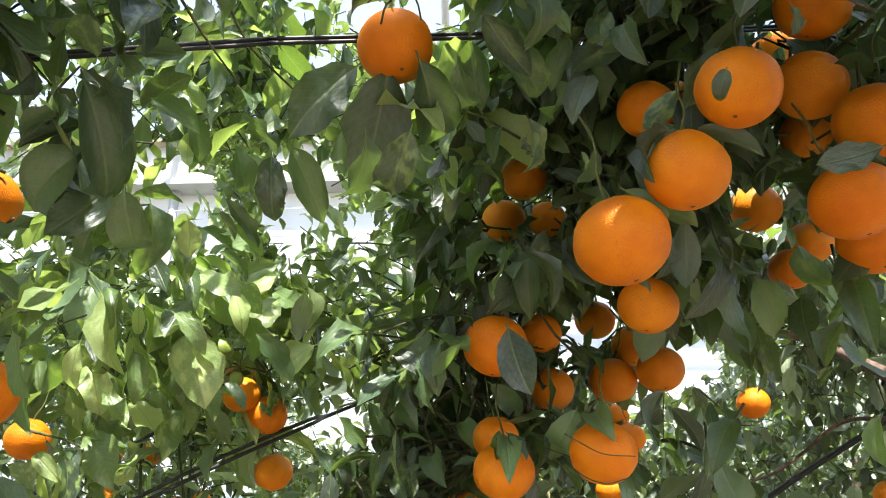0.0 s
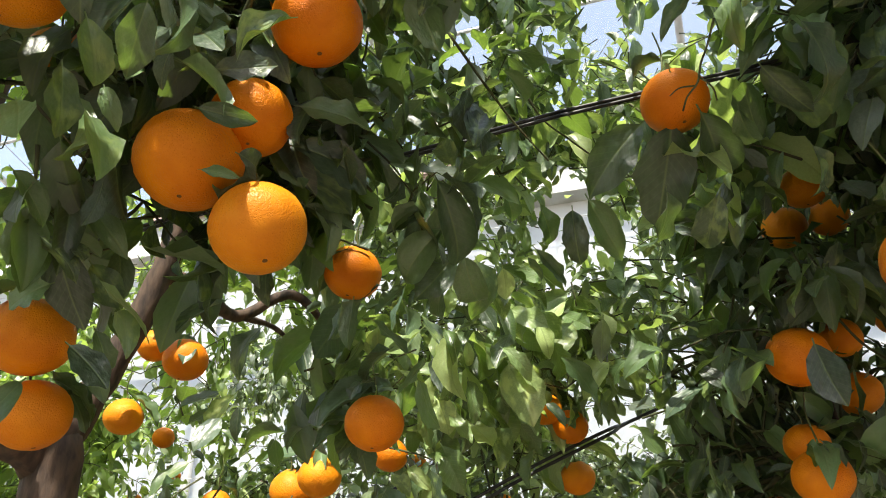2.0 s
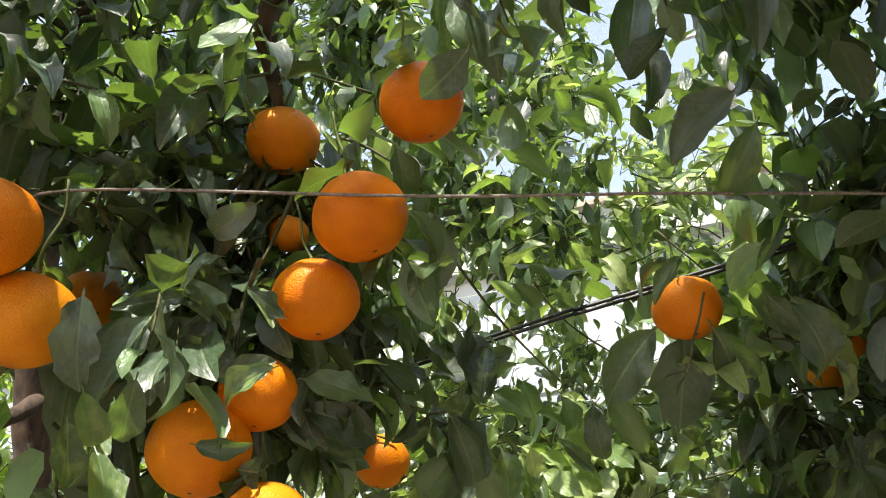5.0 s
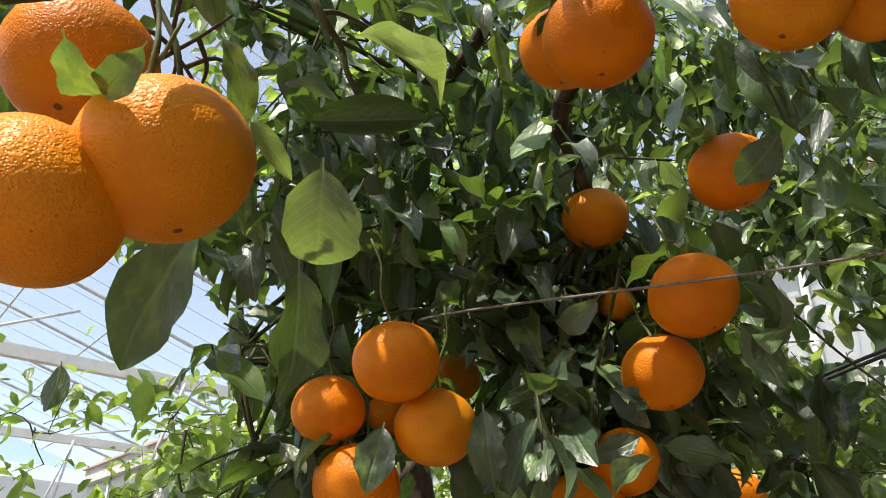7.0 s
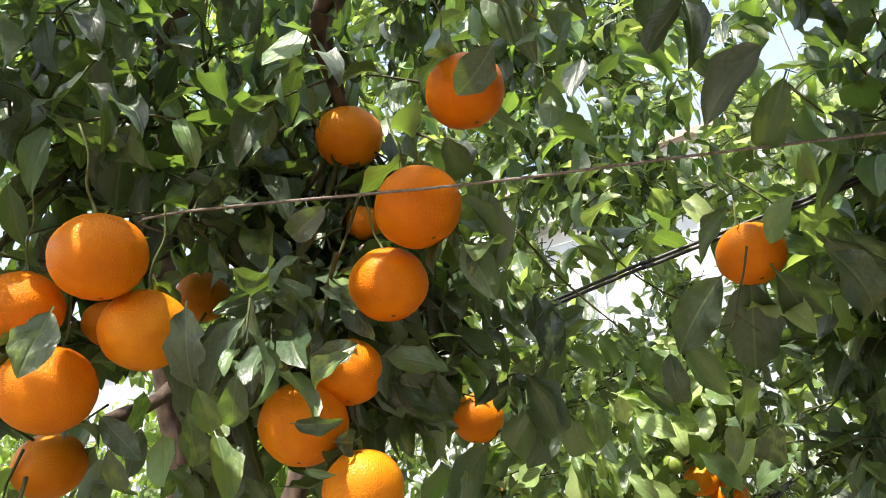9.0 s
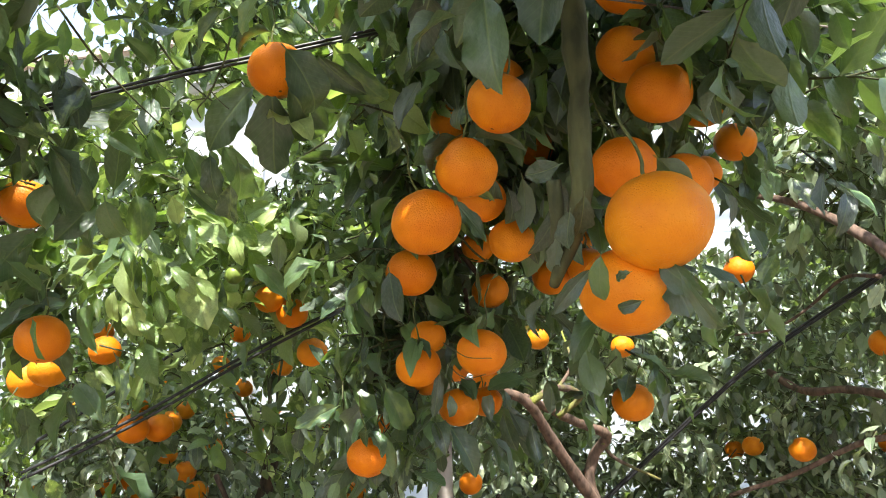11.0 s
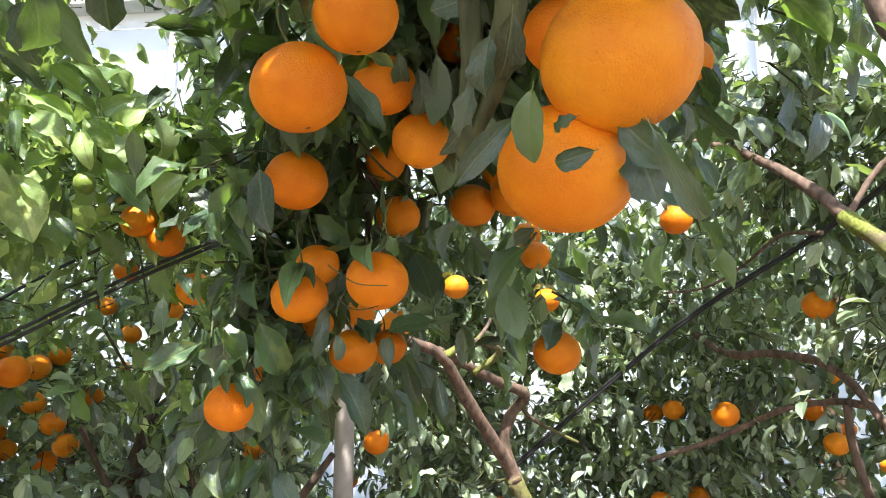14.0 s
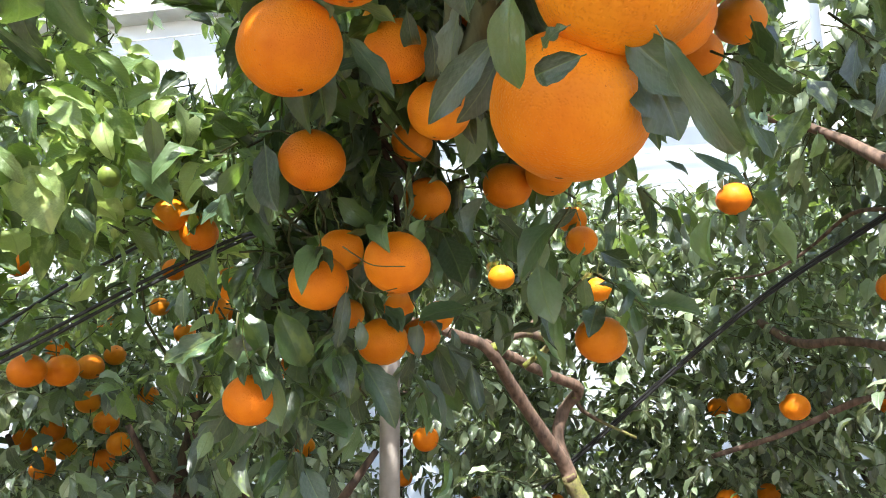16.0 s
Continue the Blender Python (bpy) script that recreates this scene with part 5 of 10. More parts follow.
near.leaf((-0.372, 0.429, 1.902), (-0.321, 0.521, 1.885), (0.54, -0.27, -0.06), 0.90)
near.leaf((-0.381, 0.474, 1.888), (-0.340, 0.520, 1.869), (0.58, -0.64, 0.06), 0.90)
near.leaf((-0.488, 0.321, 1.834), (-0.450, 0.345, 1.784), (0.81, -0.43, -0.11), 1.10)
near.leaf((-0.503, 0.327, 1.794), (-0.530, 0.371, 1.756), (0.49, 0.34, -0.15), 1.30)
near.leaf((-0.493, 0.345, 1.786), (-0.466, 0.367, 1.747), (0.53, -0.50, -0.12), 1.20)
near.leaf((-0.552, 0.320, 1.746), (-0.596, 0.299, 1.727), (0.58, -0.58, 0.04), 0.90)
near.leaf((-0.496, 0.322, 1.757), (-0.517, 0.296, 1.730), (0.75, -0.56, 0.35), 1.20)
near.leaf((-0.510, 0.356, 1.719), (-0.468, 0.376, 1.682), (0.84, -0.63, 0.07), 1.00)
near.leaf((-0.567, 0.372, 1.697), (-0.572, 0.330, 1.628), (0.89, -0.37, 0.31), 0.80)
near.leaf((-0.511, 0.380, 1.741), (-0.498, 0.408, 1.692), (1.11, -0.76, 0.46), 1.00)
near.leaf((-0.445, 0.152, 1.855), (-0.428, 0.189, 1.817), (1.43, -0.77, -0.08), 1.00)
near.leaf((-0.452, 0.169, 1.831), (-0.461, 0.197, 1.789), (0.49, -0.46, -0.04), 0.90)
near.leaf((-0.479, 0.246, 1.820), (-0.464, 0.287, 1.783), (0.60, -0.50, 0.34), 1.00)
near.leaf((-0.275, 0.596, 1.902), (-0.333, 0.585, 1.835), (0.68, -1.49, -0.04), 1.10)
near.leaf((-0.202, 0.558, 2.093), (-0.118, 0.602, 2.086), (0.06, 0.11, -0.21), 1.00)
near.leaf((-0.204, 0.571, 2.077), (-0.172, 0.625, 2.049), (0.32, -0.53, -0.06), 0.90)
near.leaf((-0.254, 0.580, 1.987), (-0.214, 0.615, 2.010), (0.32, -0.82, -0.27), 1.00)
near.leaf((-0.287, 0.579, 1.921), (-0.340, 0.562, 1.897), (0.49, -0.69, 0.25), 1.10)
near.leaf((-0.254, 0.627, 1.972), (-0.200, 0.624, 1.936), (0.27, -0.52, 0.03), 1.00)
near.leaf((-0.451, 0.736, 1.760), (-0.410, 0.779, 1.790), (0.46, -0.70, 0.48), 1.10)
near.leaf((-0.534, 0.750, 1.727), (-0.464, 0.775, 1.758), (0.08, -0.69, 0.20), 1.00)
near.leaf((-0.485, 0.734, 1.777), (-0.433, 0.707, 1.824), (0.63, -0.30, 0.41), 1.00)
# Paler leaf copies below carry sheen and backlight in their colour.
near.leaf((-0.125, -0.113, 2.038), (-0.104, -0.039, 2.027), (1.17, -0.39, 0.10), 0.75, DUSTY_SHEEN_MESH)
near.leaf((-0.218, -0.094, 2.045), (-0.184, -0.012, 2.063), (0.86, -0.33, -0.33), 0.75)
near.leaf((-0.075, -0.141, 1.926), (-0.090, -0.131, 1.879), (0.30, -0.14, -0.08), 1.80, DUSTY_SHEEN_MESH)
near.leaf((-0.109, -0.131, 1.901), (-0.123, -0.117, 1.840), (1.23, 0.22, -0.05), 1.00)
near.leaf((-0.209, -0.139, 1.960), (-0.262, -0.162, 1.884), (1.01, -0.42, 0.05), 1.10)
near.leaf((-0.111, -0.160, 1.956), (-0.108, -0.137, 1.933), (1.17, -0.61, 0.06), 0.90, SUNLIT_MESH)
near.leaf((-0.114, -0.232, 1.964), (-0.142, -0.208, 1.945), (0.36, -0.28, 0.05), 0.90)
near.leaf((-0.101, -0.205, 1.964), (-0.131, -0.213, 1.949), (0.98, 0.12, 0.05), 1.00)
near.leaf((-0.062, -0.253, 1.949), (-0.047, -0.230, 1.949), (1.35, 0.41, 0.14), 0.90, DUSTY_SHEEN_MESH)
near.leaf((-0.150, -0.168, 2.026), (-0.154, -0.137, 1.982), (0.75, -0.21, -0.02), 0.70)
near.leaf((-0.074, -0.193, 2.011), (-0.094, -0.193, 1.998), (0.59, -0.40, -0.33), 1.00, SUNLIT_MESH)
near.leaf((-0.300, 0.274, 2.053), (-0.352, 0.250, 2.006), (0.62, -0.19, -0.03), 1.00)
near.leaf((-0.328, 0.272, 2.004), (-0.344, 0.224, 1.968), (0.20, -0.72, 0.12), 0.70)
near.leaf((-0.349, 0.265, 1.970), (-0.392, 0.219, 1.948), (1.34, -0.75, -0.01), 0.90)
near.leaf((-0.350, 0.271, 1.954), (-0.409, 0.271, 1.923), (0.78, -1.05, 0.34), 1.00)
near.leaf((-0.333, 0.056, 1.901), (-0.322, 0.037, 1.849), (1.11, -0.99, 0.00), 1.30)
near.leaf((-0.349, 0.166, 1.937), (-0.339, 0.168, 1.858), (0.43, -0.60, -0.05), 1.00)
near.leaf((-0.089, 0.258, 2.126), (-0.142, 0.281, 2.105), (0.67, -0.83, -0.31), 1.20)
near.leaf((-0.203, 0.296, 2.147), (-0.267, 0.322, 2.108), (0.27, -0.27, -0.24), 0.90)
near.leaf((-0.241, 0.159, 2.331), (-0.330, 0.113, 2.328), (0.10, -0.42, 0.02), 0.70)
near.leaf((-0.478, 0.155, 2.151), (-0.497, 0.145, 2.106), (0.36, -1.17, -0.02), 1.20)
near.leaf((-0.506, 0.062, 2.066), (-0.513, 0.089, 2.007), (0.82, -0.51, -0.32), 0.90)
near.leaf((-0.202, 0.349, 2.058), (-0.177, 0.396, 2.019), (0.53, -0.82, 0.37), 0.90)
near.leaf((-0.213, 0.343, 2.128), (-0.216, 0.381, 2.077), (0.33, -0.22, -0.24), 1.20)
near.leaf((-0.252, 0.271, 1.933), (-0.255, 0.228, 1.942), (0.84, -1.21, 0.31), 1.00)
near.leaf((-0.238, 0.255, 1.890), (-0.281, 0.229, 1.863), (1.11, -0.55, 0.60), 1.00)
near.leaf((0.081, 0.415, 2.133), (0.014, 0.402, 2.076), (-0.08, -1.02, -0.12), 1.10)
near.leaf((0.091, 0.407, 2.093), (0.045, 0.431, 2.027), (0.54, -0.62, 0.42), 1.10)
near.leaf((0.226, 0.253, 1.935), (0.247, 0.245, 1.897), (0.30, -0.89, 0.16), 1.20)
near.leaf((0.077, 0.414, 1.990), (0.040, 0.435, 1.966), (-0.19, -1.34, 0.07), 1.30)
near.leaf((0.009, 0.464, 2.016), (-0.024, 0.458, 1.974), (0.22, -0.53, 0.13), 0.90)
near.leaf((0.079, 0.451, 1.956), (0.117, 0.496, 1.890), (0.20, -0.69, 0.40), 1.10)
near.leaf((-0.267, 0.541, 1.936), (-0.243, 0.609, 1.836), (0.15, -0.56, 0.29), 0.90)
near.leaf((-0.219, 0.458, 2.168), (-0.235, 0.392, 2.179), (-0.12, -0.57, 0.11), 1.00)
near.leaf((0.395, 0.405, 1.676), (0.371, 0.406, 1.669), (-0.06, -0.90, -0.38), 1.25)
near.leaf((0.367, 0.429, 1.720), (0.360, 0.441, 1.678), (-0.24, -1.19, -0.02), 0.90)
near.leaf((0.360, 0.454, 1.714), (0.321, 0.460, 1.678), (0.23, -1.11, -0.07), 0.75)
near.leaf((0.410, 0.482, 1.722), (0.445, 0.493, 1.686), (-0.35, -0.82, 0.03), 1.30)
near.leaf((0.423, 0.454, 1.708), (0.464, 0.481, 1.636), (-0.25, -0.51, 0.16), 0.34)
near.leaf((0.343, 0.470, 1.769), (0.335, 0.482, 1.733), (-0.33, -0.80, -0.11), 1.20)
near.leaf((0.334, 0.497, 1.760), (0.317, 0.519, 1.718), (-0.18, -0.66, 0.22), 0.70)
near.leaf((0.389, 0.437, 1.704), (0.371, 0.444, 1.699), (-0.45, -1.00, 0.21), 1.00)
near.leaf((0.176, 0.744, 1.877), (0.216, 0.775, 1.822), (0.30, -0.62, 0.13), 0.70)
near.leaf((0.229, 0.766, 1.908), (0.225, 0.813, 1.863), (0.16, -1.08, 0.13), 0.80)
near.leaf((0.242, 0.794, 1.902), (0.254, 0.810, 1.836), (0.47, -0.73, 0.13), 0.90)
near.leaf((0.250, 0.816, 1.908), (0.276, 0.827, 1.851), (0.44, -0.36, -0.25), 1.00)
near.leaf((0.006, 0.955, 1.587), (0.021, 0.954, 1.512), (-0.04, -1.45, 0.39), 1.30)
near.leaf((0.092, 1.040, 1.592), (0.151, 1.028, 1.509), (0.42, -0.79, 0.70), 1.10)
near.leaf((0.008, 0.973, 1.656), (0.047, 0.981, 1.568), (0.06, -0.50, 0.40), 1.00)
near.leaf((0.104, 0.954, 1.673), (0.088, 0.967, 1.599), (0.85, -1.40, 0.55), 0.60)
near.leaf((0.110, 0.980, 1.637), (0.121, 0.971, 1.592), (0.79, -1.43, 0.07), 0.90)
near.leaf((-0.032, 1.012, 1.634), (-0.104, 1.029, 1.565), (0.41, -0.93, 0.05), 1.00)
near.leaf((-0.073, 0.993, 1.626), (-0.153, 0.993, 1.591), (0.92, -1.09, 0.56), 0.90)
near.leaf((-0.082, 0.820, 1.985), (-0.006, 0.874, 1.993), (0.46, -0.89, -0.16), 0.70)
near.leaf((-0.073, 0.938, 1.882), (-0.011, 0.968, 1.850), (0.80, -0.16, -0.00), 0.90)
near.leaf((0.053, 0.832, 1.982), (-0.010, 0.865, 1.946), (0.64, -0.51, 0.46), 1.00)
near.leaf((0.067, 0.999, 1.618), (0.086, 0.970, 1.562), (0.61, -0.89, 0.11), 1.00)
near.leaf((0.275, 0.851, 1.959), (0.286, 0.893, 1.951), (0.64, -0.86, -0.22), 1.30)
near.leaf((0.128, 0.564, 1.856), (0.133, 0.578, 1.845), (0.47, -0.20, -0.16), 1.20)
near.leaf((0.051, 1.048, 1.591), (0.084, 1.072, 1.517), (0.49, -0.79, 0.57), 1.00)
near.leaf((0.027, 1.006, 1.604), (0.000, 1.041, 1.547), (0.50, -0.84, 0.45), 1.00)
near.leaf((-0.224, 1.109, 1.820), (-0.261, 1.053, 1.891), (0.72, -0.84, 0.42), 1.10)
near.leaf((-0.275, 0.958, 1.792), (-0.238, 0.958, 1.760), (0.62, -0.37, 0.15), 1.30)
near.leaf((-0.041, 0.583, 1.900), (-0.054, 0.637, 1.836), (0.83, -0.51, 0.03), 1.00)
near.leaf((0.008, 0.490, 1.835), (-0.013, 0.526, 1.796), (0.15, -0.42, 0.17), 1.10)
near.leaf((0.356, 0.464, 1.781), (0.347, 0.500, 1.743), (0.33, -1.13, 0.23), 1.00)
near.leaf((0.086, 0.539, 1.856), (0.087, 0.558, 1.841), (-0.32, -0.09, -0.21), 1.00)
near.leaf((0.414, 0.493, 1.721), (0.438, 0.510, 1.677), (0.13, -1.16, 0.43), 1.50)
near.leaf((-0.028, 0.852, 1.986), (-0.087, 0.827, 1.989), (0.11, -0.98, 0.61), 0.70)
near.leaf((-0.025, 0.864, 1.966), (-0.071, 0.864, 1.995), (0.34, -1.10, 0.09), 0.90)
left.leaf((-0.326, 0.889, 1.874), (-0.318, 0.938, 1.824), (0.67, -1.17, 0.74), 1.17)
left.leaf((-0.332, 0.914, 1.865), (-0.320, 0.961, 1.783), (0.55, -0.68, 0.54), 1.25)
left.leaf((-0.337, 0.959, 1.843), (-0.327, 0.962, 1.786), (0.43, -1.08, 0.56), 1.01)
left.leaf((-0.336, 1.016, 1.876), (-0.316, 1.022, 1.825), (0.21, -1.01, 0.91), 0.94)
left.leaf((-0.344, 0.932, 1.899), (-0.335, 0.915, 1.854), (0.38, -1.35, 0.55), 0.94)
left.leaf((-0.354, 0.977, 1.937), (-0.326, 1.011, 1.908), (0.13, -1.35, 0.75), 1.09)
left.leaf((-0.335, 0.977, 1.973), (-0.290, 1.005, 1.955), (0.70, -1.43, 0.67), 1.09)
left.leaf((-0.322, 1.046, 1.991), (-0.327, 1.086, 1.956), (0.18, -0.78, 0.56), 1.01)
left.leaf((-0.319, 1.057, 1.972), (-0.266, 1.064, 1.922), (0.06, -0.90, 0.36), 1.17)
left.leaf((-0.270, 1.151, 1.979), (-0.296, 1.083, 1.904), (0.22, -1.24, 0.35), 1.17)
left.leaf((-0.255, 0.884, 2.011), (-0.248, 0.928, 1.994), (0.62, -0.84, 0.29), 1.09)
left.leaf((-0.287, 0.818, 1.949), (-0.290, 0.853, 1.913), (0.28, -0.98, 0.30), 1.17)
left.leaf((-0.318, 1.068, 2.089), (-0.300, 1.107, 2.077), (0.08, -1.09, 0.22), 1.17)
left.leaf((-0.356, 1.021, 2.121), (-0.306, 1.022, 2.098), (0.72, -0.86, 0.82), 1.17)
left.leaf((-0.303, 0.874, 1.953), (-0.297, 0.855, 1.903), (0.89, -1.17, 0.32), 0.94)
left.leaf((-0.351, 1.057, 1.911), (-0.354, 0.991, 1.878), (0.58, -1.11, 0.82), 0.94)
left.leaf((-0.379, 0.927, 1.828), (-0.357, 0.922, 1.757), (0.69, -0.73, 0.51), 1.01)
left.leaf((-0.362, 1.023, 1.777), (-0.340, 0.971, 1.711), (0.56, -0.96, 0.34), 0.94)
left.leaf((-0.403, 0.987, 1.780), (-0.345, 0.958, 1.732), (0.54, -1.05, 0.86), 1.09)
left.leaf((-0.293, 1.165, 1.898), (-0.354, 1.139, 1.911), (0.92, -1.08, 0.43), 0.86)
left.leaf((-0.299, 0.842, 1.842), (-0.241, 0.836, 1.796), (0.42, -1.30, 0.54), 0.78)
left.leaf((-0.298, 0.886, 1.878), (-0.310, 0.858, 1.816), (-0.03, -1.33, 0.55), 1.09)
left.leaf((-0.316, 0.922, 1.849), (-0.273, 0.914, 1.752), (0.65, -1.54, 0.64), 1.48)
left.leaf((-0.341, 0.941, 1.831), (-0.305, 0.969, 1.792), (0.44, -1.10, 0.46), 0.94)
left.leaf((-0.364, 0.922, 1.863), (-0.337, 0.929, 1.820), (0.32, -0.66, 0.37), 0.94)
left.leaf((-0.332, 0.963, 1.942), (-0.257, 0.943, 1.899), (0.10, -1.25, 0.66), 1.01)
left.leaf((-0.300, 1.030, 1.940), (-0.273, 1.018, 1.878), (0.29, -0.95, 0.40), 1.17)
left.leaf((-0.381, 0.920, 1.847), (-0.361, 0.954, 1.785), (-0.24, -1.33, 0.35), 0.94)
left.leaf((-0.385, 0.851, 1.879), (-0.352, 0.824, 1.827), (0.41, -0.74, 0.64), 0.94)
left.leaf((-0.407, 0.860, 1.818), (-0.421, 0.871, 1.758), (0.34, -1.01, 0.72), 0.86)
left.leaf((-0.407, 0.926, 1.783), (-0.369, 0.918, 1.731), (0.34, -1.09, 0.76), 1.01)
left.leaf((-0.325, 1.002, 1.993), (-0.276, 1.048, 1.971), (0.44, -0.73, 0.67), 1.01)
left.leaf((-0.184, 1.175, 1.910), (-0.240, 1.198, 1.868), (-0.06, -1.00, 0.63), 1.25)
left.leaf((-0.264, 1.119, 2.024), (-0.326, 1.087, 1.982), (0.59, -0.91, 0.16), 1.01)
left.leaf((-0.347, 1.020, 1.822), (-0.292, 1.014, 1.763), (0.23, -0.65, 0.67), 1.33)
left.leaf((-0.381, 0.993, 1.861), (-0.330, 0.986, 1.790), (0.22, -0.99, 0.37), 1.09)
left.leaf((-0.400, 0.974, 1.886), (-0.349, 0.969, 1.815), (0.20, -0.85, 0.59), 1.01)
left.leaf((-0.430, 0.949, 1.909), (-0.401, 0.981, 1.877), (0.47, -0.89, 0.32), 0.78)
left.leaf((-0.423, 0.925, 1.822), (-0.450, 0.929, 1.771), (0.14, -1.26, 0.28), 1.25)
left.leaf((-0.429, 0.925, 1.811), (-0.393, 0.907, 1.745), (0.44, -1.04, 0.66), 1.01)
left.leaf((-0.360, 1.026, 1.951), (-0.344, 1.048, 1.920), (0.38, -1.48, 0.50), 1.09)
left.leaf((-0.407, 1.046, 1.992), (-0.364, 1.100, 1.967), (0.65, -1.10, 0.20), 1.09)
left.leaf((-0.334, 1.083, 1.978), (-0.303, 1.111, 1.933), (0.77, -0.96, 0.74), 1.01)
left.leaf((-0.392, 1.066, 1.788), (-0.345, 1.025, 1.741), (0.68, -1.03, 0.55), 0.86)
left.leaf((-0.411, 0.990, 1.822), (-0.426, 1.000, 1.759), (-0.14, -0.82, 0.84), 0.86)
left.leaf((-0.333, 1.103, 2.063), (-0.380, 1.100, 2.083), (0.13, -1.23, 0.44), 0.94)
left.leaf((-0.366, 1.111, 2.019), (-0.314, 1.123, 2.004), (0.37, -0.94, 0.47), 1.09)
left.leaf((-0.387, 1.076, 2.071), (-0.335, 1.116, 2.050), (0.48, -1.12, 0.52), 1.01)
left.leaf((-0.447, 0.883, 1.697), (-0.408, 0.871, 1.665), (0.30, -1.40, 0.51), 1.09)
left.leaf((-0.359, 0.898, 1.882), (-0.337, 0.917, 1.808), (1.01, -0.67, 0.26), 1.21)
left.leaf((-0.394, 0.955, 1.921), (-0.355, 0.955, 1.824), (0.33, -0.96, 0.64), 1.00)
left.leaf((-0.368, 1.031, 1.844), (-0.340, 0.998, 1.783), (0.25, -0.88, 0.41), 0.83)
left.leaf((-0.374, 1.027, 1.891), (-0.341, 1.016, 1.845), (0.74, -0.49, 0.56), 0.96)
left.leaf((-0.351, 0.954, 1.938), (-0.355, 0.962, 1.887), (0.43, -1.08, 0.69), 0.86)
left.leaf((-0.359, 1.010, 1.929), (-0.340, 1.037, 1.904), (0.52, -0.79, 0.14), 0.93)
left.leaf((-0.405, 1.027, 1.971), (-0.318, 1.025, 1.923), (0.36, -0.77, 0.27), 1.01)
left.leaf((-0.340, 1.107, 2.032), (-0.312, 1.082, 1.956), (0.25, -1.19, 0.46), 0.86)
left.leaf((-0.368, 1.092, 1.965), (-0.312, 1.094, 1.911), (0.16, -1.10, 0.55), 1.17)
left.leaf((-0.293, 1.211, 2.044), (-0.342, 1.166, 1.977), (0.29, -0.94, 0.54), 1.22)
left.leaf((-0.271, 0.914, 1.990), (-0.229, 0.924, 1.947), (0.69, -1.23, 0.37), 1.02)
left.leaf((-0.331, 0.877, 1.955), (-0.295, 0.875, 1.892), (0.29, -0.96, 0.54), 1.15)
left.leaf((-0.366, 1.113, 2.154), (-0.368, 1.155, 2.132), (0.57, -0.59, 0.31), 1.18)
left.leaf((-0.409, 1.054, 2.160), (-0.350, 1.029, 2.132), (0.53, -0.83, 0.39), 1.10)
left.leaf((-0.333, 0.935, 1.940), (-0.297, 0.900, 1.869), (0.74, -1.19, 0.69), 0.82)
left.leaf((-0.400, 1.145, 1.894), (-0.441, 1.129, 1.883), (0.47, -0.96, 0.66), 0.88)
left.leaf((-0.445, 0.968, 1.826), (-0.410, 0.960, 1.749), (0.31, -0.83, 0.76), 0.84)
left.leaf((-0.396, 1.048, 1.812), (-0.375, 1.015, 1.752), (0.49, -0.81, 0.28), 0.87)
left.leaf((-0.475, 1.036, 1.770), (-0.421, 1.031, 1.732), (0.48, -1.13, 0.79), 1.06)
left.leaf((-0.313, 1.207, 1.950), (-0.374, 1.173, 1.964), (0.48, -1.58, 0.74), 0.74)
left.leaf((-0.310, 0.918, 1.832), (-0.244, 0.932, 1.794), (0.21, -1.01, 1.05), 0.75)
left.leaf((-0.293, 0.966, 1.929), (-0.331, 0.983, 1.883), (0.26, -1.15, 0.56), 0.96)
left.leaf((-0.371, 1.010, 1.884), (-0.318, 0.989, 1.829), (0.16, -0.94, 0.28), 0.75)
left.leaf((-0.402, 0.954, 1.890), (-0.399, 0.993, 1.848), (-0.31, -0.84, 0.75), 0.76)
left.leaf((-0.393, 1.015, 1.996), (-0.328, 1.064, 1.970), (0.08, -1.00, 0.58), 1.04)
left.leaf((-0.296, 1.076, 1.926), (-0.265, 1.111, 1.858), (0.40, -0.90, 0.54), 1.14)
left.leaf((-0.368, 0.958, 1.883), (-0.323, 0.944, 1.803), (-0.10, -1.05, 0.51), 0.80)
left.leaf((-0.375, 0.913, 1.881), (-0.367, 0.913, 1.832), (0.55, -1.21, 0.34), 0.85)
left.leaf((-0.394, 0.904, 1.834), (-0.408, 0.912, 1.772), (1.12, -0.95, 0.18), 0.73)
left.leaf((-0.475, 0.972, 1.807), (-0.468, 1.008, 1.744), (-0.07, -1.22, 0.47), 0.82)
left.leaf((-0.301, 1.008, 1.876), (-0.326, 0.978, 1.778), (0.23, -1.09, 0.62), 0.65)
left.leaf((-0.322, 1.024, 2.043), (-0.258, 1.047, 2.000), (-0.22, -0.79, 0.82), 0.82)
left.leaf((-0.224, 1.230, 1.925), (-0.276, 1.170, 1.864), (0.29, -1.18, 0.73), 1.19)
left.leaf((-0.293, 1.120, 2.075), (-0.387, 1.128, 2.046), (0.02, -1.24, 0.51), 0.98)
left.leaf((-0.389, 1.066, 1.826), (-0.338, 1.066, 1.760), (0.39, -0.84, 0.57), 1.37)
left.leaf((-0.407, 1.018, 1.847), (-0.358, 1.052, 1.780), (0.40, -1.08, 0.49), 1.09)
left.leaf((-0.462, 1.052, 1.882), (-0.403, 1.052, 1.797), (0.59, -1.25, 0.77), 0.94)
left.leaf((-0.423, 0.973, 1.923), (-0.373, 0.959, 1.862), (0.28, -1.17, 0.45), 0.76)
left.leaf((-0.425, 0.992, 1.843), (-0.446, 0.998, 1.797), (0.23, -1.36, 0.76), 1.19)
left.leaf((-0.459, 0.938, 1.805), (-0.448, 0.978, 1.757), (0.35, -1.04, 0.24), 0.96)
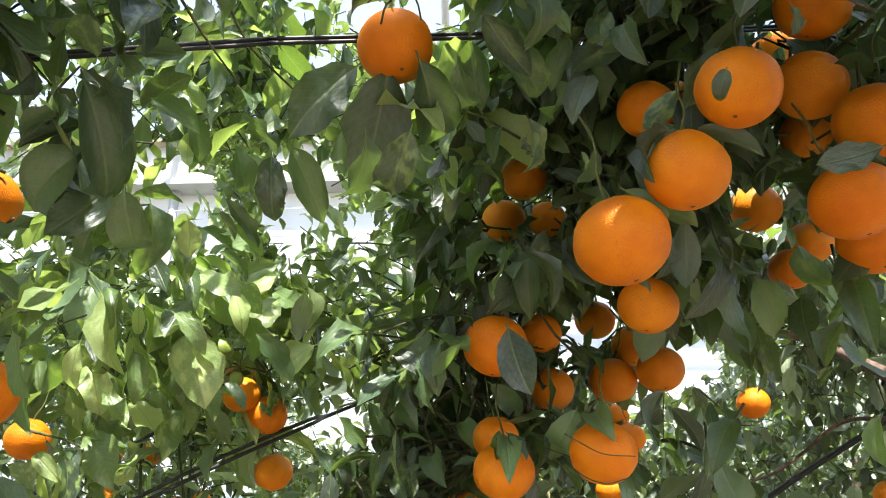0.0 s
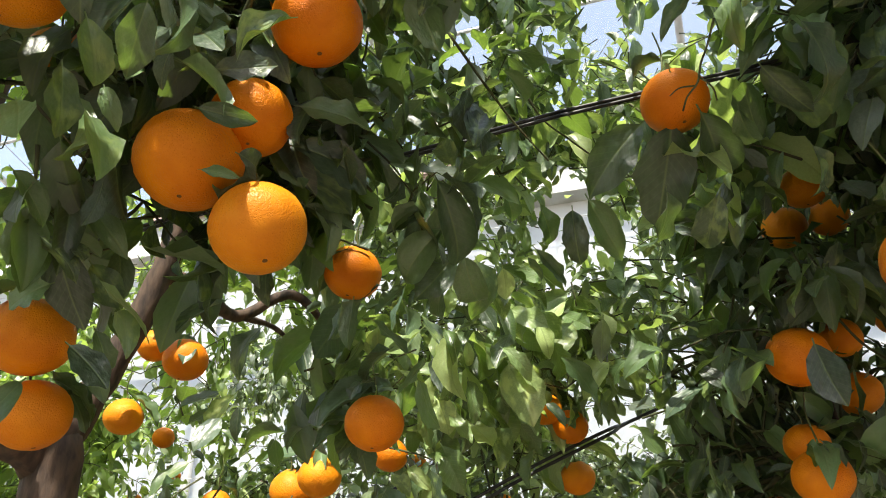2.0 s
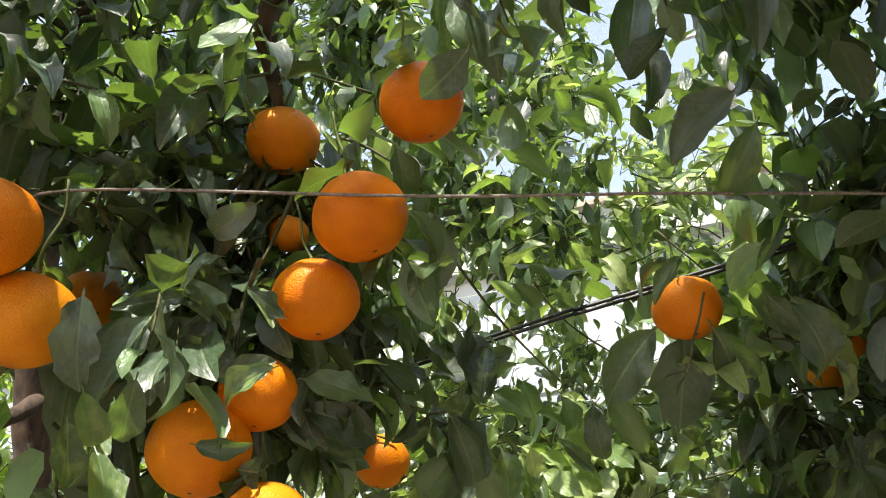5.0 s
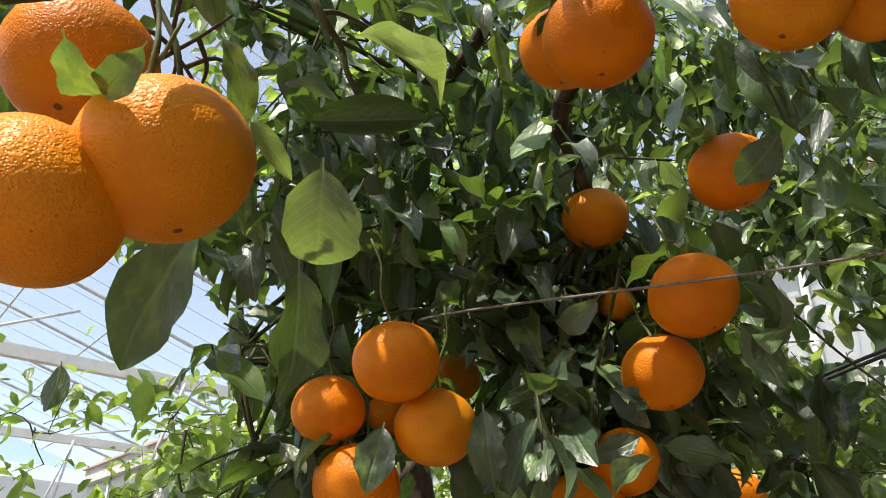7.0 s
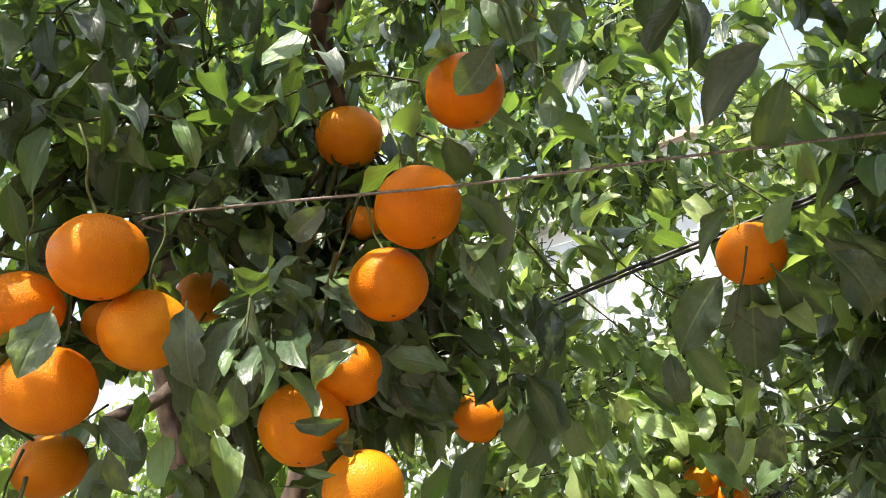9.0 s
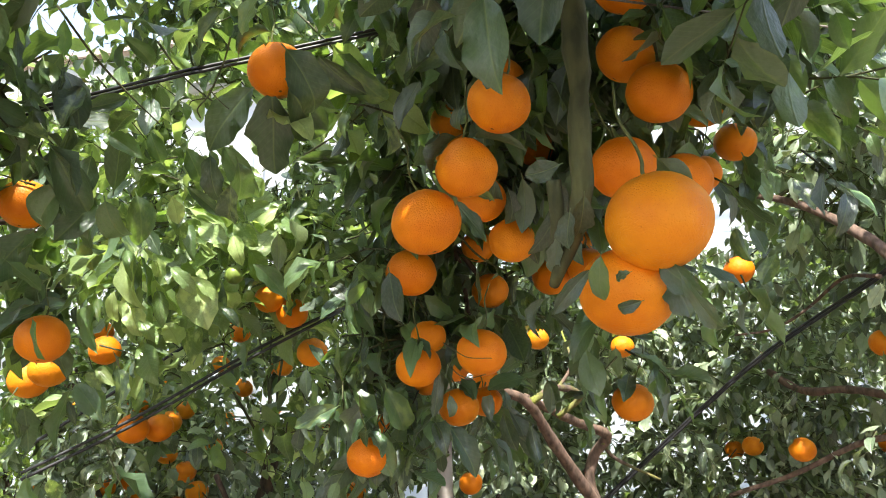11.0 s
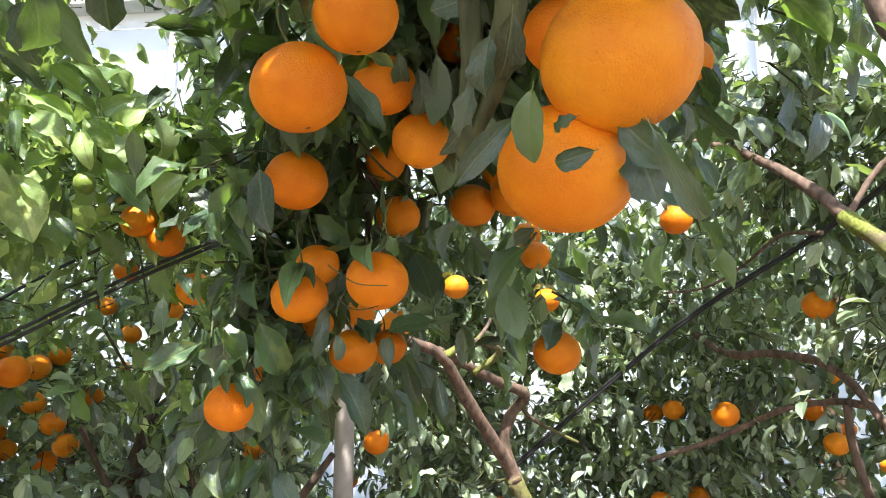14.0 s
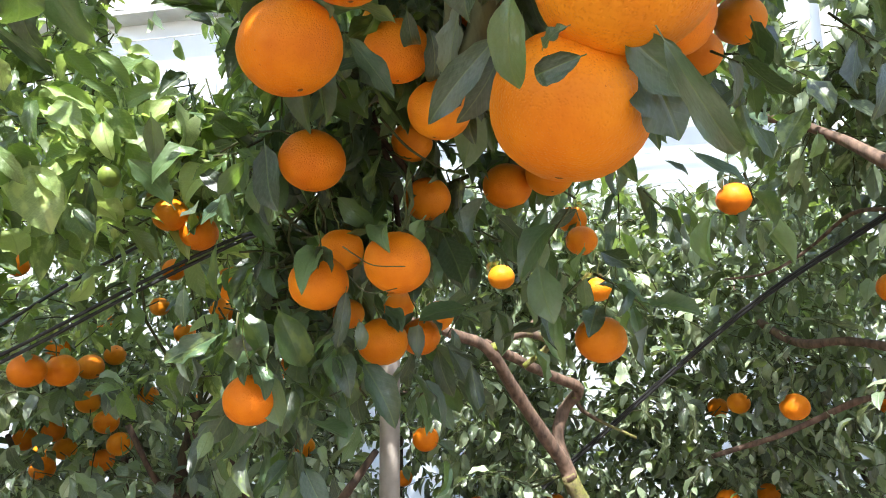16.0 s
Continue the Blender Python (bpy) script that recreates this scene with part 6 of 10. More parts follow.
left.leaf((-0.357, 1.115, 1.997), (-0.329, 1.129, 1.964), (0.78, -1.03, 0.27), 0.88)
left.leaf((-0.444, 1.141, 1.987), (-0.383, 1.200, 1.959), (0.61, -1.18, 0.44), 0.90)
left.leaf((-0.359, 1.089, 1.997), (-0.314, 1.053, 1.934), (0.22, -0.95, 0.80), 0.91)
left.leaf((-0.441, 1.110, 1.799), (-0.418, 1.136, 1.774), (0.40, -1.47, 0.68), 0.80)
left.leaf((-0.462, 1.032, 1.812), (-0.464, 0.998, 1.738), (0.38, -0.77, 0.64), 0.77)
left.leaf((-0.313, 1.157, 2.097), (-0.361, 1.151, 2.116), (0.33, -1.09, 0.30), 0.97)
left.leaf((-0.364, 1.124, 2.068), (-0.324, 1.138, 2.047), (-0.05, -1.15, 0.54), 0.97)
left.leaf((-0.373, 1.146, 2.100), (-0.301, 1.201, 2.073), (0.59, -1.20, 0.40), 0.87)
left.leaf((-0.484, 0.905, 1.692), (-0.444, 0.890, 1.663), (0.42, -1.00, 0.84), 1.08)
near.clump(-0.340, 0.605, 2.020, 0.10, 2, 0.080, 0.72)
near.clump(-0.272, 0.674, 2.091, 0.10, 2, 0.080, 0.72)
near.clump(-0.180, 0.804, 2.209, 0.10, 2, 0.080, 0.72)
near.clump(-0.337, 0.637, 1.947, 0.10, 2, 0.080, 0.72)
near.clump(-0.268, 0.703, 1.989, 0.09, 2, 0.080, 0.72)
near.clump(-0.223, 0.811, 2.102, 0.10, 2, 0.080, 0.72)
near.clump(-0.248, 0.848, 2.036, 0.10, 2, 0.080, 0.72)
near.clump(-0.309, 0.696, 1.881, 0.07, 1, 0.080, 0.72)
near.clump(-0.361, 0.657, 1.840, 0.08, 2, 0.080, 0.72)
near.clump(-0.274, 0.789, 1.928, 0.07, 1, 0.080, 0.72)
near.clump(0.091, 0.777, 2.159, 0.10, 5, 0.080, 0.72)
near.clump(0.158, 0.792, 2.134, 0.12, 8, 0.080, 0.72)
near.clump(0.241, 0.790, 2.162, 0.12, 8, 0.080, 0.72)
near.clump(0.160, 0.868, 2.081, 0.12, 8, 0.080, 0.72)
near.clump(0.091, 0.921, 2.102, 0.10, 5, 0.080, 0.72)
near.clump(0.291, 0.783, 2.153, 0.12, 8, 0.080, 0.72)
near.clump(0.367, 0.751, 2.153, 0.12, 8, 0.080, 0.72)
near.clump(0.458, 0.775, 2.152, 0.13, 8, 0.080, 0.72)
near.clump(0.463, 0.684, 2.084, 0.12, 7, 0.080, 0.72)
near.clump(0.223, 0.928, 2.065, 0.12, 8, 0.080, 0.72)
near.clump(0.360, 0.993, 1.984, 0.12, 8, 0.080, 0.72)
near.clump(0.444, 0.964, 2.087, 0.13, 8, 0.080, 0.72)
near.clump(0.495, 0.966, 2.042, 0.12, 6, 0.080, 0.72)
near.clump(0.506, 0.909, 1.893, 0.11, 5, 0.080, 0.72)
near.clump(0.517, 0.908, 2.117, 0.13, 7, 0.080, 0.72)
near.clump(0.313, 0.877, 2.106, 0.12, 7, 0.080, 0.72)
near.clump(-0.079, 1.077, 2.060, 0.12, 3, 0.080, 0.72)
near.clump(-0.155, 1.136, 1.975, 0.11, 2, 0.080, 0.72)
near.clump(-0.034, 1.059, 1.941, 0.13, 14, 0.080, 0.72)
near.clump(0.041, 1.003, 2.001, 0.13, 14, 0.080, 0.72)
near.clump(-0.115, 1.129, 1.864, 0.12, 5, 0.080, 0.72)
near.clump(-0.020, 1.091, 1.850, 0.12, 14, 0.080, 0.72)
near.clump(-0.175, 1.155, 1.804, 0.11, 7, 0.080, 0.72)
near.clump(-0.088, 1.139, 1.750, 0.13, 9, 0.080, 0.72)
near.clump(0.009, 1.118, 1.745, 0.13, 8, 0.080, 0.72)
near.clump(-0.146, 1.160, 1.692, 0.12, 7, 0.080, 0.72)
near.clump(0.110, 1.022, 1.955, 0.12, 13, 0.080, 0.72)
near.clump(0.116, 1.153, 1.814, 0.13, 8, 0.080, 0.72)
near.clump(0.176, 1.131, 1.874, 0.12, 7, 0.080, 0.72)
near.clump(0.292, 1.143, 1.744, 0.11, 5, 0.080, 0.72)
near.clump(0.130, 1.126, 1.684, 0.12, 7, 0.080, 0.72)
near.clump(0.204, 1.054, 1.932, 0.12, 7, 0.080, 0.72)
near.clump(-0.046, 1.124, 1.686, 0.13, 8, 0.080, 0.72)
near.clump(-0.414, 0.759, 1.785, 0.07, 2, 0.080, 0.72)
near.clump(-0.425, 0.829, 1.734, 0.07, 2, 0.080, 0.72)
near.clump(-0.548, 0.214, 1.947, 0.12, 8, 0.080, 0.72)
near.clump(-0.497, 0.296, 1.954, 0.11, 7, 0.080, 0.72)
near.clump(-0.485, 0.322, 2.034, 0.13, 8, 0.080, 0.72)
near.clump(-0.596, 0.275, 1.878, 0.11, 6, 0.080, 0.72)
near.clump(-0.532, 0.326, 1.870, 0.09, 5, 0.080, 0.72)
near.clump(-0.557, 0.400, 1.847, 0.08, 4, 0.080, 0.72)
near.clump(-0.484, 0.377, 2.023, 0.12, 8, 0.080, 0.72)
near.clump(-0.412, 0.486, 2.120, 0.11, 6, 0.080, 0.72)
near.clump(-0.413, 0.540, 1.967, 0.10, 6, 0.080, 0.72)
near.clump(-0.367, 0.588, 2.003, 0.11, 3, 0.080, 0.72)
near.clump(-0.335, 0.675, 1.976, 0.11, 2, 0.080, 0.72)
near.clump(-0.311, 0.799, 1.942, 0.11, 2, 0.080, 0.72)
near.clump(-0.361, 0.532, 2.078, 0.10, 2, 0.080, 0.72)
near.clump(-0.319, 0.593, 2.104, 0.09, 2, 0.080, 0.72)
near.clump(-0.301, 0.686, 2.046, 0.10, 2, 0.080, 0.72)
near.clump(-0.223, 0.693, 2.165, 0.10, 2, 0.080, 0.72)
near.clump(-0.317, 0.616, 2.208, 0.10, 2, 0.080, 0.72)
near.clump(-0.131, 0.708, 2.178, 0.10, 2, 0.080, 0.72)
near.clump(-0.092, 0.787, 2.250, 0.10, 2, 0.080, 0.72)
near.clump(-0.527, 0.798, 1.799, 0.10, 5, 0.080, 0.72)
near.clump(-0.618, 0.806, 1.768, 0.09, 4, 0.080, 0.72)
near.clump(-0.450, 0.818, 1.878, 0.10, 2, 0.080, 0.72)
near.clump(-0.379, 0.781, 1.914, 0.10, 2, 0.080, 0.72)
near.clump(-0.807, 0.986, 1.737, 0.10, 3, 0.080, 0.72)
near.clump(-0.988, 1.033, 1.709, 0.10, 2, 0.080, 0.72)
near.clump(-0.515, 0.678, 1.957, 0.10, 2, 0.080, 0.72)
near.clump(-0.464, 0.398, 2.075, 0.13, 8, 0.080, 0.72)
near.clump(-0.616, 0.300, 1.974, 0.12, 7, 0.080, 0.72)
near.clump(-0.584, 0.124, 2.274, 0.13, 5, 0.078, 0.72)
near.clump(-0.574, 0.208, 2.217, 0.13, 6, 0.078, 0.72)
near.clump(-0.537, 0.269, 2.309, 0.14, 5, 0.078, 0.72)
near.clump(-0.550, 0.330, 2.223, 0.14, 6, 0.078, 0.72)
near.clump(-0.574, 0.180, 2.130, 0.12, 5, 0.078, 0.72)
near.clump(-0.558, 0.386, 2.124, 0.14, 9, 0.078, 0.72)
near.clump(-0.470, 0.376, 2.166, 0.13, 5, 0.078, 0.72)
near.clump(-0.634, 0.051, 2.135, 0.11, 4, 0.078, 0.72)
near.clump(-0.630, 0.035, 2.013, 0.10, 6, 0.078, 0.72)
near.clump(-0.605, 0.069, 1.928, 0.11, 7, 0.078, 0.72)
near.clump(-0.710, 0.099, 2.474, 0.13, 4, 0.078, 0.72)
near.clump(-0.667, 0.222, 2.613, 0.15, 5, 0.078, 0.72)
near.clump(-0.516, 0.301, 2.476, 0.14, 5, 0.078, 0.72)
near.clump(-0.693, 0.354, 2.733, 0.16, 4, 0.078, 0.72)
near.clump(-0.295, 0.386, 2.344, 0.13, 3, 0.078, 0.72)
near.clump(-0.225, 0.406, 2.369, 0.13, 3, 0.078, 0.72)
near.clump(-0.162, 0.484, 2.311, 0.13, 3, 0.078, 0.72)
near.clump(-0.175, 0.570, 2.270, 0.12, 2, 0.078, 0.72)
near.clump(-0.095, 0.490, 2.336, 0.12, 3, 0.078, 0.72)
near.clump(-0.309, 0.370, 2.262, 0.11, 7, 0.078, 0.72)
near.clump(-0.270, 0.517, 2.176, 0.12, 3, 0.078, 0.72)
near.clump(-0.272, 0.609, 2.106, 0.13, 3, 0.078, 0.72)
near.clump(-0.249, 0.688, 2.074, 0.12, 3, 0.078, 0.72)
near.clump(-0.307, 0.679, 2.013, 0.12, 3, 0.078, 0.72)
near.clump(-0.394, 0.637, 1.992, 0.12, 3, 0.078, 0.72)
near.clump(-0.513, 0.371, 1.992, 0.12, 8, 0.078, 0.72)
near.clump(-0.539, 0.366, 1.914, 0.12, 8, 0.078, 0.72)
near.clump(-0.393, 0.529, 1.936, 0.10, 5, 0.078, 0.72)
near.clump(-0.437, 0.382, 2.306, 0.13, 5, 0.078, 0.72)
near.clump(-0.406, 0.423, 2.182, 0.12, 8, 0.078, 0.72)
near.clump(-0.689, 0.135, 2.397, 0.12, 4, 0.078, 0.72)
near.clump(-0.221, 0.480, 2.279, 0.12, 3, 0.078, 0.72)
near.clump(-0.419, 0.331, 2.458, 0.14, 2, 0.078, 0.72)
near.clump(-0.486, 0.416, 2.059, 0.12, 7, 0.078, 0.72)
near.clump(-0.623, 0.302, 2.130, 0.12, 7, 0.078, 0.72)
near.clump(-0.038, 0.946, 2.034, 0.10, 5, 0.077, 0.72)
near.clump(-0.102, 1.048, 2.011, 0.09, 2, 0.077, 0.72)
near.clump(-0.091, 1.036, 1.910, 0.10, 2, 0.077, 0.72)
near.clump(-0.076, 1.070, 1.826, 0.11, 7, 0.077, 0.72)
near.clump(-0.150, 1.095, 1.810, 0.10, 6, 0.077, 0.72)
near.clump(-0.026, 1.080, 1.784, 0.11, 7, 0.077, 0.72)
near.clump(-0.014, 1.104, 1.672, 0.10, 6, 0.077, 0.72)
near.clump(-0.087, 1.094, 1.665, 0.09, 4, 0.077, 0.72)
near.clump(0.032, 1.126, 1.577, 0.08, 4, 0.077, 0.72)
near.clump(0.097, 1.167, 1.569, 0.08, 4, 0.077, 0.72)
near.clump(0.184, 1.369, 1.795, 0.10, 5, 0.077, 0.72)
near.clump(0.259, 1.424, 1.824, 0.10, 5, 0.077, 0.72)
near.clump(0.185, 1.099, 1.992, 0.12, 7, 0.077, 0.72)
near.clump(0.116, 0.929, 2.026, 0.13, 7, 0.077, 0.72)
near.clump(0.215, 0.949, 2.035, 0.13, 8, 0.077, 0.72)
near.clump(0.303, 0.997, 2.011, 0.12, 7, 0.077, 0.72)
near.clump(0.332, 1.122, 1.981, 0.12, 6, 0.077, 0.72)
near.clump(0.063, 1.136, 1.961, 0.12, 7, 0.077, 0.72)
near.clump(0.227, 1.283, 1.953, 0.12, 7, 0.077, 0.72)
near.clump(0.314, 1.402, 1.932, 0.12, 7, 0.077, 0.72)
near.clump(0.032, 1.217, 1.848, 0.12, 6, 0.077, 0.72)
near.clump(0.124, 1.413, 1.773, 0.10, 5, 0.077, 0.72)
near.clump(0.416, 0.973, 1.800, 0.05, 1, 0.077, 0.72)
left.clump(-0.429, 1.071, 1.905, 0.11, 5, 0.109, 0.28)
left.clump(-0.455, 1.079, 1.841, 0.11, 5, 0.109, 0.28)
left.clump(-0.410, 1.225, 1.978, 0.11, 2, 0.109, 0.28)
left.clump(-0.375, 1.224, 1.851, 0.11, 4, 0.109, 0.28)
left.clump(-0.447, 1.048, 1.747, 0.10, 4, 0.109, 0.28)
left.clump(-0.485, 1.353, 1.817, 0.12, 4, 0.109, 0.28)
left.clump(-0.233, 0.776, 1.981, 0.12, 4, 0.109, 0.28)
left.clump(-0.321, 0.870, 1.929, 0.12, 7, 0.109, 0.28)
left.clump(-0.359, 1.000, 2.029, 0.13, 4, 0.109, 0.28)
left.clump(-0.366, 1.101, 1.940, 0.12, 7, 0.109, 0.28)
left.clump(-0.381, 0.981, 1.868, 0.12, 7, 0.109, 0.28)
left.clump(-0.368, 1.232, 1.921, 0.12, 6, 0.109, 0.28)
left.clump(-0.349, 1.342, 1.995, 0.11, 4, 0.109, 0.28)
left.clump(-0.429, 1.385, 2.079, 0.10, 3, 0.109, 0.28)
left.clump(-0.451, 1.138, 1.813, 0.12, 6, 0.109, 0.28)
left.clump(-0.529, 1.149, 1.770, 0.12, 6, 0.109, 0.28)
left.clump(-0.461, 1.315, 1.839, 0.12, 5, 0.109, 0.28)
left.clump(-0.469, 1.226, 2.084, 0.12, 4, 0.109, 0.28)
left.clump(-0.481, 1.122, 1.993, 0.13, 4, 0.109, 0.28)
near.clump(-0.264, 0.785, 2.342, 0.10, 2, 0.080, 0.72)
near.clump(-0.239, 0.932, 2.321, 0.11, 2, 0.080, 0.72)
near.clump(-0.156, 0.994, 2.254, 0.10, 1, 0.080, 0.72)
near.clump(-0.245, 0.931, 2.198, 0.10, 2, 0.080, 0.72)
near.clump(-0.270, 0.760, 2.159, 0.10, 2, 0.080, 0.72)
near.clump(-0.174, 1.043, 2.377, 0.10, 1, 0.080, 0.72)
near.clump(-0.339, 0.739, 2.351, 0.10, 2, 0.080, 0.72)
near.clump(-0.083, 0.991, 2.300, 0.09, 1, 0.080, 0.72)
near.clump(-0.385, 0.858, 2.057, 0.10, 2, 0.080, 0.72)
near.clump(-0.292, 0.966, 2.043, 0.10, 2, 0.080, 0.72)
near.clump(-0.350, 0.960, 1.958, 0.10, 2, 0.080, 0.72)
near.clump(-0.411, 0.806, 1.980, 0.10, 2, 0.080, 0.72)
near.clump(-0.302, 1.048, 1.890, 0.10, 2, 0.080, 0.72)
near.clump(-0.467, 0.968, 1.881, 0.10, 2, 0.080, 0.72)
near.clump(-0.018, 1.113, 2.306, 0.10, 4, 0.080, 0.72)
near.clump(-0.109, 1.133, 2.646, 0.12, 1, 0.080, 0.72)
near.clump(-0.240, 0.892, 2.569, 0.12, 2, 0.080, 0.72)
near.clump(-0.314, 0.742, 2.541, 0.12, 2, 0.080, 0.72)
near.clump(0.266, 0.971, 2.256, 0.14, 13, 0.078, 0.72)
near.clump(0.394, 0.974, 2.283, 0.14, 13, 0.078, 0.72)
near.clump(0.511, 1.033, 2.228, 0.14, 13, 0.078, 0.72)
near.clump(0.570, 0.942, 2.215, 0.14, 13, 0.078, 0.72)
near.clump(0.342, 1.087, 2.148, 0.13, 11, 0.078, 0.72)
near.clump(0.476, 1.158, 2.153, 0.13, 10, 0.078, 0.72)
near.clump(0.582, 1.088, 2.189, 0.14, 12, 0.078, 0.72)
near.clump(0.603, 1.027, 2.054, 0.12, 10, 0.078, 0.72)
near.clump(0.233, 0.973, 2.178, 0.12, 11, 0.078, 0.72)
near.clump(0.501, 1.014, 2.344, 0.15, 13, 0.078, 0.72)
near.clump(0.409, 1.187, 2.027, 0.10, 7, 0.078, 0.72)
near.clump(0.306, 1.148, 2.052, 0.11, 8, 0.078, 0.72)
near.clump(0.184, 0.925, 2.328, 0.13, 10, 0.078, 0.72)
near.clump(0.633, 0.954, 2.326, 0.14, 11, 0.078, 0.72)
left.clump(-0.301, 1.230, 2.250, 0.12, 2, 0.097, 0.28)
left.clump(-0.393, 1.157, 2.224, 0.11, 2, 0.097, 0.28)
left.clump(-0.233, 1.284, 2.173, 0.12, 2, 0.097, 0.28)
left.clump(-0.369, 1.361, 2.180, 0.12, 5, 0.097, 0.28)
left.clump(-0.381, 1.070, 2.276, 0.11, 2, 0.097, 0.28)
left.clump(-0.193, 1.350, 2.283, 0.12, 3, 0.097, 0.28)
left.clump(-0.444, 1.156, 2.067, 0.12, 3, 0.097, 0.28)
left.clump(-0.317, 1.314, 2.055, 0.13, 6, 0.097, 0.28)
left.clump(-0.417, 1.197, 1.987, 0.12, 4, 0.097, 0.28)
left.clump(-0.237, 1.410, 2.197, 0.12, 4, 0.097, 0.28)
left.clump(-0.367, 1.385, 2.177, 0.12, 4, 0.097, 0.28)
left.clump(-0.305, 1.519, 2.171, 0.13, 6, 0.097, 0.28)
left.clump(-0.120, 1.374, 2.303, 0.11, 4, 0.097, 0.28)
left.clump(-0.376, 1.259, 2.187, 0.10, 2, 0.097, 0.28)
left.clump(-0.175, 1.398, 2.128, 0.12, 4, 0.097, 0.28)
left.clump(-0.507, 1.258, 2.078, 0.12, 2, 0.097, 0.28)
left.clump(-0.451, 1.378, 2.128, 0.13, 5, 0.097, 0.28)
left.clump(-0.451, 0.987, 2.369, 0.12, 2, 0.097, 0.28)
left.clump(-0.544, 0.970, 2.295, 0.12, 2, 0.097, 0.28)
left.clump(-0.449, 1.134, 2.325, 0.12, 2, 0.097, 0.28)
left.clump(-0.387, 1.321, 2.485, 0.12, 3, 0.097, 0.28)
left.clump(-0.401, 1.273, 2.325, 0.12, 2, 0.097, 0.28)
left.clump(-0.231, 1.277, 2.447, 0.12, 3, 0.097, 0.28)
left.clump(-0.529, 1.034, 2.168, 0.12, 2, 0.097, 0.28)
left.clump(-0.270, 1.157, 2.163, 0.12, 2, 0.097, 0.28)
left.clump(-0.518, 1.221, 2.560, 0.12, 2, 0.097, 0.28)
left.clump(-0.569, 1.004, 2.442, 0.12, 2, 0.097, 0.28)
near.clump(0.431, 1.186, 2.500, 0.15, 14, 0.078, 0.72)
near.clump(0.591, 1.231, 2.448, 0.15, 14, 0.078, 0.72)
near.clump(0.695, 1.121, 2.427, 0.15, 14, 0.078, 0.72)
near.clump(0.706, 1.368, 2.252, 0.14, 11, 0.078, 0.72)
near.clump(0.572, 1.453, 2.201, 0.13, 9, 0.078, 0.72)
near.clump(0.742, 1.185, 2.305, 0.14, 13, 0.078, 0.72)
near.clump(0.352, 1.276, 2.416, 0.14, 13, 0.078, 0.72)
near.clump(-0.450, 0.525, 2.501, 0.13, 3, 0.080, 0.72)
near.clump(-0.607, 0.429, 2.514, 0.13, 2, 0.080, 0.72)
near.clump(-0.697, 0.247, 2.449, 0.13, 5, 0.080, 0.72)
near.clump(-0.397, 0.761, 2.546, 0.13, 3, 0.080, 0.72)
near.clump(-0.292, 0.997, 2.578, 0.13, 2, 0.080, 0.72)
near.clump(-0.142, 1.091, 2.692, 0.13, 2, 0.080, 0.72)
near.clump(-0.704, 0.154, 2.313, 0.12, 4, 0.080, 0.72)
near.clump(-0.689, 0.343, 2.398, 0.12, 5, 0.080, 0.72)
near.clump(-0.338, 0.881, 2.693, 0.14, 3, 0.080, 0.72)
near.clump(0.059, 1.247, 2.696, 0.13, 4, 0.080, 0.72)
near.clump(-0.294, -0.170, 2.168, 0.07, 4, 0.071, 0.72)
near.clump(-0.313, -0.260, 2.148, 0.09, 5, 0.071, 0.72)
near.clump(-0.347, -0.095, 2.214, 0.08, 5, 0.071, 0.72)
near.clump(-0.270, -0.231, 2.170, 0.10, 7, 0.071, 0.72)
near.clump(-0.156, 0.577, 2.440, 0.13, 3, 0.071, 0.72)
near.clump(-0.222, 0.735, 2.362, 0.12, 3, 0.071, 0.72)
near.clump(-0.274, 0.566, 2.547, 0.13, 3, 0.071, 0.72)
near.clump(-0.373, 0.575, 2.631, 0.13, 3, 0.071, 0.72)
near.clump(-0.358, 0.492, 2.488, 0.13, 6, 0.078, 0.72)
near.clump(-0.300, 0.590, 2.420, 0.13, 6, 0.078, 0.72)
near.clump(-0.208, 0.670, 2.465, 0.13, 6, 0.078, 0.72)
near.clump(-0.202, 0.718, 2.401, 0.13, 5, 0.078, 0.72)
near.clump(-0.225, 0.620, 2.516, 0.13, 5, 0.078, 0.72)
near.clump(-0.299, 0.558, 2.541, 0.13, 5, 0.078, 0.72)
near.clump(-0.446, 0.458, 2.449, 0.13, 5, 0.078, 0.72)
near.clump(-0.254, 0.803, 2.326, 0.12, 4, 0.078, 0.72)
near.clump(-0.422, 0.524, 2.644, 0.14, 4, 0.078, 0.72)
near.clump(-0.383, 0.561, 2.389, 0.12, 4, 0.078, 0.72)
near.clump(-0.522, 0.427, 2.648, 0.14, 3, 0.078, 0.72)
near.clump(-0.614, 0.366, 2.688, 0.14, 5, 0.078, 0.72)
right.clump(0.894, 2.123, 2.542, 0.15, 11, 0.084, 0.55)
right.clump(1.000, 1.998, 2.499, 0.16, 13, 0.084, 0.55)
right.clump(1.111, 1.999, 2.412, 0.16, 13, 0.084, 0.55)
right.clump(1.099, 2.149, 2.337, 0.16, 14, 0.084, 0.55)
right.clump(0.991, 2.255, 2.440, 0.15, 12, 0.084, 0.55)
right.clump(0.910, 2.390, 2.430, 0.15, 10, 0.084, 0.55)
right.clump(1.140, 2.057, 2.236, 0.15, 13, 0.084, 0.55)
right.clump(1.049, 2.296, 2.279, 0.15, 13, 0.084, 0.55)
right.clump(0.963, 2.533, 2.290, 0.15, 11, 0.084, 0.55)
right.clump(1.151, 2.202, 2.112, 0.15, 13, 0.084, 0.55)
right.clump(0.881, 2.764, 2.283, 0.15, 9, 0.084, 0.55)
right.clump(1.119, 2.519, 2.184, 0.16, 11, 0.084, 0.55)
right.clump(0.763, 2.823, 2.115, 0.16, 9, 0.084, 0.55)
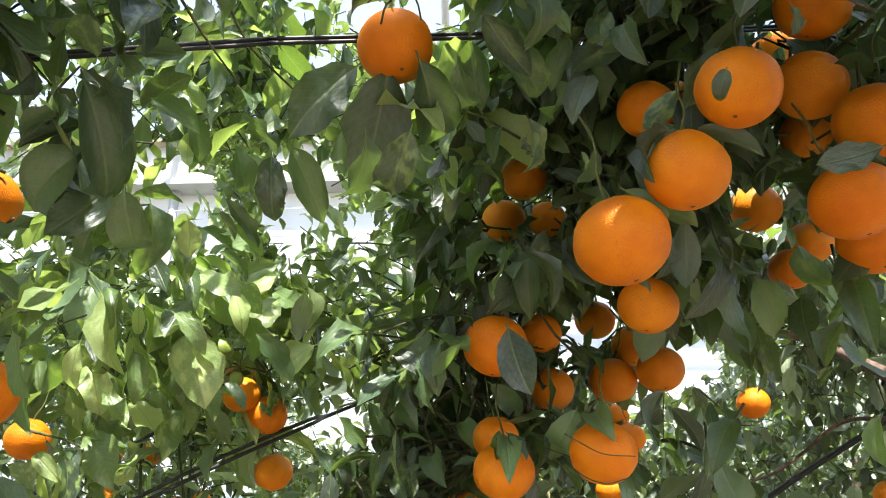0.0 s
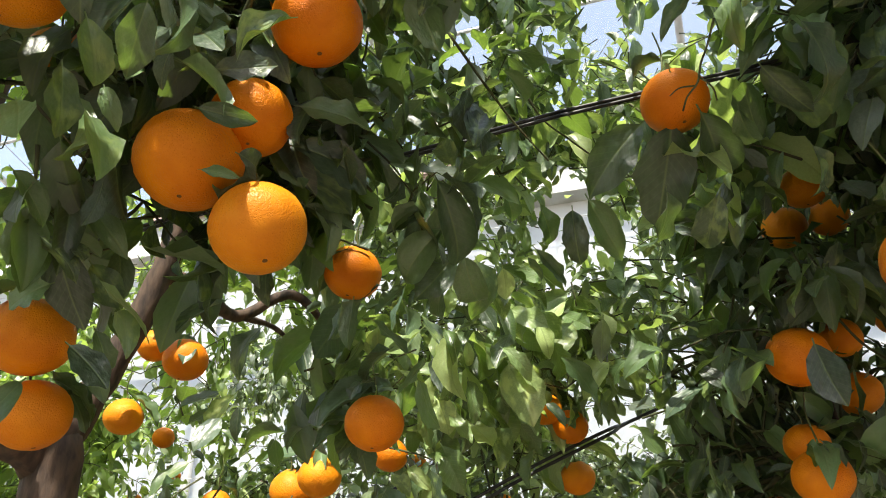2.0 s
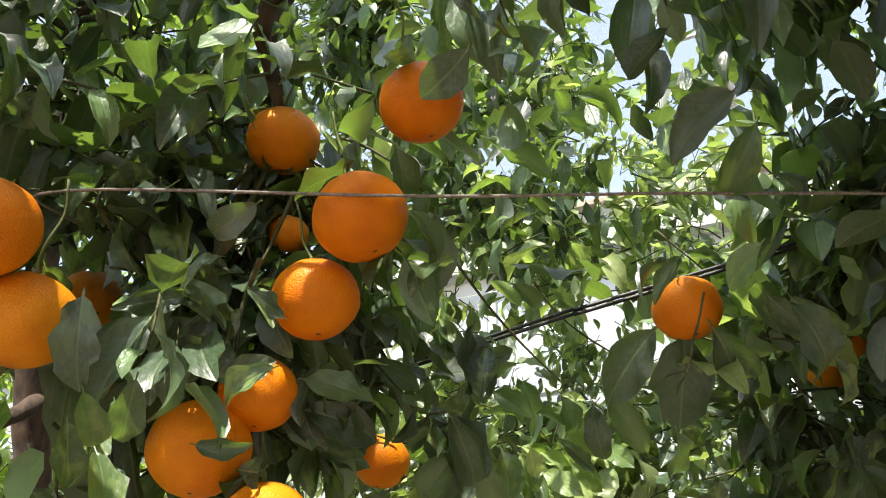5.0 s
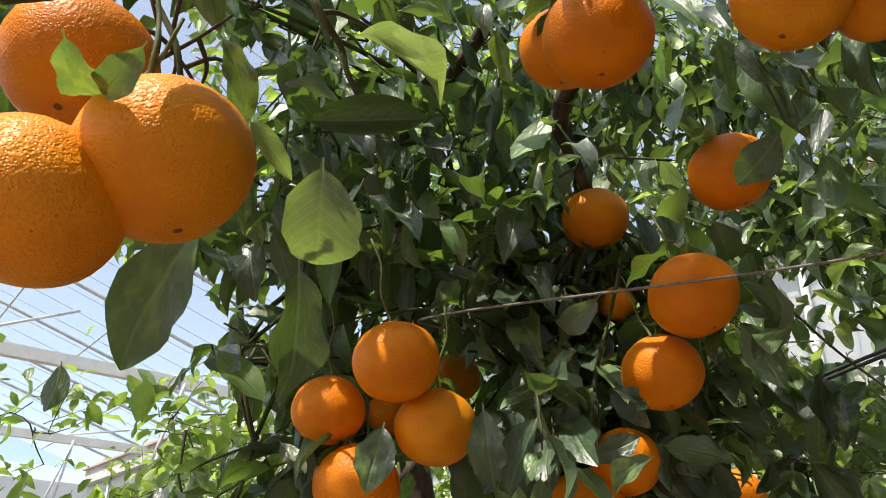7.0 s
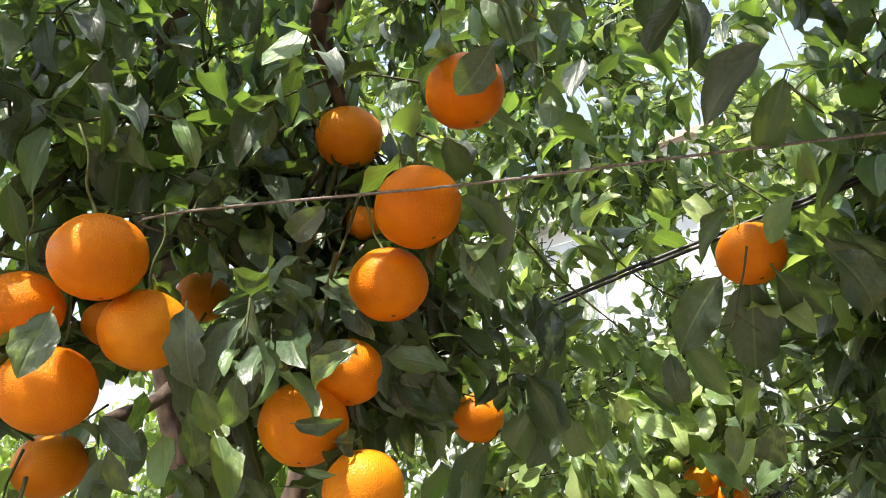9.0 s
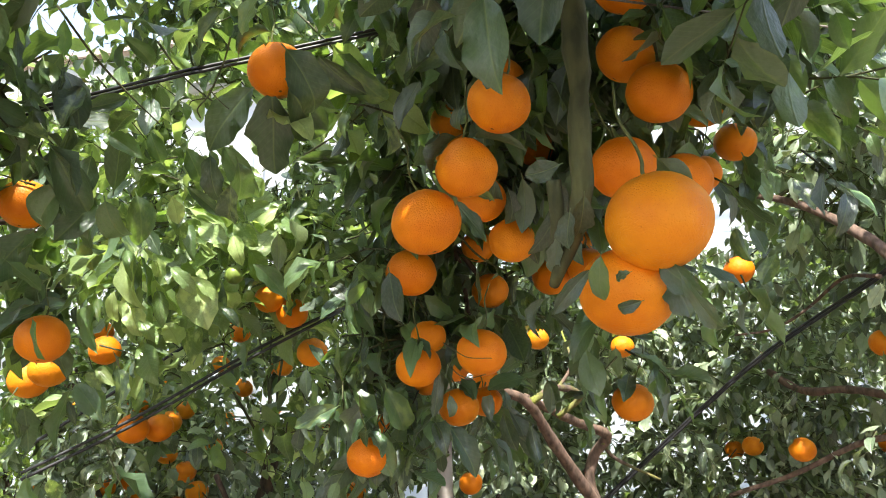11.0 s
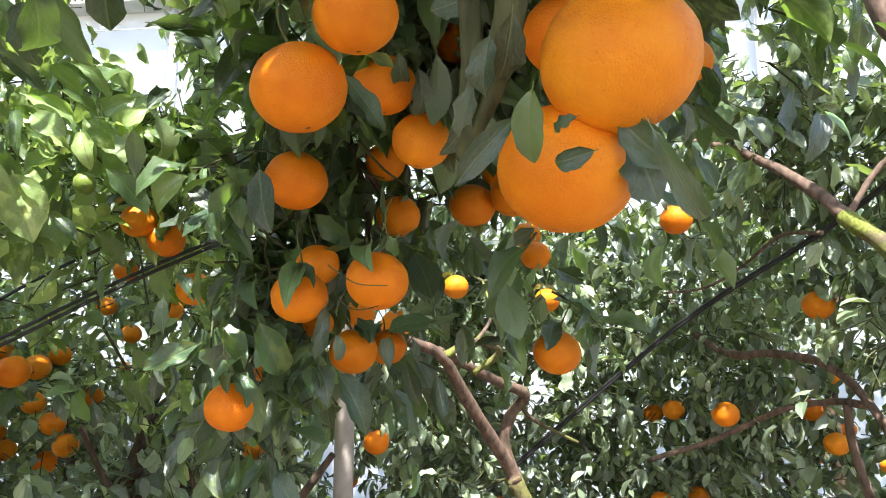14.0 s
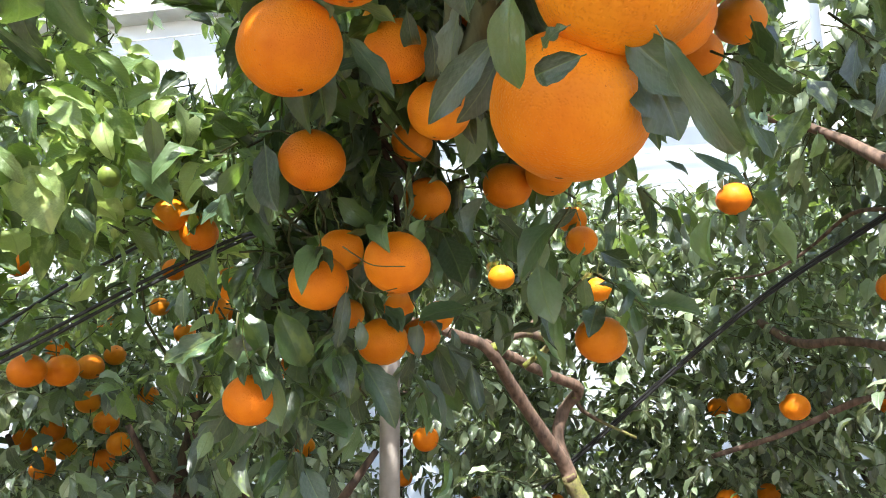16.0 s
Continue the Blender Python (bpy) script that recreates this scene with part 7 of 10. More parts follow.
right.clump(0.579, 3.041, 2.144, 0.17, 9, 0.084, 0.55)
right.clump(0.427, 3.042, 2.173, 0.17, 9, 0.084, 0.55)
right.clump(1.159, 2.436, 2.020, 0.16, 12, 0.084, 0.55)
right.clump(0.982, 2.679, 2.116, 0.16, 11, 0.084, 0.55)
mid.clump(-0.027, 2.598, 2.180, 0.16, 9, 0.084, 0.55)
mid.clump(0.128, 2.636, 2.100, 0.16, 11, 0.084, 0.55)
mid.clump(0.277, 2.848, 2.117, 0.16, 11, 0.084, 0.55)
mid.clump(-0.056, 2.533, 1.968, 0.16, 11, 0.084, 0.55)
mid.clump(0.054, 2.570, 1.816, 0.16, 9, 0.084, 0.55)
mid.clump(0.238, 2.683, 1.864, 0.16, 11, 0.084, 0.55)
mid.clump(0.478, 2.880, 1.923, 0.16, 11, 0.084, 0.55)
near.clump(0.336, 0.805, 2.187, 0.12, 11, 0.085, 0.72)
near.clump(0.425, 0.780, 2.168, 0.12, 11, 0.085, 0.72)
near.clump(0.499, 0.794, 2.100, 0.12, 11, 0.085, 0.72)
near.clump(0.316, 0.928, 2.209, 0.12, 11, 0.085, 0.72)
near.clump(0.202, 0.832, 2.202, 0.12, 11, 0.085, 0.72)
near.clump(0.448, 0.991, 2.141, 0.12, 11, 0.085, 0.72)
near.clump(0.542, 0.900, 2.001, 0.12, 9, 0.085, 0.72)
near.clump(-0.106, 0.508, 2.383, 0.13, 5, 0.085, 0.72)
near.clump(-0.209, 0.520, 2.396, 0.13, 5, 0.085, 0.72)
near.clump(-0.122, 0.593, 2.350, 0.13, 5, 0.085, 0.72)
near.clump(-0.278, 0.448, 2.430, 0.13, 5, 0.085, 0.72)
near.clump(-0.581, 0.586, 2.775, 0.16, 8, 0.089, 0.72)
near.clump(-0.473, 0.673, 2.777, 0.16, 8, 0.089, 0.72)
near.clump(-0.421, 0.795, 2.688, 0.16, 8, 0.089, 0.72)
near.clump(-0.303, 0.835, 2.711, 0.16, 8, 0.089, 0.72)
near.clump(-0.231, 0.904, 2.664, 0.16, 8, 0.089, 0.72)
near.clump(-0.276, 0.968, 2.551, 0.16, 8, 0.089, 0.72)
near.clump(-0.361, 0.911, 2.582, 0.16, 8, 0.089, 0.72)
near.clump(-0.549, 0.721, 2.675, 0.15, 7, 0.089, 0.72)
near.clump(-0.651, 0.477, 2.802, 0.16, 10, 0.089, 0.72)
near.clump(-0.444, -0.080, 2.330, 0.10, 8, 0.078, 0.72)
near.clump(-0.560, -0.091, 2.353, 0.10, 4, 0.078, 0.72)
near.clump(-0.423, -0.151, 2.293, 0.10, 7, 0.078, 0.72)
near.clump(-0.552, -0.022, 2.343, 0.10, 5, 0.078, 0.72)
near.clump(-0.428, -0.187, 2.292, 0.10, 6, 0.078, 0.72)
near.clump(-0.520, 0.023, 2.441, 0.12, 8, 0.078, 0.72)
near.clump(-0.561, 0.104, 2.514, 0.12, 8, 0.078, 0.72)
right.clump(0.874, 1.840, 2.429, 0.14, 12, 0.084, 0.55)
right.clump(0.936, 1.871, 2.323, 0.14, 12, 0.084, 0.55)
right.clump(0.873, 2.077, 2.406, 0.14, 12, 0.084, 0.55)
right.clump(0.941, 2.005, 2.261, 0.14, 12, 0.084, 0.55)
right.clump(0.759, 2.417, 2.084, 0.12, 8, 0.084, 0.55)
left.clump(-0.469, 1.112, 2.407, 0.12, 4, 0.097, 0.28)
left.clump(-0.412, 1.178, 2.323, 0.12, 4, 0.097, 0.28)
left.clump(-0.351, 1.277, 2.412, 0.12, 4, 0.097, 0.28)
left.clump(-0.464, 1.190, 2.234, 0.12, 4, 0.097, 0.28)
left.clump(-0.364, 1.318, 2.304, 0.12, 6, 0.097, 0.28)
left.clump(-0.493, 1.043, 2.272, 0.11, 3, 0.097, 0.28)
left.clump(-0.163, 1.423, 2.676, 0.13, 6, 0.097, 0.28)
left.clump(-0.261, 1.261, 2.702, 0.13, 6, 0.097, 0.28)
near.clump(-0.342, 0.853, 2.386, 0.12, 3, 0.082, 0.72)
near.clump(-0.287, 0.913, 2.433, 0.12, 3, 0.082, 0.72)
near.clump(-0.377, 0.932, 2.320, 0.12, 3, 0.082, 0.72)
near.clump(-0.328, 0.952, 2.325, 0.12, 3, 0.082, 0.72)
near.clump(-0.340, 0.781, 2.404, 0.12, 3, 0.082, 0.72)
near.clump(-0.778, 0.783, 3.063, 0.20, 20, 0.089, 0.72)
near.clump(-0.705, 0.928, 2.991, 0.20, 20, 0.089, 0.72)
near.clump(-0.551, 0.995, 3.028, 0.20, 8, 0.089, 0.72)
near.clump(-0.490, 1.143, 2.902, 0.20, 8, 0.089, 0.72)
near.clump(-0.345, 1.184, 2.927, 0.20, 20, 0.089, 0.72)
near.clump(-0.387, 1.278, 2.780, 0.20, 18, 0.089, 0.72)
near.clump(-0.520, 1.256, 2.728, 0.18, 14, 0.089, 0.72)
near.clump(-0.465, 1.342, 2.623, 0.18, 14, 0.089, 0.72)
west_c.clump(-1.682, 1.639, 2.586, 0.20, 11, 0.084, 0.55)
west_c.clump(-1.581, 1.749, 2.571, 0.20, 11, 0.084, 0.55)
west_c.clump(-1.488, 1.880, 2.481, 0.20, 11, 0.084, 0.55)
west_c.clump(-1.702, 1.729, 2.398, 0.20, 11, 0.084, 0.55)
west_c.clump(-1.599, 1.845, 2.359, 0.20, 11, 0.084, 0.55)
west_c.clump(-1.664, 1.719, 2.175, 0.20, 11, 0.084, 0.55)
west_c.clump(-1.489, 1.916, 2.665, 0.20, 8, 0.084, 0.55)
near.limb("twig", [(0.131, 0.868, 1.703), (0.147, 0.864, 1.692), (0.168, 0.858, 1.680), (0.200, 0.863, 1.678)], 0.0007, 0.0006, mat=TWIG)
near.limb("twig", [(0.133, 0.884, 1.674), (0.151, 0.869, 1.658), (0.169, 0.862, 1.652), (0.190, 0.868, 1.657)], 0.0007, 0.0006, mat=TWIG)
right.clump(0.555, 3.099, 1.552, 0.18, 10, 0.084, 0.55)
right.clump(0.684, 2.985, 1.431, 0.18, 10, 0.084, 0.55)
right.clump(0.461, 3.096, 1.360, 0.18, 10, 0.084, 0.55)
right.clump(0.594, 2.979, 1.250, 0.18, 10, 0.084, 0.55)
right.clump(0.808, 2.972, 1.553, 0.17, 8, 0.084, 0.55)
right.clump(0.917, 2.938, 1.263, 0.17, 8, 0.084, 0.55)
near.clump(-0.651, 0.003, 2.276, 0.08, 3, 0.080, 0.72)
near.clump(-0.657, 0.012, 2.203, 0.07, 3, 0.080, 0.72)
near.clump(-0.661, 0.017, 2.125, 0.07, 3, 0.080, 0.72)
near.clump(-0.665, 0.018, 2.064, 0.07, 5, 0.080, 0.72)
near.clump(-0.667, 0.040, 2.173, 0.07, 3, 0.080, 0.72)
near.clump(-0.653, 0.047, 2.015, 0.06, 4, 0.080, 0.72)
right.clump(1.346, 2.686, 1.637, 0.17, 10, 0.084, 0.55)
right.clump(1.487, 2.627, 1.671, 0.17, 10, 0.084, 0.55)
right.clump(1.396, 2.666, 1.470, 0.17, 10, 0.084, 0.55)
right.clump(1.439, 2.532, 1.354, 0.17, 10, 0.084, 0.55)
right.clump(1.299, 2.690, 1.286, 0.17, 10, 0.084, 0.55)
right.clump(1.413, 2.526, 1.204, 0.17, 9, 0.084, 0.55)
right.clump(1.311, 2.908, 1.401, 0.17, 9, 0.084, 0.55)
west_c.clump(-2.318, 1.202, 2.413, 0.20, 6, 0.084, 0.55)
west_c.clump(-2.305, 1.312, 2.269, 0.20, 8, 0.084, 0.55)
west_c.clump(-2.351, 1.303, 2.118, 0.20, 7, 0.084, 0.55)
near.clump(0.062, 1.299, 2.252, 0.10, 9, 0.080, 0.72)
near.clump(0.135, 1.334, 2.183, 0.10, 9, 0.080, 0.72)
near.clump(0.195, 1.295, 2.244, 0.10, 7, 0.080, 0.72)
near.clump(0.105, 1.219, 2.286, 0.10, 7, 0.080, 0.72)
near.clump(0.150, 1.319, 2.094, 0.10, 7, 0.080, 0.72)
near.clump(0.428, 1.564, 2.039, 0.11, 6, 0.080, 0.72)
near.clump(0.515, 1.659, 2.005, 0.11, 5, 0.080, 0.72)
west_d.clump(-1.95, 0.46, 1.71, 0.15, 15, 0.092, 0.20)
west_d.clump(-1.88, 0.57, 1.50, 0.15, 15, 0.092, 0.20)
west_d.clump(-2.55, 0.59, 1.12, 0.15, 15, 0.092, 0.20)
west_d.clump(-1.82, 0.35, 1.07, 0.24, 15, 0.092, 0.20)
west_d.clump(-2.37, 0.76, 1.12, 0.23, 15, 0.092, 0.20)
west_d.clump(-2.55, 0.29, 1.78, 0.16, 15, 0.092, 0.20)
west_d.clump(-2.10, 0.72, 1.12, 0.13, 15, 0.092, 0.20)
west_d.clump(-2.09, -0.11, 1.30, 0.19, 15, 0.092, 0.20)
west_d.clump(-1.86, 0.13, 1.11, 0.18, 15, 0.092, 0.20)
west_d.clump(-1.96, 0.60, 0.97, 0.21, 15, 0.092, 0.20)
west_d.clump(-2.02, -0.02, 1.45, 0.16, 15, 0.092, 0.20)
west_d.clump(-1.73, 0.19, 1.78, 0.15, 15, 0.092, 0.20)
west_d.clump(-1.92, 0.69, 1.20, 0.21, 15, 0.092, 0.20)
west_d.clump(-2.37, 0.41, 1.22, 0.23, 15, 0.092, 0.20)
west_d.clump(-2.30, 0.59, 1.89, 0.17, 15, 0.092, 0.20)
west_d.clump(-2.56, 0.30, 1.85, 0.19, 15, 0.092, 0.20)
west_d.clump(-2.53, 0.20, 1.51, 0.20, 15, 0.092, 0.20)
west_d.clump(-2.13, 0.77, 1.34, 0.16, 15, 0.092, 0.20)
west_d.clump(-1.91, 0.25, 1.48, 0.19, 15, 0.092, 0.20)
west_d.clump(-2.54, 0.44, 1.79, 0.19, 15, 0.092, 0.20)
west_d.clump(-1.60, 0.31, 1.43, 0.17, 15, 0.092, 0.20)
west_d.clump(-2.09, 0.58, 1.08, 0.14, 15, 0.092, 0.20)
west_d.clump(-2.31, 0.02, 1.61, 0.20, 15, 0.092, 0.20)
west_d.clump(-1.71, 0.49, 1.21, 0.22, 15, 0.092, 0.20)
west_d.clump(-1.85, 0.06, 1.37, 0.19, 15, 0.092, 0.20)
west_d.clump(-1.80, 0.07, 1.84, 0.17, 15, 0.092, 0.20)
west_d.clump(-2.53, 0.55, 1.39, 0.22, 15, 0.092, 0.20)
west_d.clump(-2.38, 0.62, 1.62, 0.19, 15, 0.092, 0.20)
west_d.clump(-1.94, 0.01, 1.91, 0.20, 15, 0.092, 0.20)
west_d.clump(-2.45, 0.51, 1.55, 0.22, 15, 0.092, 0.20)
west_d.clump(-2.17, 0.05, 1.28, 0.14, 15, 0.092, 0.20)
west_d.clump(-2.30, 0.68, 1.74, 0.13, 15, 0.092, 0.20)
west_d.clump(-2.15, -0.11, 1.57, 0.13, 15, 0.092, 0.20)
west_d.clump(-1.97, 0.32, 2.02, 0.17, 15, 0.092, 0.20)
west_d.clump(-1.68, 0.46, 1.57, 0.17, 15, 0.092, 0.20)
west_d.clump(-2.40, 0.48, 0.97, 0.22, 15, 0.092, 0.20)
west_d.clump(-1.90, 0.09, 1.68, 0.23, 15, 0.092, 0.20)
west_d.clump(-1.61, 0.38, 1.10, 0.17, 15, 0.092, 0.20)
west_d.clump(-1.86, 0.41, 1.16, 0.16, 15, 0.092, 0.20)
west_d.clump(-2.58, 0.42, 1.59, 0.21, 15, 0.092, 0.20)
west_d.clump(-1.84, 0.20, 1.42, 0.19, 15, 0.092, 0.20)
west_d.clump(-2.10, 0.46, 1.97, 0.19, 15, 0.092, 0.20)
west_d.clump(-2.47, 0.60, 1.32, 0.17, 15, 0.092, 0.20)
west_d.clump(-1.92, 0.59, 1.37, 0.19, 15, 0.092, 0.20)
west_d.clump(-2.00, 0.20, 2.22, 0.12, 8, 0.095, -0.20)
west_d.clump(-2.15, 0.45, 2.28, 0.12, 8, 0.095, -0.20)
west_d.clump(-2.30, 0.10, 2.20, 0.12, 8, 0.095, -0.20)
west_d.clump(-1.95, 0.55, 2.20, 0.12, 8, 0.095, -0.20)
west_d.clump(-2.05, -0.05, 2.10, 0.12, 8, 0.095, -0.20)
west_d.clump(-2.10, 0.35, 2.20, 0.12, 8, 0.095, -0.20)
west_d.clump(-1.90, 0.35, 2.12, 0.12, 8, 0.095, -0.20)
west_c.clump(-2.32, 2.26, 1.21, 0.15, 16, 0.076, 0.60)
west_c.clump(-3.04, 1.83, 1.46, 0.18, 16, 0.076, 0.60)
west_c.clump(-2.58, 2.10, 1.82, 0.17, 16, 0.076, 0.60)
west_c.clump(-2.73, 1.48, 2.09, 0.23, 16, 0.076, 0.60)
west_c.clump(-2.52, 2.08, 1.89, 0.19, 16, 0.076, 0.60)
west_c.clump(-2.44, 2.12, 2.10, 0.22, 16, 0.076, 0.60)
west_c.clump(-2.46, 2.17, 0.53, 0.24, 16, 0.076, 0.60)
west_c.clump(-2.45, 2.29, 1.56, 0.20, 16, 0.076, 0.60)
west_c.clump(-3.08, 1.72, 1.67, 0.16, 16, 0.076, 0.60)
west_c.clump(-2.33, 1.98, 2.18, 0.15, 16, 0.076, 0.60)
west_c.clump(-2.77, 1.35, 0.88, 0.15, 16, 0.076, 0.60)
west_c.clump(-2.73, 1.40, 1.34, 0.18, 16, 0.076, 0.60)
west_c.clump(-2.14, 2.08, 1.65, 0.19, 16, 0.076, 0.60)
west_c.clump(-2.77, 2.12, 2.03, 0.19, 16, 0.076, 0.60)
west_c.clump(-2.25, 1.97, 0.86, 0.14, 16, 0.076, 0.60)
west_c.clump(-2.85, 1.43, 0.97, 0.23, 16, 0.076, 0.60)
west_c.clump(-2.83, 1.52, 2.02, 0.20, 16, 0.076, 0.60)
west_c.clump(-3.19, 1.70, 0.82, 0.21, 16, 0.076, 0.60)
west_c.clump(-2.29, 1.59, 2.02, 0.15, 16, 0.076, 0.60)
west_c.clump(-2.90, 1.99, 1.32, 0.21, 16, 0.076, 0.60)
west_c.clump(-2.37, 2.01, 2.06, 0.16, 16, 0.076, 0.60)
west_c.clump(-2.11, 2.21, 1.57, 0.13, 16, 0.076, 0.60)
west_c.clump(-2.87, 1.66, 0.88, 0.21, 16, 0.076, 0.60)
west_c.clump(-2.81, 1.46, 1.52, 0.19, 16, 0.076, 0.60)
west_c.clump(-2.79, 1.86, 1.94, 0.21, 16, 0.076, 0.60)
west_c.clump(-2.91, 1.98, 1.68, 0.18, 16, 0.076, 0.60)
west_c.clump(-2.88, 1.98, 2.15, 0.15, 16, 0.076, 0.60)
west_c.clump(-2.39, 2.08, 2.24, 0.21, 16, 0.076, 0.60)
west_c.clump(-2.61, 1.99, 2.03, 0.23, 16, 0.076, 0.60)
west_c.clump(-2.53, 1.50, 2.26, 0.19, 16, 0.076, 0.60)
west_c.clump(-2.19, 1.64, 0.70, 0.22, 16, 0.076, 0.60)
west_c.clump(-2.74, 1.28, 0.82, 0.16, 16, 0.076, 0.60)
west_c.clump(-2.82, 1.65, 1.20, 0.20, 16, 0.076, 0.60)
west_c.clump(-2.03, 1.60, 1.32, 0.17, 16, 0.076, 0.60)
west_c.clump(-2.87, 1.78, 2.29, 0.13, 16, 0.076, 0.60)
west_c.clump(-2.02, 1.55, 0.63, 0.16, 16, 0.076, 0.60)
west_c.clump(-2.61, 2.15, 0.88, 0.14, 16, 0.076, 0.60)
west_c.clump(-2.76, 1.41, 0.77, 0.22, 16, 0.076, 0.60)
west_c.clump(-2.41, 1.58, 2.04, 0.22, 16, 0.076, 0.60)
west_c.clump(-2.81, 1.75, 1.84, 0.23, 16, 0.076, 0.60)
west_c.clump(-2.07, 1.42, 0.88, 0.24, 16, 0.076, 0.60)
west_c.clump(-2.20, 2.02, 1.56, 0.20, 16, 0.076, 0.60)
west_c.clump(-3.01, 1.72, 1.95, 0.22, 16, 0.076, 0.60)
west_c.clump(-2.76, 1.41, 0.57, 0.20, 16, 0.076, 0.60)
west_c.clump(-2.36, 1.73, 2.29, 0.13, 16, 0.076, 0.60)
west_c.clump(-2.92, 2.06, 1.85, 0.19, 16, 0.076, 0.60)
west_c.clump(-2.63, 2.16, 0.84, 0.20, 16, 0.076, 0.60)
west_c.clump(-2.28, 1.83, 1.86, 0.18, 16, 0.076, 0.60)
west_c.clump(-2.27, 1.83, 2.18, 0.19, 16, 0.076, 0.60)
west_c.clump(-2.59, 2.12, 1.50, 0.16, 16, 0.076, 0.60)
left.clump(-0.65, 2.41, 2.01, 0.16, 16, 0.076, 0.28)
left.clump(-1.47, 2.11, 1.85, 0.22, 16, 0.076, 0.28)
left.clump(-0.80, 2.21, 2.12, 0.18, 16, 0.076, 0.28)
low.clump(-0.97, 1.84, 1.53, 0.21, 16, 0.076, 0.60)
left.clump(-0.94, 2.47, 2.21, 0.13, 16, 0.076, 0.28)
left.clump(-0.65, 2.14, 2.26, 0.17, 16, 0.076, 0.28)
low.clump(-0.89, 2.52, 0.78, 0.15, 16, 0.076, 0.60)
low.clump(-1.52, 2.27, 1.18, 0.16, 16, 0.076, 0.60)
low.clump(-0.89, 2.53, 1.28, 0.13, 16, 0.076, 0.60)
left.clump(-0.73, 1.75, 1.83, 0.15, 10, 0.076, 0.28)
low.clump(-0.30, 2.07, 0.97, 0.17, 16, 0.076, 0.60)
left.clump(-1.07, 1.79, 2.26, 0.18, 10, 0.076, 0.28)
low.clump(-0.70, 1.66, 1.30, 0.19, 16, 0.076, 0.60)
left.clump(-0.49, 1.73, 1.62, 0.19, 16, 0.076, 0.28)
left.clump(-0.68, 2.16, 2.06, 0.18, 16, 0.076, 0.28)
left.clump(-0.78, 2.44, 1.92, 0.20, 16, 0.076, 0.28)
left.clump(-1.38, 2.40, 1.63, 0.22, 16, 0.076, 0.28)
low.clump(-1.52, 2.05, 1.60, 0.13, 16, 0.076, 0.60)
left.clump(-0.65, 2.18, 2.33, 0.20, 16, 0.076, 0.28)
left.clump(-1.33, 2.31, 1.62, 0.24, 16, 0.076, 0.28)
left.clump(-0.95, 1.79, 2.15, 0.16, 10, 0.076, 0.28)
left.clump(-1.67, 2.05, 1.74, 0.18, 16, 0.076, 0.28)
left.clump(-1.04, 2.37, 2.29, 0.13, 16, 0.076, 0.28)
left.clump(-0.91, 1.75, 2.19, 0.21, 10, 0.076, 0.28)
left.clump(-0.80, 1.70, 1.71, 0.18, 10, 0.076, 0.28)
left.clump(-0.38, 2.28, 1.72, 0.15, 16, 0.076, 0.28)
low.clump(-1.56, 2.09, 1.39, 0.17, 16, 0.076, 0.60)
left.clump(-1.53, 2.00, 1.79, 0.18, 16, 0.076, 0.28)
low.clump(-0.56, 2.16, 1.08, 0.19, 16, 0.076, 0.60)
left.clump(-0.68, 1.80, 2.06, 0.22, 10, 0.076, 0.28)
left.clump(-1.02, 2.56, 1.88, 0.14, 16, 0.076, 0.28)
left.clump(-0.75, 2.12, 2.00, 0.16, 10, 0.076, 0.28)
low.clump(-0.52, 2.41, 1.37, 0.14, 16, 0.076, 0.60)
low.clump(-0.69, 2.49, 1.06, 0.16, 16, 0.076, 0.60)
low.clump(-1.13, 1.68, 1.33, 0.18, 16, 0.076, 0.60)
low.clump(-0.49, 2.16, 1.49, 0.15, 16, 0.076, 0.60)
left.clump(-0.45, 2.46, 1.63, 0.15, 16, 0.076, 0.28)
low.clump(-1.54, 1.76, 0.76, 0.13, 16, 0.076, 0.60)
low.clump(-0.61, 2.51, 1.05, 0.21, 16, 0.076, 0.60)
low.clump(-1.25, 1.68, 1.16, 0.24, 16, 0.076, 0.60)
low.clump(-0.83, 1.66, 1.16, 0.20, 16, 0.076, 0.60)
low.clump(-1.47, 2.39, 1.33, 0.20, 16, 0.076, 0.60)
left.clump(-0.74, 2.18, 2.30, 0.23, 16, 0.076, 0.28)
low.clump(-1.24, 2.63, 1.31, 0.23, 16, 0.076, 0.60)
low.clump(-1.02, 1.68, 1.21, 0.13, 16, 0.076, 0.60)
left.clump(-0.82, 1.96, 2.09, 0.24, 10, 0.076, 0.28)
right.clump(2.31, 1.79, 1.06, 0.14, 16, 0.076, 0.60)
right.clump(1.98, 1.49, 2.22, 0.16, 16, 0.076, 0.60)
right.clump(1.40, 1.63, 2.07, 0.15, 16, 0.076, 0.60)
right.clump(1.45, 2.19, 2.30, 0.24, 16, 0.076, 0.60)
right.clump(2.19, 1.81, 1.83, 0.16, 16, 0.076, 0.60)
right.clump(2.02, 2.08, 1.86, 0.17, 16, 0.076, 0.60)
right.clump(1.35, 2.51, 1.97, 0.19, 16, 0.076, 0.60)
right.clump(1.77, 2.36, 1.61, 0.15, 16, 0.076, 0.60)
right.clump(1.25, 1.96, 2.22, 0.15, 16, 0.076, 0.60)
right.clump(2.08, 1.65, 2.32, 0.23, 16, 0.076, 0.60)
right.clump(1.79, 1.28, 1.66, 0.24, 16, 0.076, 0.60)
right.clump(2.00, 1.92, 2.36, 0.21, 16, 0.076, 0.60)
right.clump(1.30, 2.15, 1.91, 0.23, 16, 0.076, 0.60)
right.clump(1.20, 2.00, 1.67, 0.23, 16, 0.076, 0.60)
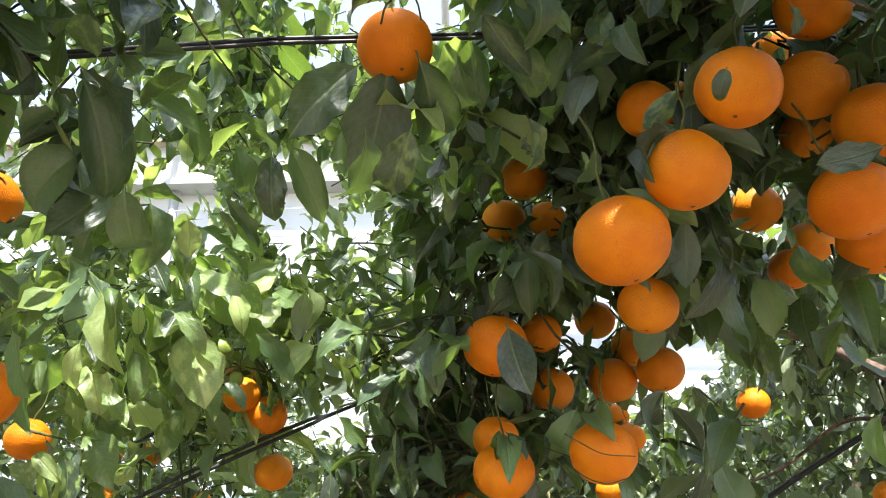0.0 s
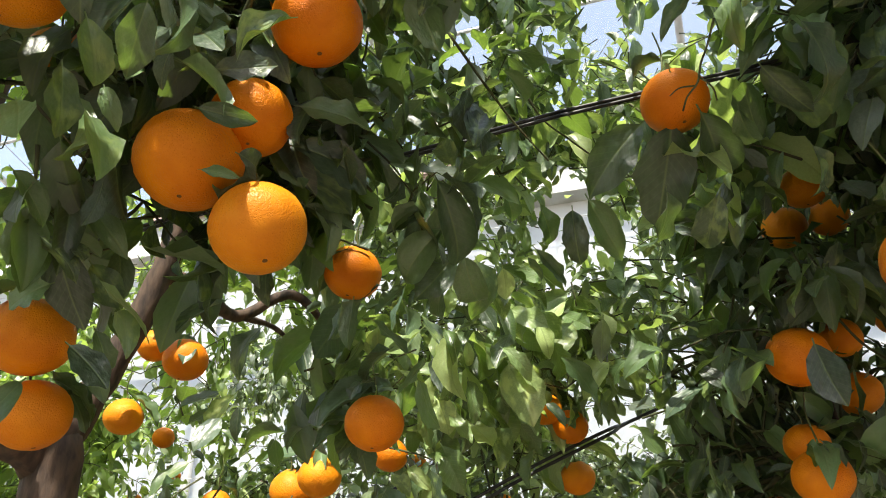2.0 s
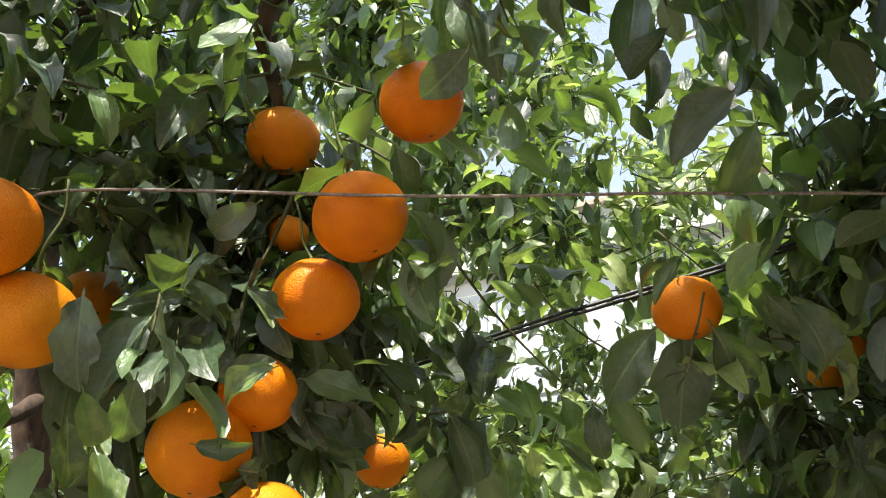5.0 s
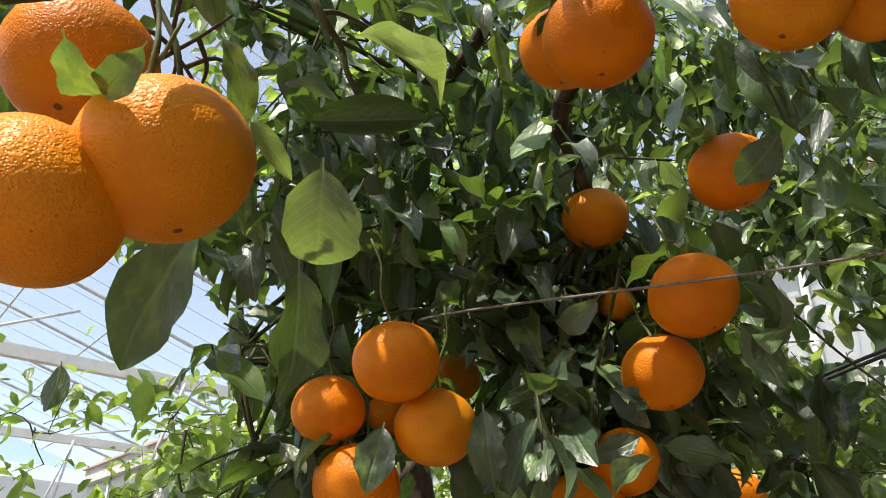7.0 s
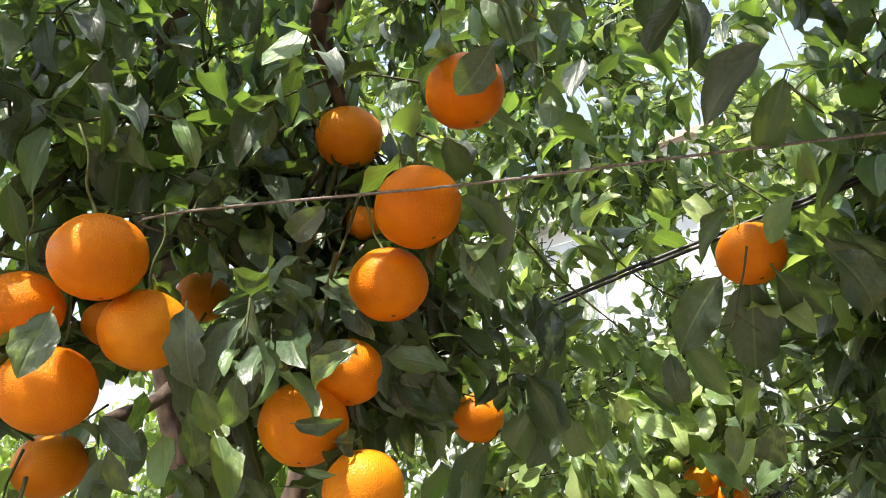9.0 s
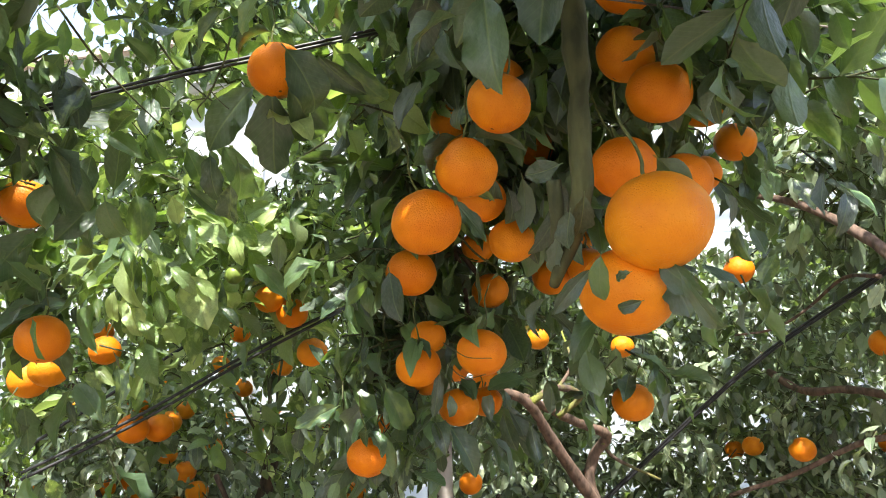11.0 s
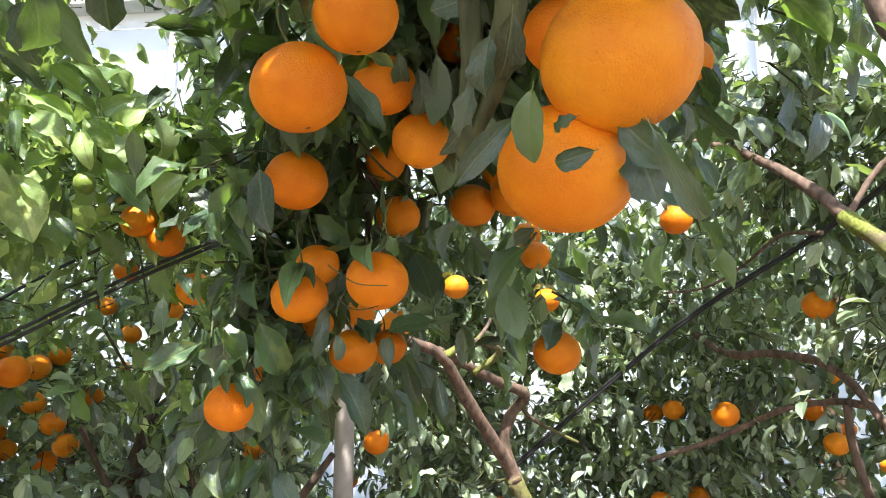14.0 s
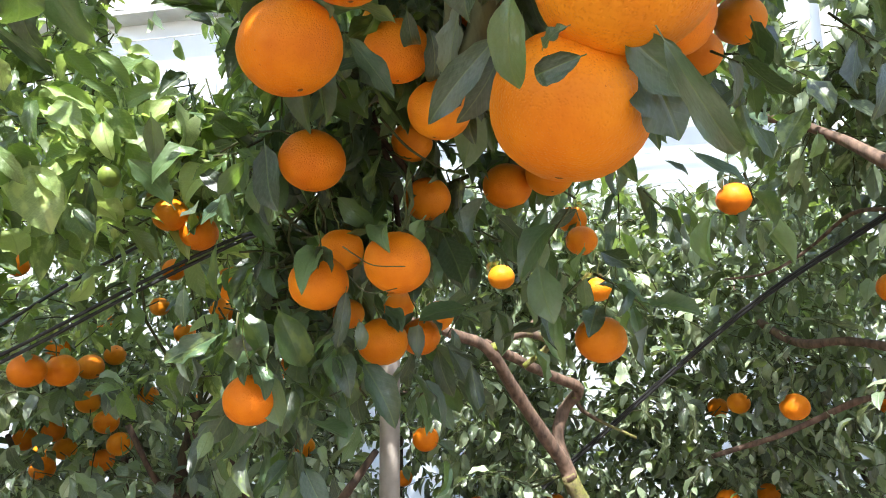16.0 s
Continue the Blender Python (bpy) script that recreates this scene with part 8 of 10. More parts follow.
right.clump(2.08, 1.68, 2.04, 0.23, 16, 0.076, 0.60)
right.clump(1.68, 1.41, 1.41, 0.17, 16, 0.076, 0.60)
right.clump(1.68, 1.73, 2.60, 0.16, 16, 0.076, 0.60)
right.clump(1.94, 1.84, 2.68, 0.21, 16, 0.076, 0.60)
right.clump(1.36, 1.99, 2.19, 0.19, 16, 0.076, 0.60)
right.clump(1.62, 2.42, 1.95, 0.23, 16, 0.076, 0.60)
right.clump(1.60, 1.81, 2.46, 0.21, 16, 0.076, 0.60)
right.clump(1.97, 1.81, 2.34, 0.14, 16, 0.076, 0.60)
right.clump(1.54, 1.59, 1.42, 0.23, 16, 0.076, 0.60)
right.clump(1.99, 2.26, 2.52, 0.16, 16, 0.076, 0.60)
right.clump(1.89, 2.73, 1.79, 0.21, 16, 0.076, 0.60)
right.clump(2.15, 2.11, 1.31, 0.20, 16, 0.076, 0.60)
right.clump(2.26, 2.39, 0.98, 0.21, 16, 0.076, 0.60)
right.clump(2.01, 2.05, 2.45, 0.15, 16, 0.076, 0.60)
right.clump(1.96, 2.62, 1.72, 0.13, 16, 0.076, 0.60)
right.clump(2.08, 1.97, 1.01, 0.17, 16, 0.076, 0.60)
right.clump(1.35, 1.53, 1.19, 0.17, 16, 0.076, 0.60)
right.clump(2.07, 2.08, 2.37, 0.21, 16, 0.076, 0.60)
right.clump(2.04, 1.73, 2.53, 0.21, 16, 0.076, 0.60)
right.clump(1.45, 2.07, 2.20, 0.16, 16, 0.076, 0.60)
right.clump(1.98, 2.23, 2.55, 0.14, 16, 0.076, 0.60)
right.clump(1.40, 1.72, 1.95, 0.15, 16, 0.076, 0.60)
right.clump(2.07, 1.89, 2.11, 0.18, 16, 0.076, 0.60)
right.clump(2.22, 2.07, 1.25, 0.14, 16, 0.076, 0.60)
right.clump(2.07, 2.09, 1.15, 0.20, 16, 0.076, 0.60)
right.clump(1.39, 1.98, 2.65, 0.24, 16, 0.076, 0.60)
right.clump(1.80, 2.58, 1.47, 0.20, 16, 0.076, 0.60)
right.clump(1.44, 1.59, 2.28, 0.16, 16, 0.076, 0.60)
right.clump(1.34, 2.29, 0.92, 0.13, 16, 0.076, 0.60)
right.clump(1.54, 2.18, 2.31, 0.16, 16, 0.076, 0.60)
mid.clump(0.50, 3.29, 1.40, 0.20, 16, 0.076, 0.60)
mid.clump(0.18, 2.73, 0.84, 0.22, 16, 0.076, 0.60)
mid.clump(0.43, 3.07, 2.19, 0.18, 16, 0.076, 0.60)
mid.clump(0.72, 2.63, 1.76, 0.15, 16, 0.076, 0.60)
mid.clump(-0.03, 2.56, 1.61, 0.21, 16, 0.076, 0.60)
mid.clump(0.31, 2.74, 1.91, 0.20, 16, 0.076, 0.60)
mid.clump(0.37, 3.04, 2.04, 0.18, 16, 0.076, 0.60)
mid.clump(0.33, 2.53, 1.85, 0.23, 16, 0.076, 0.60)
mid.clump(-0.12, 3.18, 1.50, 0.23, 16, 0.076, 0.60)
mid.clump(0.74, 2.72, 1.06, 0.15, 16, 0.076, 0.60)
mid.clump(0.94, 2.83, 1.74, 0.16, 16, 0.076, 0.60)
mid.clump(-0.10, 2.88, 1.37, 0.19, 16, 0.076, 0.60)
mid.clump(-0.10, 2.70, 1.81, 0.23, 16, 0.076, 0.60)
mid.clump(0.86, 2.57, 1.80, 0.15, 16, 0.076, 0.60)
mid.clump(0.77, 2.66, 2.09, 0.19, 16, 0.076, 0.60)
mid.clump(0.38, 2.70, 2.00, 0.19, 16, 0.076, 0.60)
mid.clump(0.39, 3.06, 2.02, 0.24, 16, 0.076, 0.60)
mid.clump(1.07, 3.14, 1.46, 0.15, 16, 0.076, 0.60)
mid.clump(0.32, 3.18, 2.05, 0.13, 16, 0.076, 0.60)
mid.clump(0.23, 2.78, 1.86, 0.17, 16, 0.076, 0.60)
mid.clump(1.03, 2.57, 1.58, 0.24, 16, 0.076, 0.60)
mid.clump(0.32, 3.11, 1.71, 0.13, 16, 0.076, 0.60)
mid.clump(0.61, 3.20, 1.72, 0.15, 16, 0.076, 0.60)
mid.clump(1.17, 3.02, 1.32, 0.24, 16, 0.076, 0.60)
mid.clump(0.89, 2.69, 1.52, 0.19, 16, 0.076, 0.60)
mid.clump(0.08, 2.60, 1.65, 0.20, 16, 0.076, 0.60)
mid.clump(1.01, 2.76, 1.48, 0.21, 16, 0.076, 0.60)
mid.clump(0.47, 3.08, 2.17, 0.19, 16, 0.076, 0.60)
mid.clump(0.11, 2.83, 1.46, 0.19, 16, 0.076, 0.60)
mid.clump(1.01, 2.94, 1.75, 0.14, 16, 0.076, 0.60)
mid.clump(0.11, 2.68, 1.81, 0.17, 16, 0.076, 0.60)
mid.clump(0.26, 2.48, 0.85, 0.14, 16, 0.076, 0.60)
mid.clump(0.10, 2.46, 1.23, 0.18, 16, 0.076, 0.60)
mid.clump(0.01, 2.72, 1.39, 0.16, 16, 0.076, 0.60)
mid.clump(0.01, 3.19, 1.30, 0.17, 16, 0.076, 0.60)
mid.clump(0.50, 2.69, 1.67, 0.21, 16, 0.076, 0.60)
mid.clump(0.32, 3.10, 1.96, 0.16, 16, 0.076, 0.60)
mid.clump(0.63, 3.17, 1.83, 0.14, 16, 0.076, 0.60)
mid.clump(0.29, 3.11, 2.00, 0.18, 16, 0.076, 0.60)
mid.clump(0.72, 2.68, 1.36, 0.20, 16, 0.076, 0.60)
mid.clump(0.89, 2.66, 1.19, 0.14, 16, 0.076, 0.60)
mid.clump(0.13, 2.86, 1.97, 0.22, 16, 0.076, 0.60)
mid.clump(0.60, 3.11, 1.97, 0.20, 16, 0.076, 0.60)
mid.clump(0.63, 2.59, 1.05, 0.16, 16, 0.076, 0.60)
mid.clump(0.59, 2.60, 1.37, 0.18, 16, 0.076, 0.60)
mid.clump(0.15, 3.01, 2.10, 0.15, 16, 0.076, 0.60)
back_a.clump(-1.96, 3.56, 1.56, 0.15, 16, 0.076, 0.60)
back_a.clump(-1.64, 3.26, 2.55, 0.22, 16, 0.076, 0.60)
back_a.clump(-1.95, 2.59, 1.84, 0.16, 16, 0.076, 0.60)
back_a.clump(-1.78, 3.51, 1.17, 0.23, 16, 0.076, 0.60)
back_a.clump(-1.72, 2.58, 2.34, 0.15, 16, 0.076, 0.60)
back_a.clump(-2.21, 3.64, 2.21, 0.22, 16, 0.076, 0.60)
back_a.clump(-1.71, 2.82, 1.97, 0.20, 16, 0.076, 0.60)
back_a.clump(-2.51, 3.08, 1.71, 0.14, 16, 0.076, 0.60)
back_a.clump(-1.26, 2.78, 1.86, 0.16, 16, 0.076, 0.60)
back_a.clump(-1.61, 2.85, 2.49, 0.22, 16, 0.076, 0.60)
back_a.clump(-2.57, 3.07, 1.96, 0.18, 16, 0.076, 0.60)
back_a.clump(-1.78, 3.45, 2.36, 0.13, 16, 0.076, 0.60)
back_a.clump(-1.29, 3.31, 1.31, 0.19, 16, 0.076, 0.60)
back_a.clump(-2.33, 3.16, 2.70, 0.15, 16, 0.076, 0.60)
back_a.clump(-2.39, 3.34, 2.02, 0.16, 16, 0.076, 0.60)
back_a.clump(-2.49, 3.72, 1.40, 0.19, 16, 0.076, 0.60)
back_a.clump(-1.62, 2.84, 0.80, 0.16, 16, 0.076, 0.60)
back_a.clump(-1.93, 2.37, 1.22, 0.17, 16, 0.076, 0.60)
back_a.clump(-1.71, 3.69, 0.74, 0.21, 16, 0.076, 0.60)
back_a.clump(-1.45, 2.68, 2.22, 0.24, 16, 0.076, 0.60)
back_a.clump(-1.67, 3.14, 2.64, 0.22, 16, 0.076, 0.60)
back_a.clump(-2.66, 3.51, 2.00, 0.22, 16, 0.076, 0.60)
back_a.clump(-2.14, 3.60, 1.65, 0.15, 16, 0.076, 0.60)
back_a.clump(-2.65, 3.70, 1.42, 0.13, 16, 0.076, 0.60)
back_a.clump(-1.64, 3.20, 2.31, 0.17, 16, 0.076, 0.60)
back_a.clump(-2.06, 3.35, 2.67, 0.18, 16, 0.076, 0.60)
back_a.clump(-1.89, 3.52, 0.78, 0.15, 16, 0.076, 0.60)
back_a.clump(-2.22, 2.66, 0.74, 0.18, 16, 0.076, 0.60)
back_a.clump(-1.99, 4.00, 0.95, 0.19, 16, 0.076, 0.60)
back_a.clump(-1.95, 2.75, 2.68, 0.18, 16, 0.076, 0.60)
back_a.clump(-1.97, 3.73, 0.73, 0.18, 16, 0.076, 0.60)
back_a.clump(-1.99, 3.69, 2.39, 0.18, 16, 0.076, 0.60)
back_a.clump(-1.46, 3.21, 1.23, 0.15, 16, 0.076, 0.60)
back_a.clump(-1.90, 3.94, 1.00, 0.14, 16, 0.076, 0.60)
back_a.clump(-1.64, 2.93, 2.68, 0.17, 16, 0.076, 0.60)
back_a.clump(-1.55, 2.78, 2.32, 0.21, 16, 0.076, 0.60)
back_a.clump(-2.45, 3.12, 1.16, 0.23, 16, 0.076, 0.60)
back_a.clump(-1.30, 2.59, 1.43, 0.20, 16, 0.076, 0.60)
back_a.clump(-1.84, 2.60, 2.36, 0.19, 16, 0.076, 0.60)
back_a.clump(-2.43, 2.47, 1.29, 0.23, 16, 0.076, 0.60)
back_a.clump(-1.76, 3.03, 2.65, 0.24, 16, 0.076, 0.60)
back_a.clump(-2.13, 2.87, 2.52, 0.14, 16, 0.076, 0.60)
back_a.clump(-1.26, 2.95, 0.79, 0.15, 16, 0.076, 0.60)
back_a.clump(-2.36, 2.69, 2.24, 0.23, 16, 0.076, 0.60)
back_a.clump(-1.95, 3.34, 2.56, 0.13, 16, 0.076, 0.60)
back_a.clump(-1.76, 2.87, 2.36, 0.22, 16, 0.076, 0.60)
back_a.clump(-1.67, 2.78, 2.48, 0.15, 16, 0.076, 0.60)
back_a.clump(-2.18, 2.76, 2.51, 0.22, 16, 0.076, 0.60)
back_a.clump(-2.68, 3.22, 0.70, 0.13, 16, 0.076, 0.60)
back_a.clump(-2.37, 2.85, 2.46, 0.20, 16, 0.076, 0.60)
back_b.clump(1.20, 3.18, 2.35, 0.23, 16, 0.076, 0.60)
back_b.clump(1.63, 2.87, 0.61, 0.18, 16, 0.076, 0.60)
back_b.clump(2.24, 3.34, 2.56, 0.14, 16, 0.076, 0.60)
back_b.clump(1.08, 3.52, 1.84, 0.19, 16, 0.076, 0.60)
back_b.clump(2.34, 3.48, 1.26, 0.23, 16, 0.076, 0.60)
back_b.clump(1.74, 3.21, 2.36, 0.15, 16, 0.076, 0.60)
back_b.clump(1.27, 3.24, 0.51, 0.23, 16, 0.076, 0.60)
back_b.clump(1.79, 3.64, 2.72, 0.23, 16, 0.076, 0.60)
back_b.clump(1.45, 4.00, 1.83, 0.20, 16, 0.076, 0.60)
back_b.clump(1.95, 3.91, 2.14, 0.24, 16, 0.076, 0.60)
back_b.clump(2.25, 3.21, 1.45, 0.15, 16, 0.076, 0.60)
back_b.clump(2.02, 3.68, 1.31, 0.20, 16, 0.076, 0.60)
back_b.clump(2.63, 3.46, 1.39, 0.16, 16, 0.076, 0.60)
back_b.clump(2.04, 3.04, 1.34, 0.18, 16, 0.076, 0.60)
back_b.clump(1.62, 3.29, 2.70, 0.13, 16, 0.076, 0.60)
back_b.clump(1.70, 2.89, 0.57, 0.22, 16, 0.076, 0.60)
back_b.clump(1.12, 3.81, 0.54, 0.14, 16, 0.076, 0.60)
back_b.clump(2.15, 3.98, 1.06, 0.21, 16, 0.076, 0.60)
back_b.clump(2.67, 3.20, 1.41, 0.17, 16, 0.076, 0.60)
back_b.clump(0.73, 3.37, 0.84, 0.21, 16, 0.076, 0.60)
back_b.clump(2.00, 2.91, 0.64, 0.23, 16, 0.076, 0.60)
back_b.clump(2.25, 3.64, 1.98, 0.23, 16, 0.076, 0.60)
back_b.clump(1.16, 3.92, 1.84, 0.16, 16, 0.076, 0.60)
back_b.clump(1.45, 3.76, 0.76, 0.15, 16, 0.076, 0.60)
back_b.clump(1.29, 2.89, 0.98, 0.14, 16, 0.076, 0.60)
back_b.clump(2.55, 3.41, 1.55, 0.16, 16, 0.076, 0.60)
back_b.clump(0.86, 3.14, 1.65, 0.18, 16, 0.076, 0.60)
back_b.clump(2.69, 3.65, 0.62, 0.18, 16, 0.076, 0.60)
back_b.clump(1.94, 3.24, 2.23, 0.23, 16, 0.076, 0.60)
back_b.clump(1.02, 3.05, 0.84, 0.18, 16, 0.076, 0.60)
back_b.clump(2.30, 3.90, 1.30, 0.18, 16, 0.076, 0.60)
back_b.clump(2.28, 3.45, 2.70, 0.18, 16, 0.076, 0.60)
back_b.clump(0.74, 3.49, 1.70, 0.16, 16, 0.076, 0.60)
back_b.clump(1.21, 3.63, 1.48, 0.24, 16, 0.076, 0.60)
back_b.clump(2.57, 3.33, 1.75, 0.17, 16, 0.076, 0.60)
back_b.clump(2.13, 3.60, 2.33, 0.23, 16, 0.076, 0.60)
back_b.clump(1.23, 3.76, 2.31, 0.21, 16, 0.076, 0.60)
back_b.clump(1.20, 2.99, 1.45, 0.21, 16, 0.076, 0.60)
back_b.clump(1.58, 3.78, 2.30, 0.21, 16, 0.076, 0.60)
back_b.clump(1.45, 3.93, 2.06, 0.19, 16, 0.076, 0.60)
back_b.clump(2.56, 3.48, 1.19, 0.20, 16, 0.076, 0.60)
back_b.clump(0.86, 3.56, 2.05, 0.22, 16, 0.076, 0.60)
back_b.clump(1.29, 3.77, 2.24, 0.22, 16, 0.076, 0.60)
back_b.clump(1.30, 3.75, 2.50, 0.21, 16, 0.076, 0.60)
back_b.clump(2.74, 3.36, 1.79, 0.19, 16, 0.076, 0.60)
back_b.clump(2.01, 3.74, 2.63, 0.18, 16, 0.076, 0.60)
back_b.clump(1.43, 3.07, 2.22, 0.15, 16, 0.076, 0.60)
back_b.clump(1.84, 3.05, 2.09, 0.18, 16, 0.076, 0.60)
back_b.clump(1.09, 3.12, 2.03, 0.21, 16, 0.076, 0.60)
back_b.clump(2.30, 3.51, 1.62, 0.20, 16, 0.076, 0.60)
back_b.clump(1.86, 3.89, 2.02, 0.13, 16, 0.076, 0.60)
back_b.clump(1.06, 3.51, 0.69, 0.14, 16, 0.076, 0.60)
back_b.clump(1.44, 3.76, 1.06, 0.13, 16, 0.076, 0.60)
back_b.clump(1.04, 3.53, 1.98, 0.19, 16, 0.076, 0.60)
back_b.clump(1.78, 4.02, 0.50, 0.17, 16, 0.076, 0.60)
back_b.clump(1.56, 3.87, 0.86, 0.22, 16, 0.076, 0.60)
back_b.clump(1.38, 3.63, 1.99, 0.14, 16, 0.076, 0.60)
back_b.clump(1.06, 3.35, 1.92, 0.24, 16, 0.076, 0.60)
back_b.clump(1.93, 3.17, 2.39, 0.20, 16, 0.076, 0.60)
back_b.clump(1.33, 3.66, 1.95, 0.19, 16, 0.076, 0.60)
back_b.clump(2.63, 3.31, 1.98, 0.17, 16, 0.076, 0.60)
back_b.clump(2.08, 3.29, 0.84, 0.19, 16, 0.076, 0.60)
back_b.clump(1.31, 3.26, 2.02, 0.23, 16, 0.076, 0.60)
back_b.clump(1.14, 3.75, 1.14, 0.16, 16, 0.076, 0.60)
back_c.clump(-0.38, 3.20, 1.50, 0.16, 16, 0.076, 0.60)
back_c.clump(0.16, 3.60, 1.47, 0.21, 16, 0.076, 0.60)
back_c.clump(-1.16, 3.89, 1.11, 0.22, 16, 0.076, 0.60)
back_c.clump(-0.68, 3.30, 1.59, 0.21, 16, 0.076, 0.60)
back_c.clump(-0.42, 3.84, 2.04, 0.16, 16, 0.076, 0.60)
back_c.clump(-0.43, 3.35, 2.10, 0.17, 16, 0.076, 0.60)
back_c.clump(-0.11, 3.76, 2.04, 0.18, 16, 0.076, 0.60)
back_c.clump(-0.23, 3.73, 1.76, 0.16, 16, 0.076, 0.60)
back_c.clump(0.09, 3.49, 0.97, 0.20, 16, 0.076, 0.60)
back_c.clump(-0.95, 3.81, 2.21, 0.19, 16, 0.076, 0.60)
back_c.clump(-0.94, 3.38, 2.04, 0.24, 16, 0.076, 0.60)
back_c.clump(-0.06, 3.65, 1.70, 0.16, 16, 0.076, 0.60)
back_c.clump(-0.85, 3.52, 2.16, 0.19, 16, 0.076, 0.60)
back_c.clump(-0.04, 3.85, 1.19, 0.15, 16, 0.076, 0.60)
back_c.clump(-1.08, 3.62, 0.99, 0.23, 16, 0.076, 0.60)
back_c.clump(-0.70, 3.46, 1.99, 0.13, 16, 0.076, 0.60)
back_c.clump(-0.98, 3.93, 1.73, 0.16, 16, 0.076, 0.60)
back_c.clump(-1.05, 3.82, 0.82, 0.24, 16, 0.076, 0.60)
back_c.clump(-0.13, 3.68, 1.94, 0.17, 16, 0.076, 0.60)
back_c.clump(-0.29, 3.58, 2.32, 0.23, 16, 0.076, 0.60)
back_c.clump(-1.01, 3.23, 1.43, 0.22, 16, 0.076, 0.60)
back_c.clump(-0.40, 3.27, 1.48, 0.21, 16, 0.076, 0.60)
back_c.clump(-0.89, 3.69, 1.94, 0.16, 16, 0.076, 0.60)
back_c.clump(-1.41, 3.63, 0.91, 0.13, 16, 0.076, 0.60)
back_c.clump(-0.08, 3.85, 1.28, 0.16, 16, 0.076, 0.60)
back_c.clump(-1.43, 3.73, 1.08, 0.18, 16, 0.076, 0.60)
back_c.clump(-0.07, 3.35, 1.10, 0.18, 16, 0.076, 0.60)
back_c.clump(-1.08, 3.63, 1.31, 0.16, 16, 0.076, 0.60)
back_c.clump(-0.43, 3.37, 1.80, 0.24, 16, 0.076, 0.60)
back_c.clump(-0.11, 3.47, 1.70, 0.17, 16, 0.076, 0.60)
back_c.clump(-0.99, 3.75, 2.02, 0.23, 16, 0.076, 0.60)
back_c.clump(-0.70, 3.79, 1.44, 0.14, 16, 0.076, 0.60)
back_c.clump(0.19, 3.68, 0.79, 0.21, 16, 0.076, 0.60)
back_c.clump(-0.98, 3.83, 2.12, 0.14, 16, 0.076, 0.60)
back_c.clump(-0.32, 3.97, 1.72, 0.18, 16, 0.076, 0.60)
back_c.clump(-0.43, 3.20, 1.51, 0.18, 16, 0.076, 0.60)
back_c.clump(-0.11, 3.78, 0.86, 0.20, 16, 0.076, 0.60)
back_c.clump(-0.93, 3.47, 1.75, 0.14, 16, 0.076, 0.60)
back_c.clump(-0.01, 3.83, 1.46, 0.23, 16, 0.076, 0.60)
back_c.clump(-1.13, 3.32, 0.82, 0.22, 16, 0.076, 0.60)
back_c.clump(-0.20, 3.72, 2.21, 0.23, 16, 0.076, 0.60)
back_c.clump(-0.18, 3.43, 1.86, 0.22, 16, 0.076, 0.60)
back_c.clump(-0.24, 3.81, 2.21, 0.18, 16, 0.076, 0.60)
back_c.clump(-0.48, 3.28, 1.12, 0.21, 16, 0.076, 0.60)
back_c.clump(-0.17, 3.69, 2.32, 0.16, 16, 0.076, 0.60)
back_c.clump(-0.32, 3.54, 2.12, 0.16, 16, 0.076, 0.60)
back_c.clump(-0.21, 3.56, 2.23, 0.13, 16, 0.076, 0.60)
back_c.clump(0.01, 3.78, 1.76, 0.19, 16, 0.076, 0.60)
back_c.clump(-0.11, 3.65, 1.30, 0.14, 16, 0.076, 0.60)
back_c.clump(-0.13, 3.59, 2.27, 0.21, 16, 0.076, 0.60)
back_c.clump(-0.79, 3.74, 1.92, 0.14, 16, 0.076, 0.60)
back_c.clump(-1.23, 3.50, 1.52, 0.14, 16, 0.076, 0.60)
back_c.clump(0.02, 3.75, 0.60, 0.19, 16, 0.076, 0.60)
back_c.clump(-0.27, 3.83, 0.87, 0.19, 16, 0.076, 0.60)
back_c.clump(-1.01, 3.77, 1.01, 0.19, 16, 0.076, 0.60)
back_c.clump(-0.06, 3.43, 0.90, 0.16, 16, 0.076, 0.60)
west.clump(-3.87, 1.63, 1.92, 0.14, 16, 0.076, 0.60)
west.clump(-4.23, 1.18, 0.77, 0.19, 16, 0.076, 0.60)
west.clump(-3.14, 1.43, 0.80, 0.14, 16, 0.076, 0.60)
west.clump(-4.35, 1.64, 0.92, 0.15, 16, 0.076, 0.60)
west.clump(-4.20, 0.78, 1.79, 0.17, 16, 0.076, 0.60)
west.clump(-3.45, 1.26, 2.27, 0.16, 16, 0.076, 0.60)
west.clump(-3.44, 1.63, 1.30, 0.22, 16, 0.076, 0.60)
west.clump(-3.47, 1.80, 1.90, 0.17, 16, 0.076, 0.60)
west.clump(-4.07, 1.19, 0.77, 0.15, 16, 0.076, 0.60)
west.clump(-3.94, 0.78, 1.31, 0.19, 16, 0.076, 0.60)
west.clump(-4.06, 1.41, 2.16, 0.21, 16, 0.076, 0.60)
west.clump(-3.68, 1.92, 1.70, 0.23, 16, 0.076, 0.60)
west.clump(-3.74, 1.02, 2.47, 0.14, 16, 0.076, 0.60)
west.clump(-4.32, 1.65, 0.98, 0.18, 16, 0.076, 0.60)
west.clump(-3.21, 1.42, 2.11, 0.19, 16, 0.076, 0.60)
west.clump(-3.40, 1.00, 2.00, 0.20, 16, 0.076, 0.60)
west.clump(-4.05, 1.11, 2.24, 0.23, 16, 0.076, 0.60)
west.clump(-4.36, 1.41, 0.78, 0.21, 16, 0.076, 0.60)
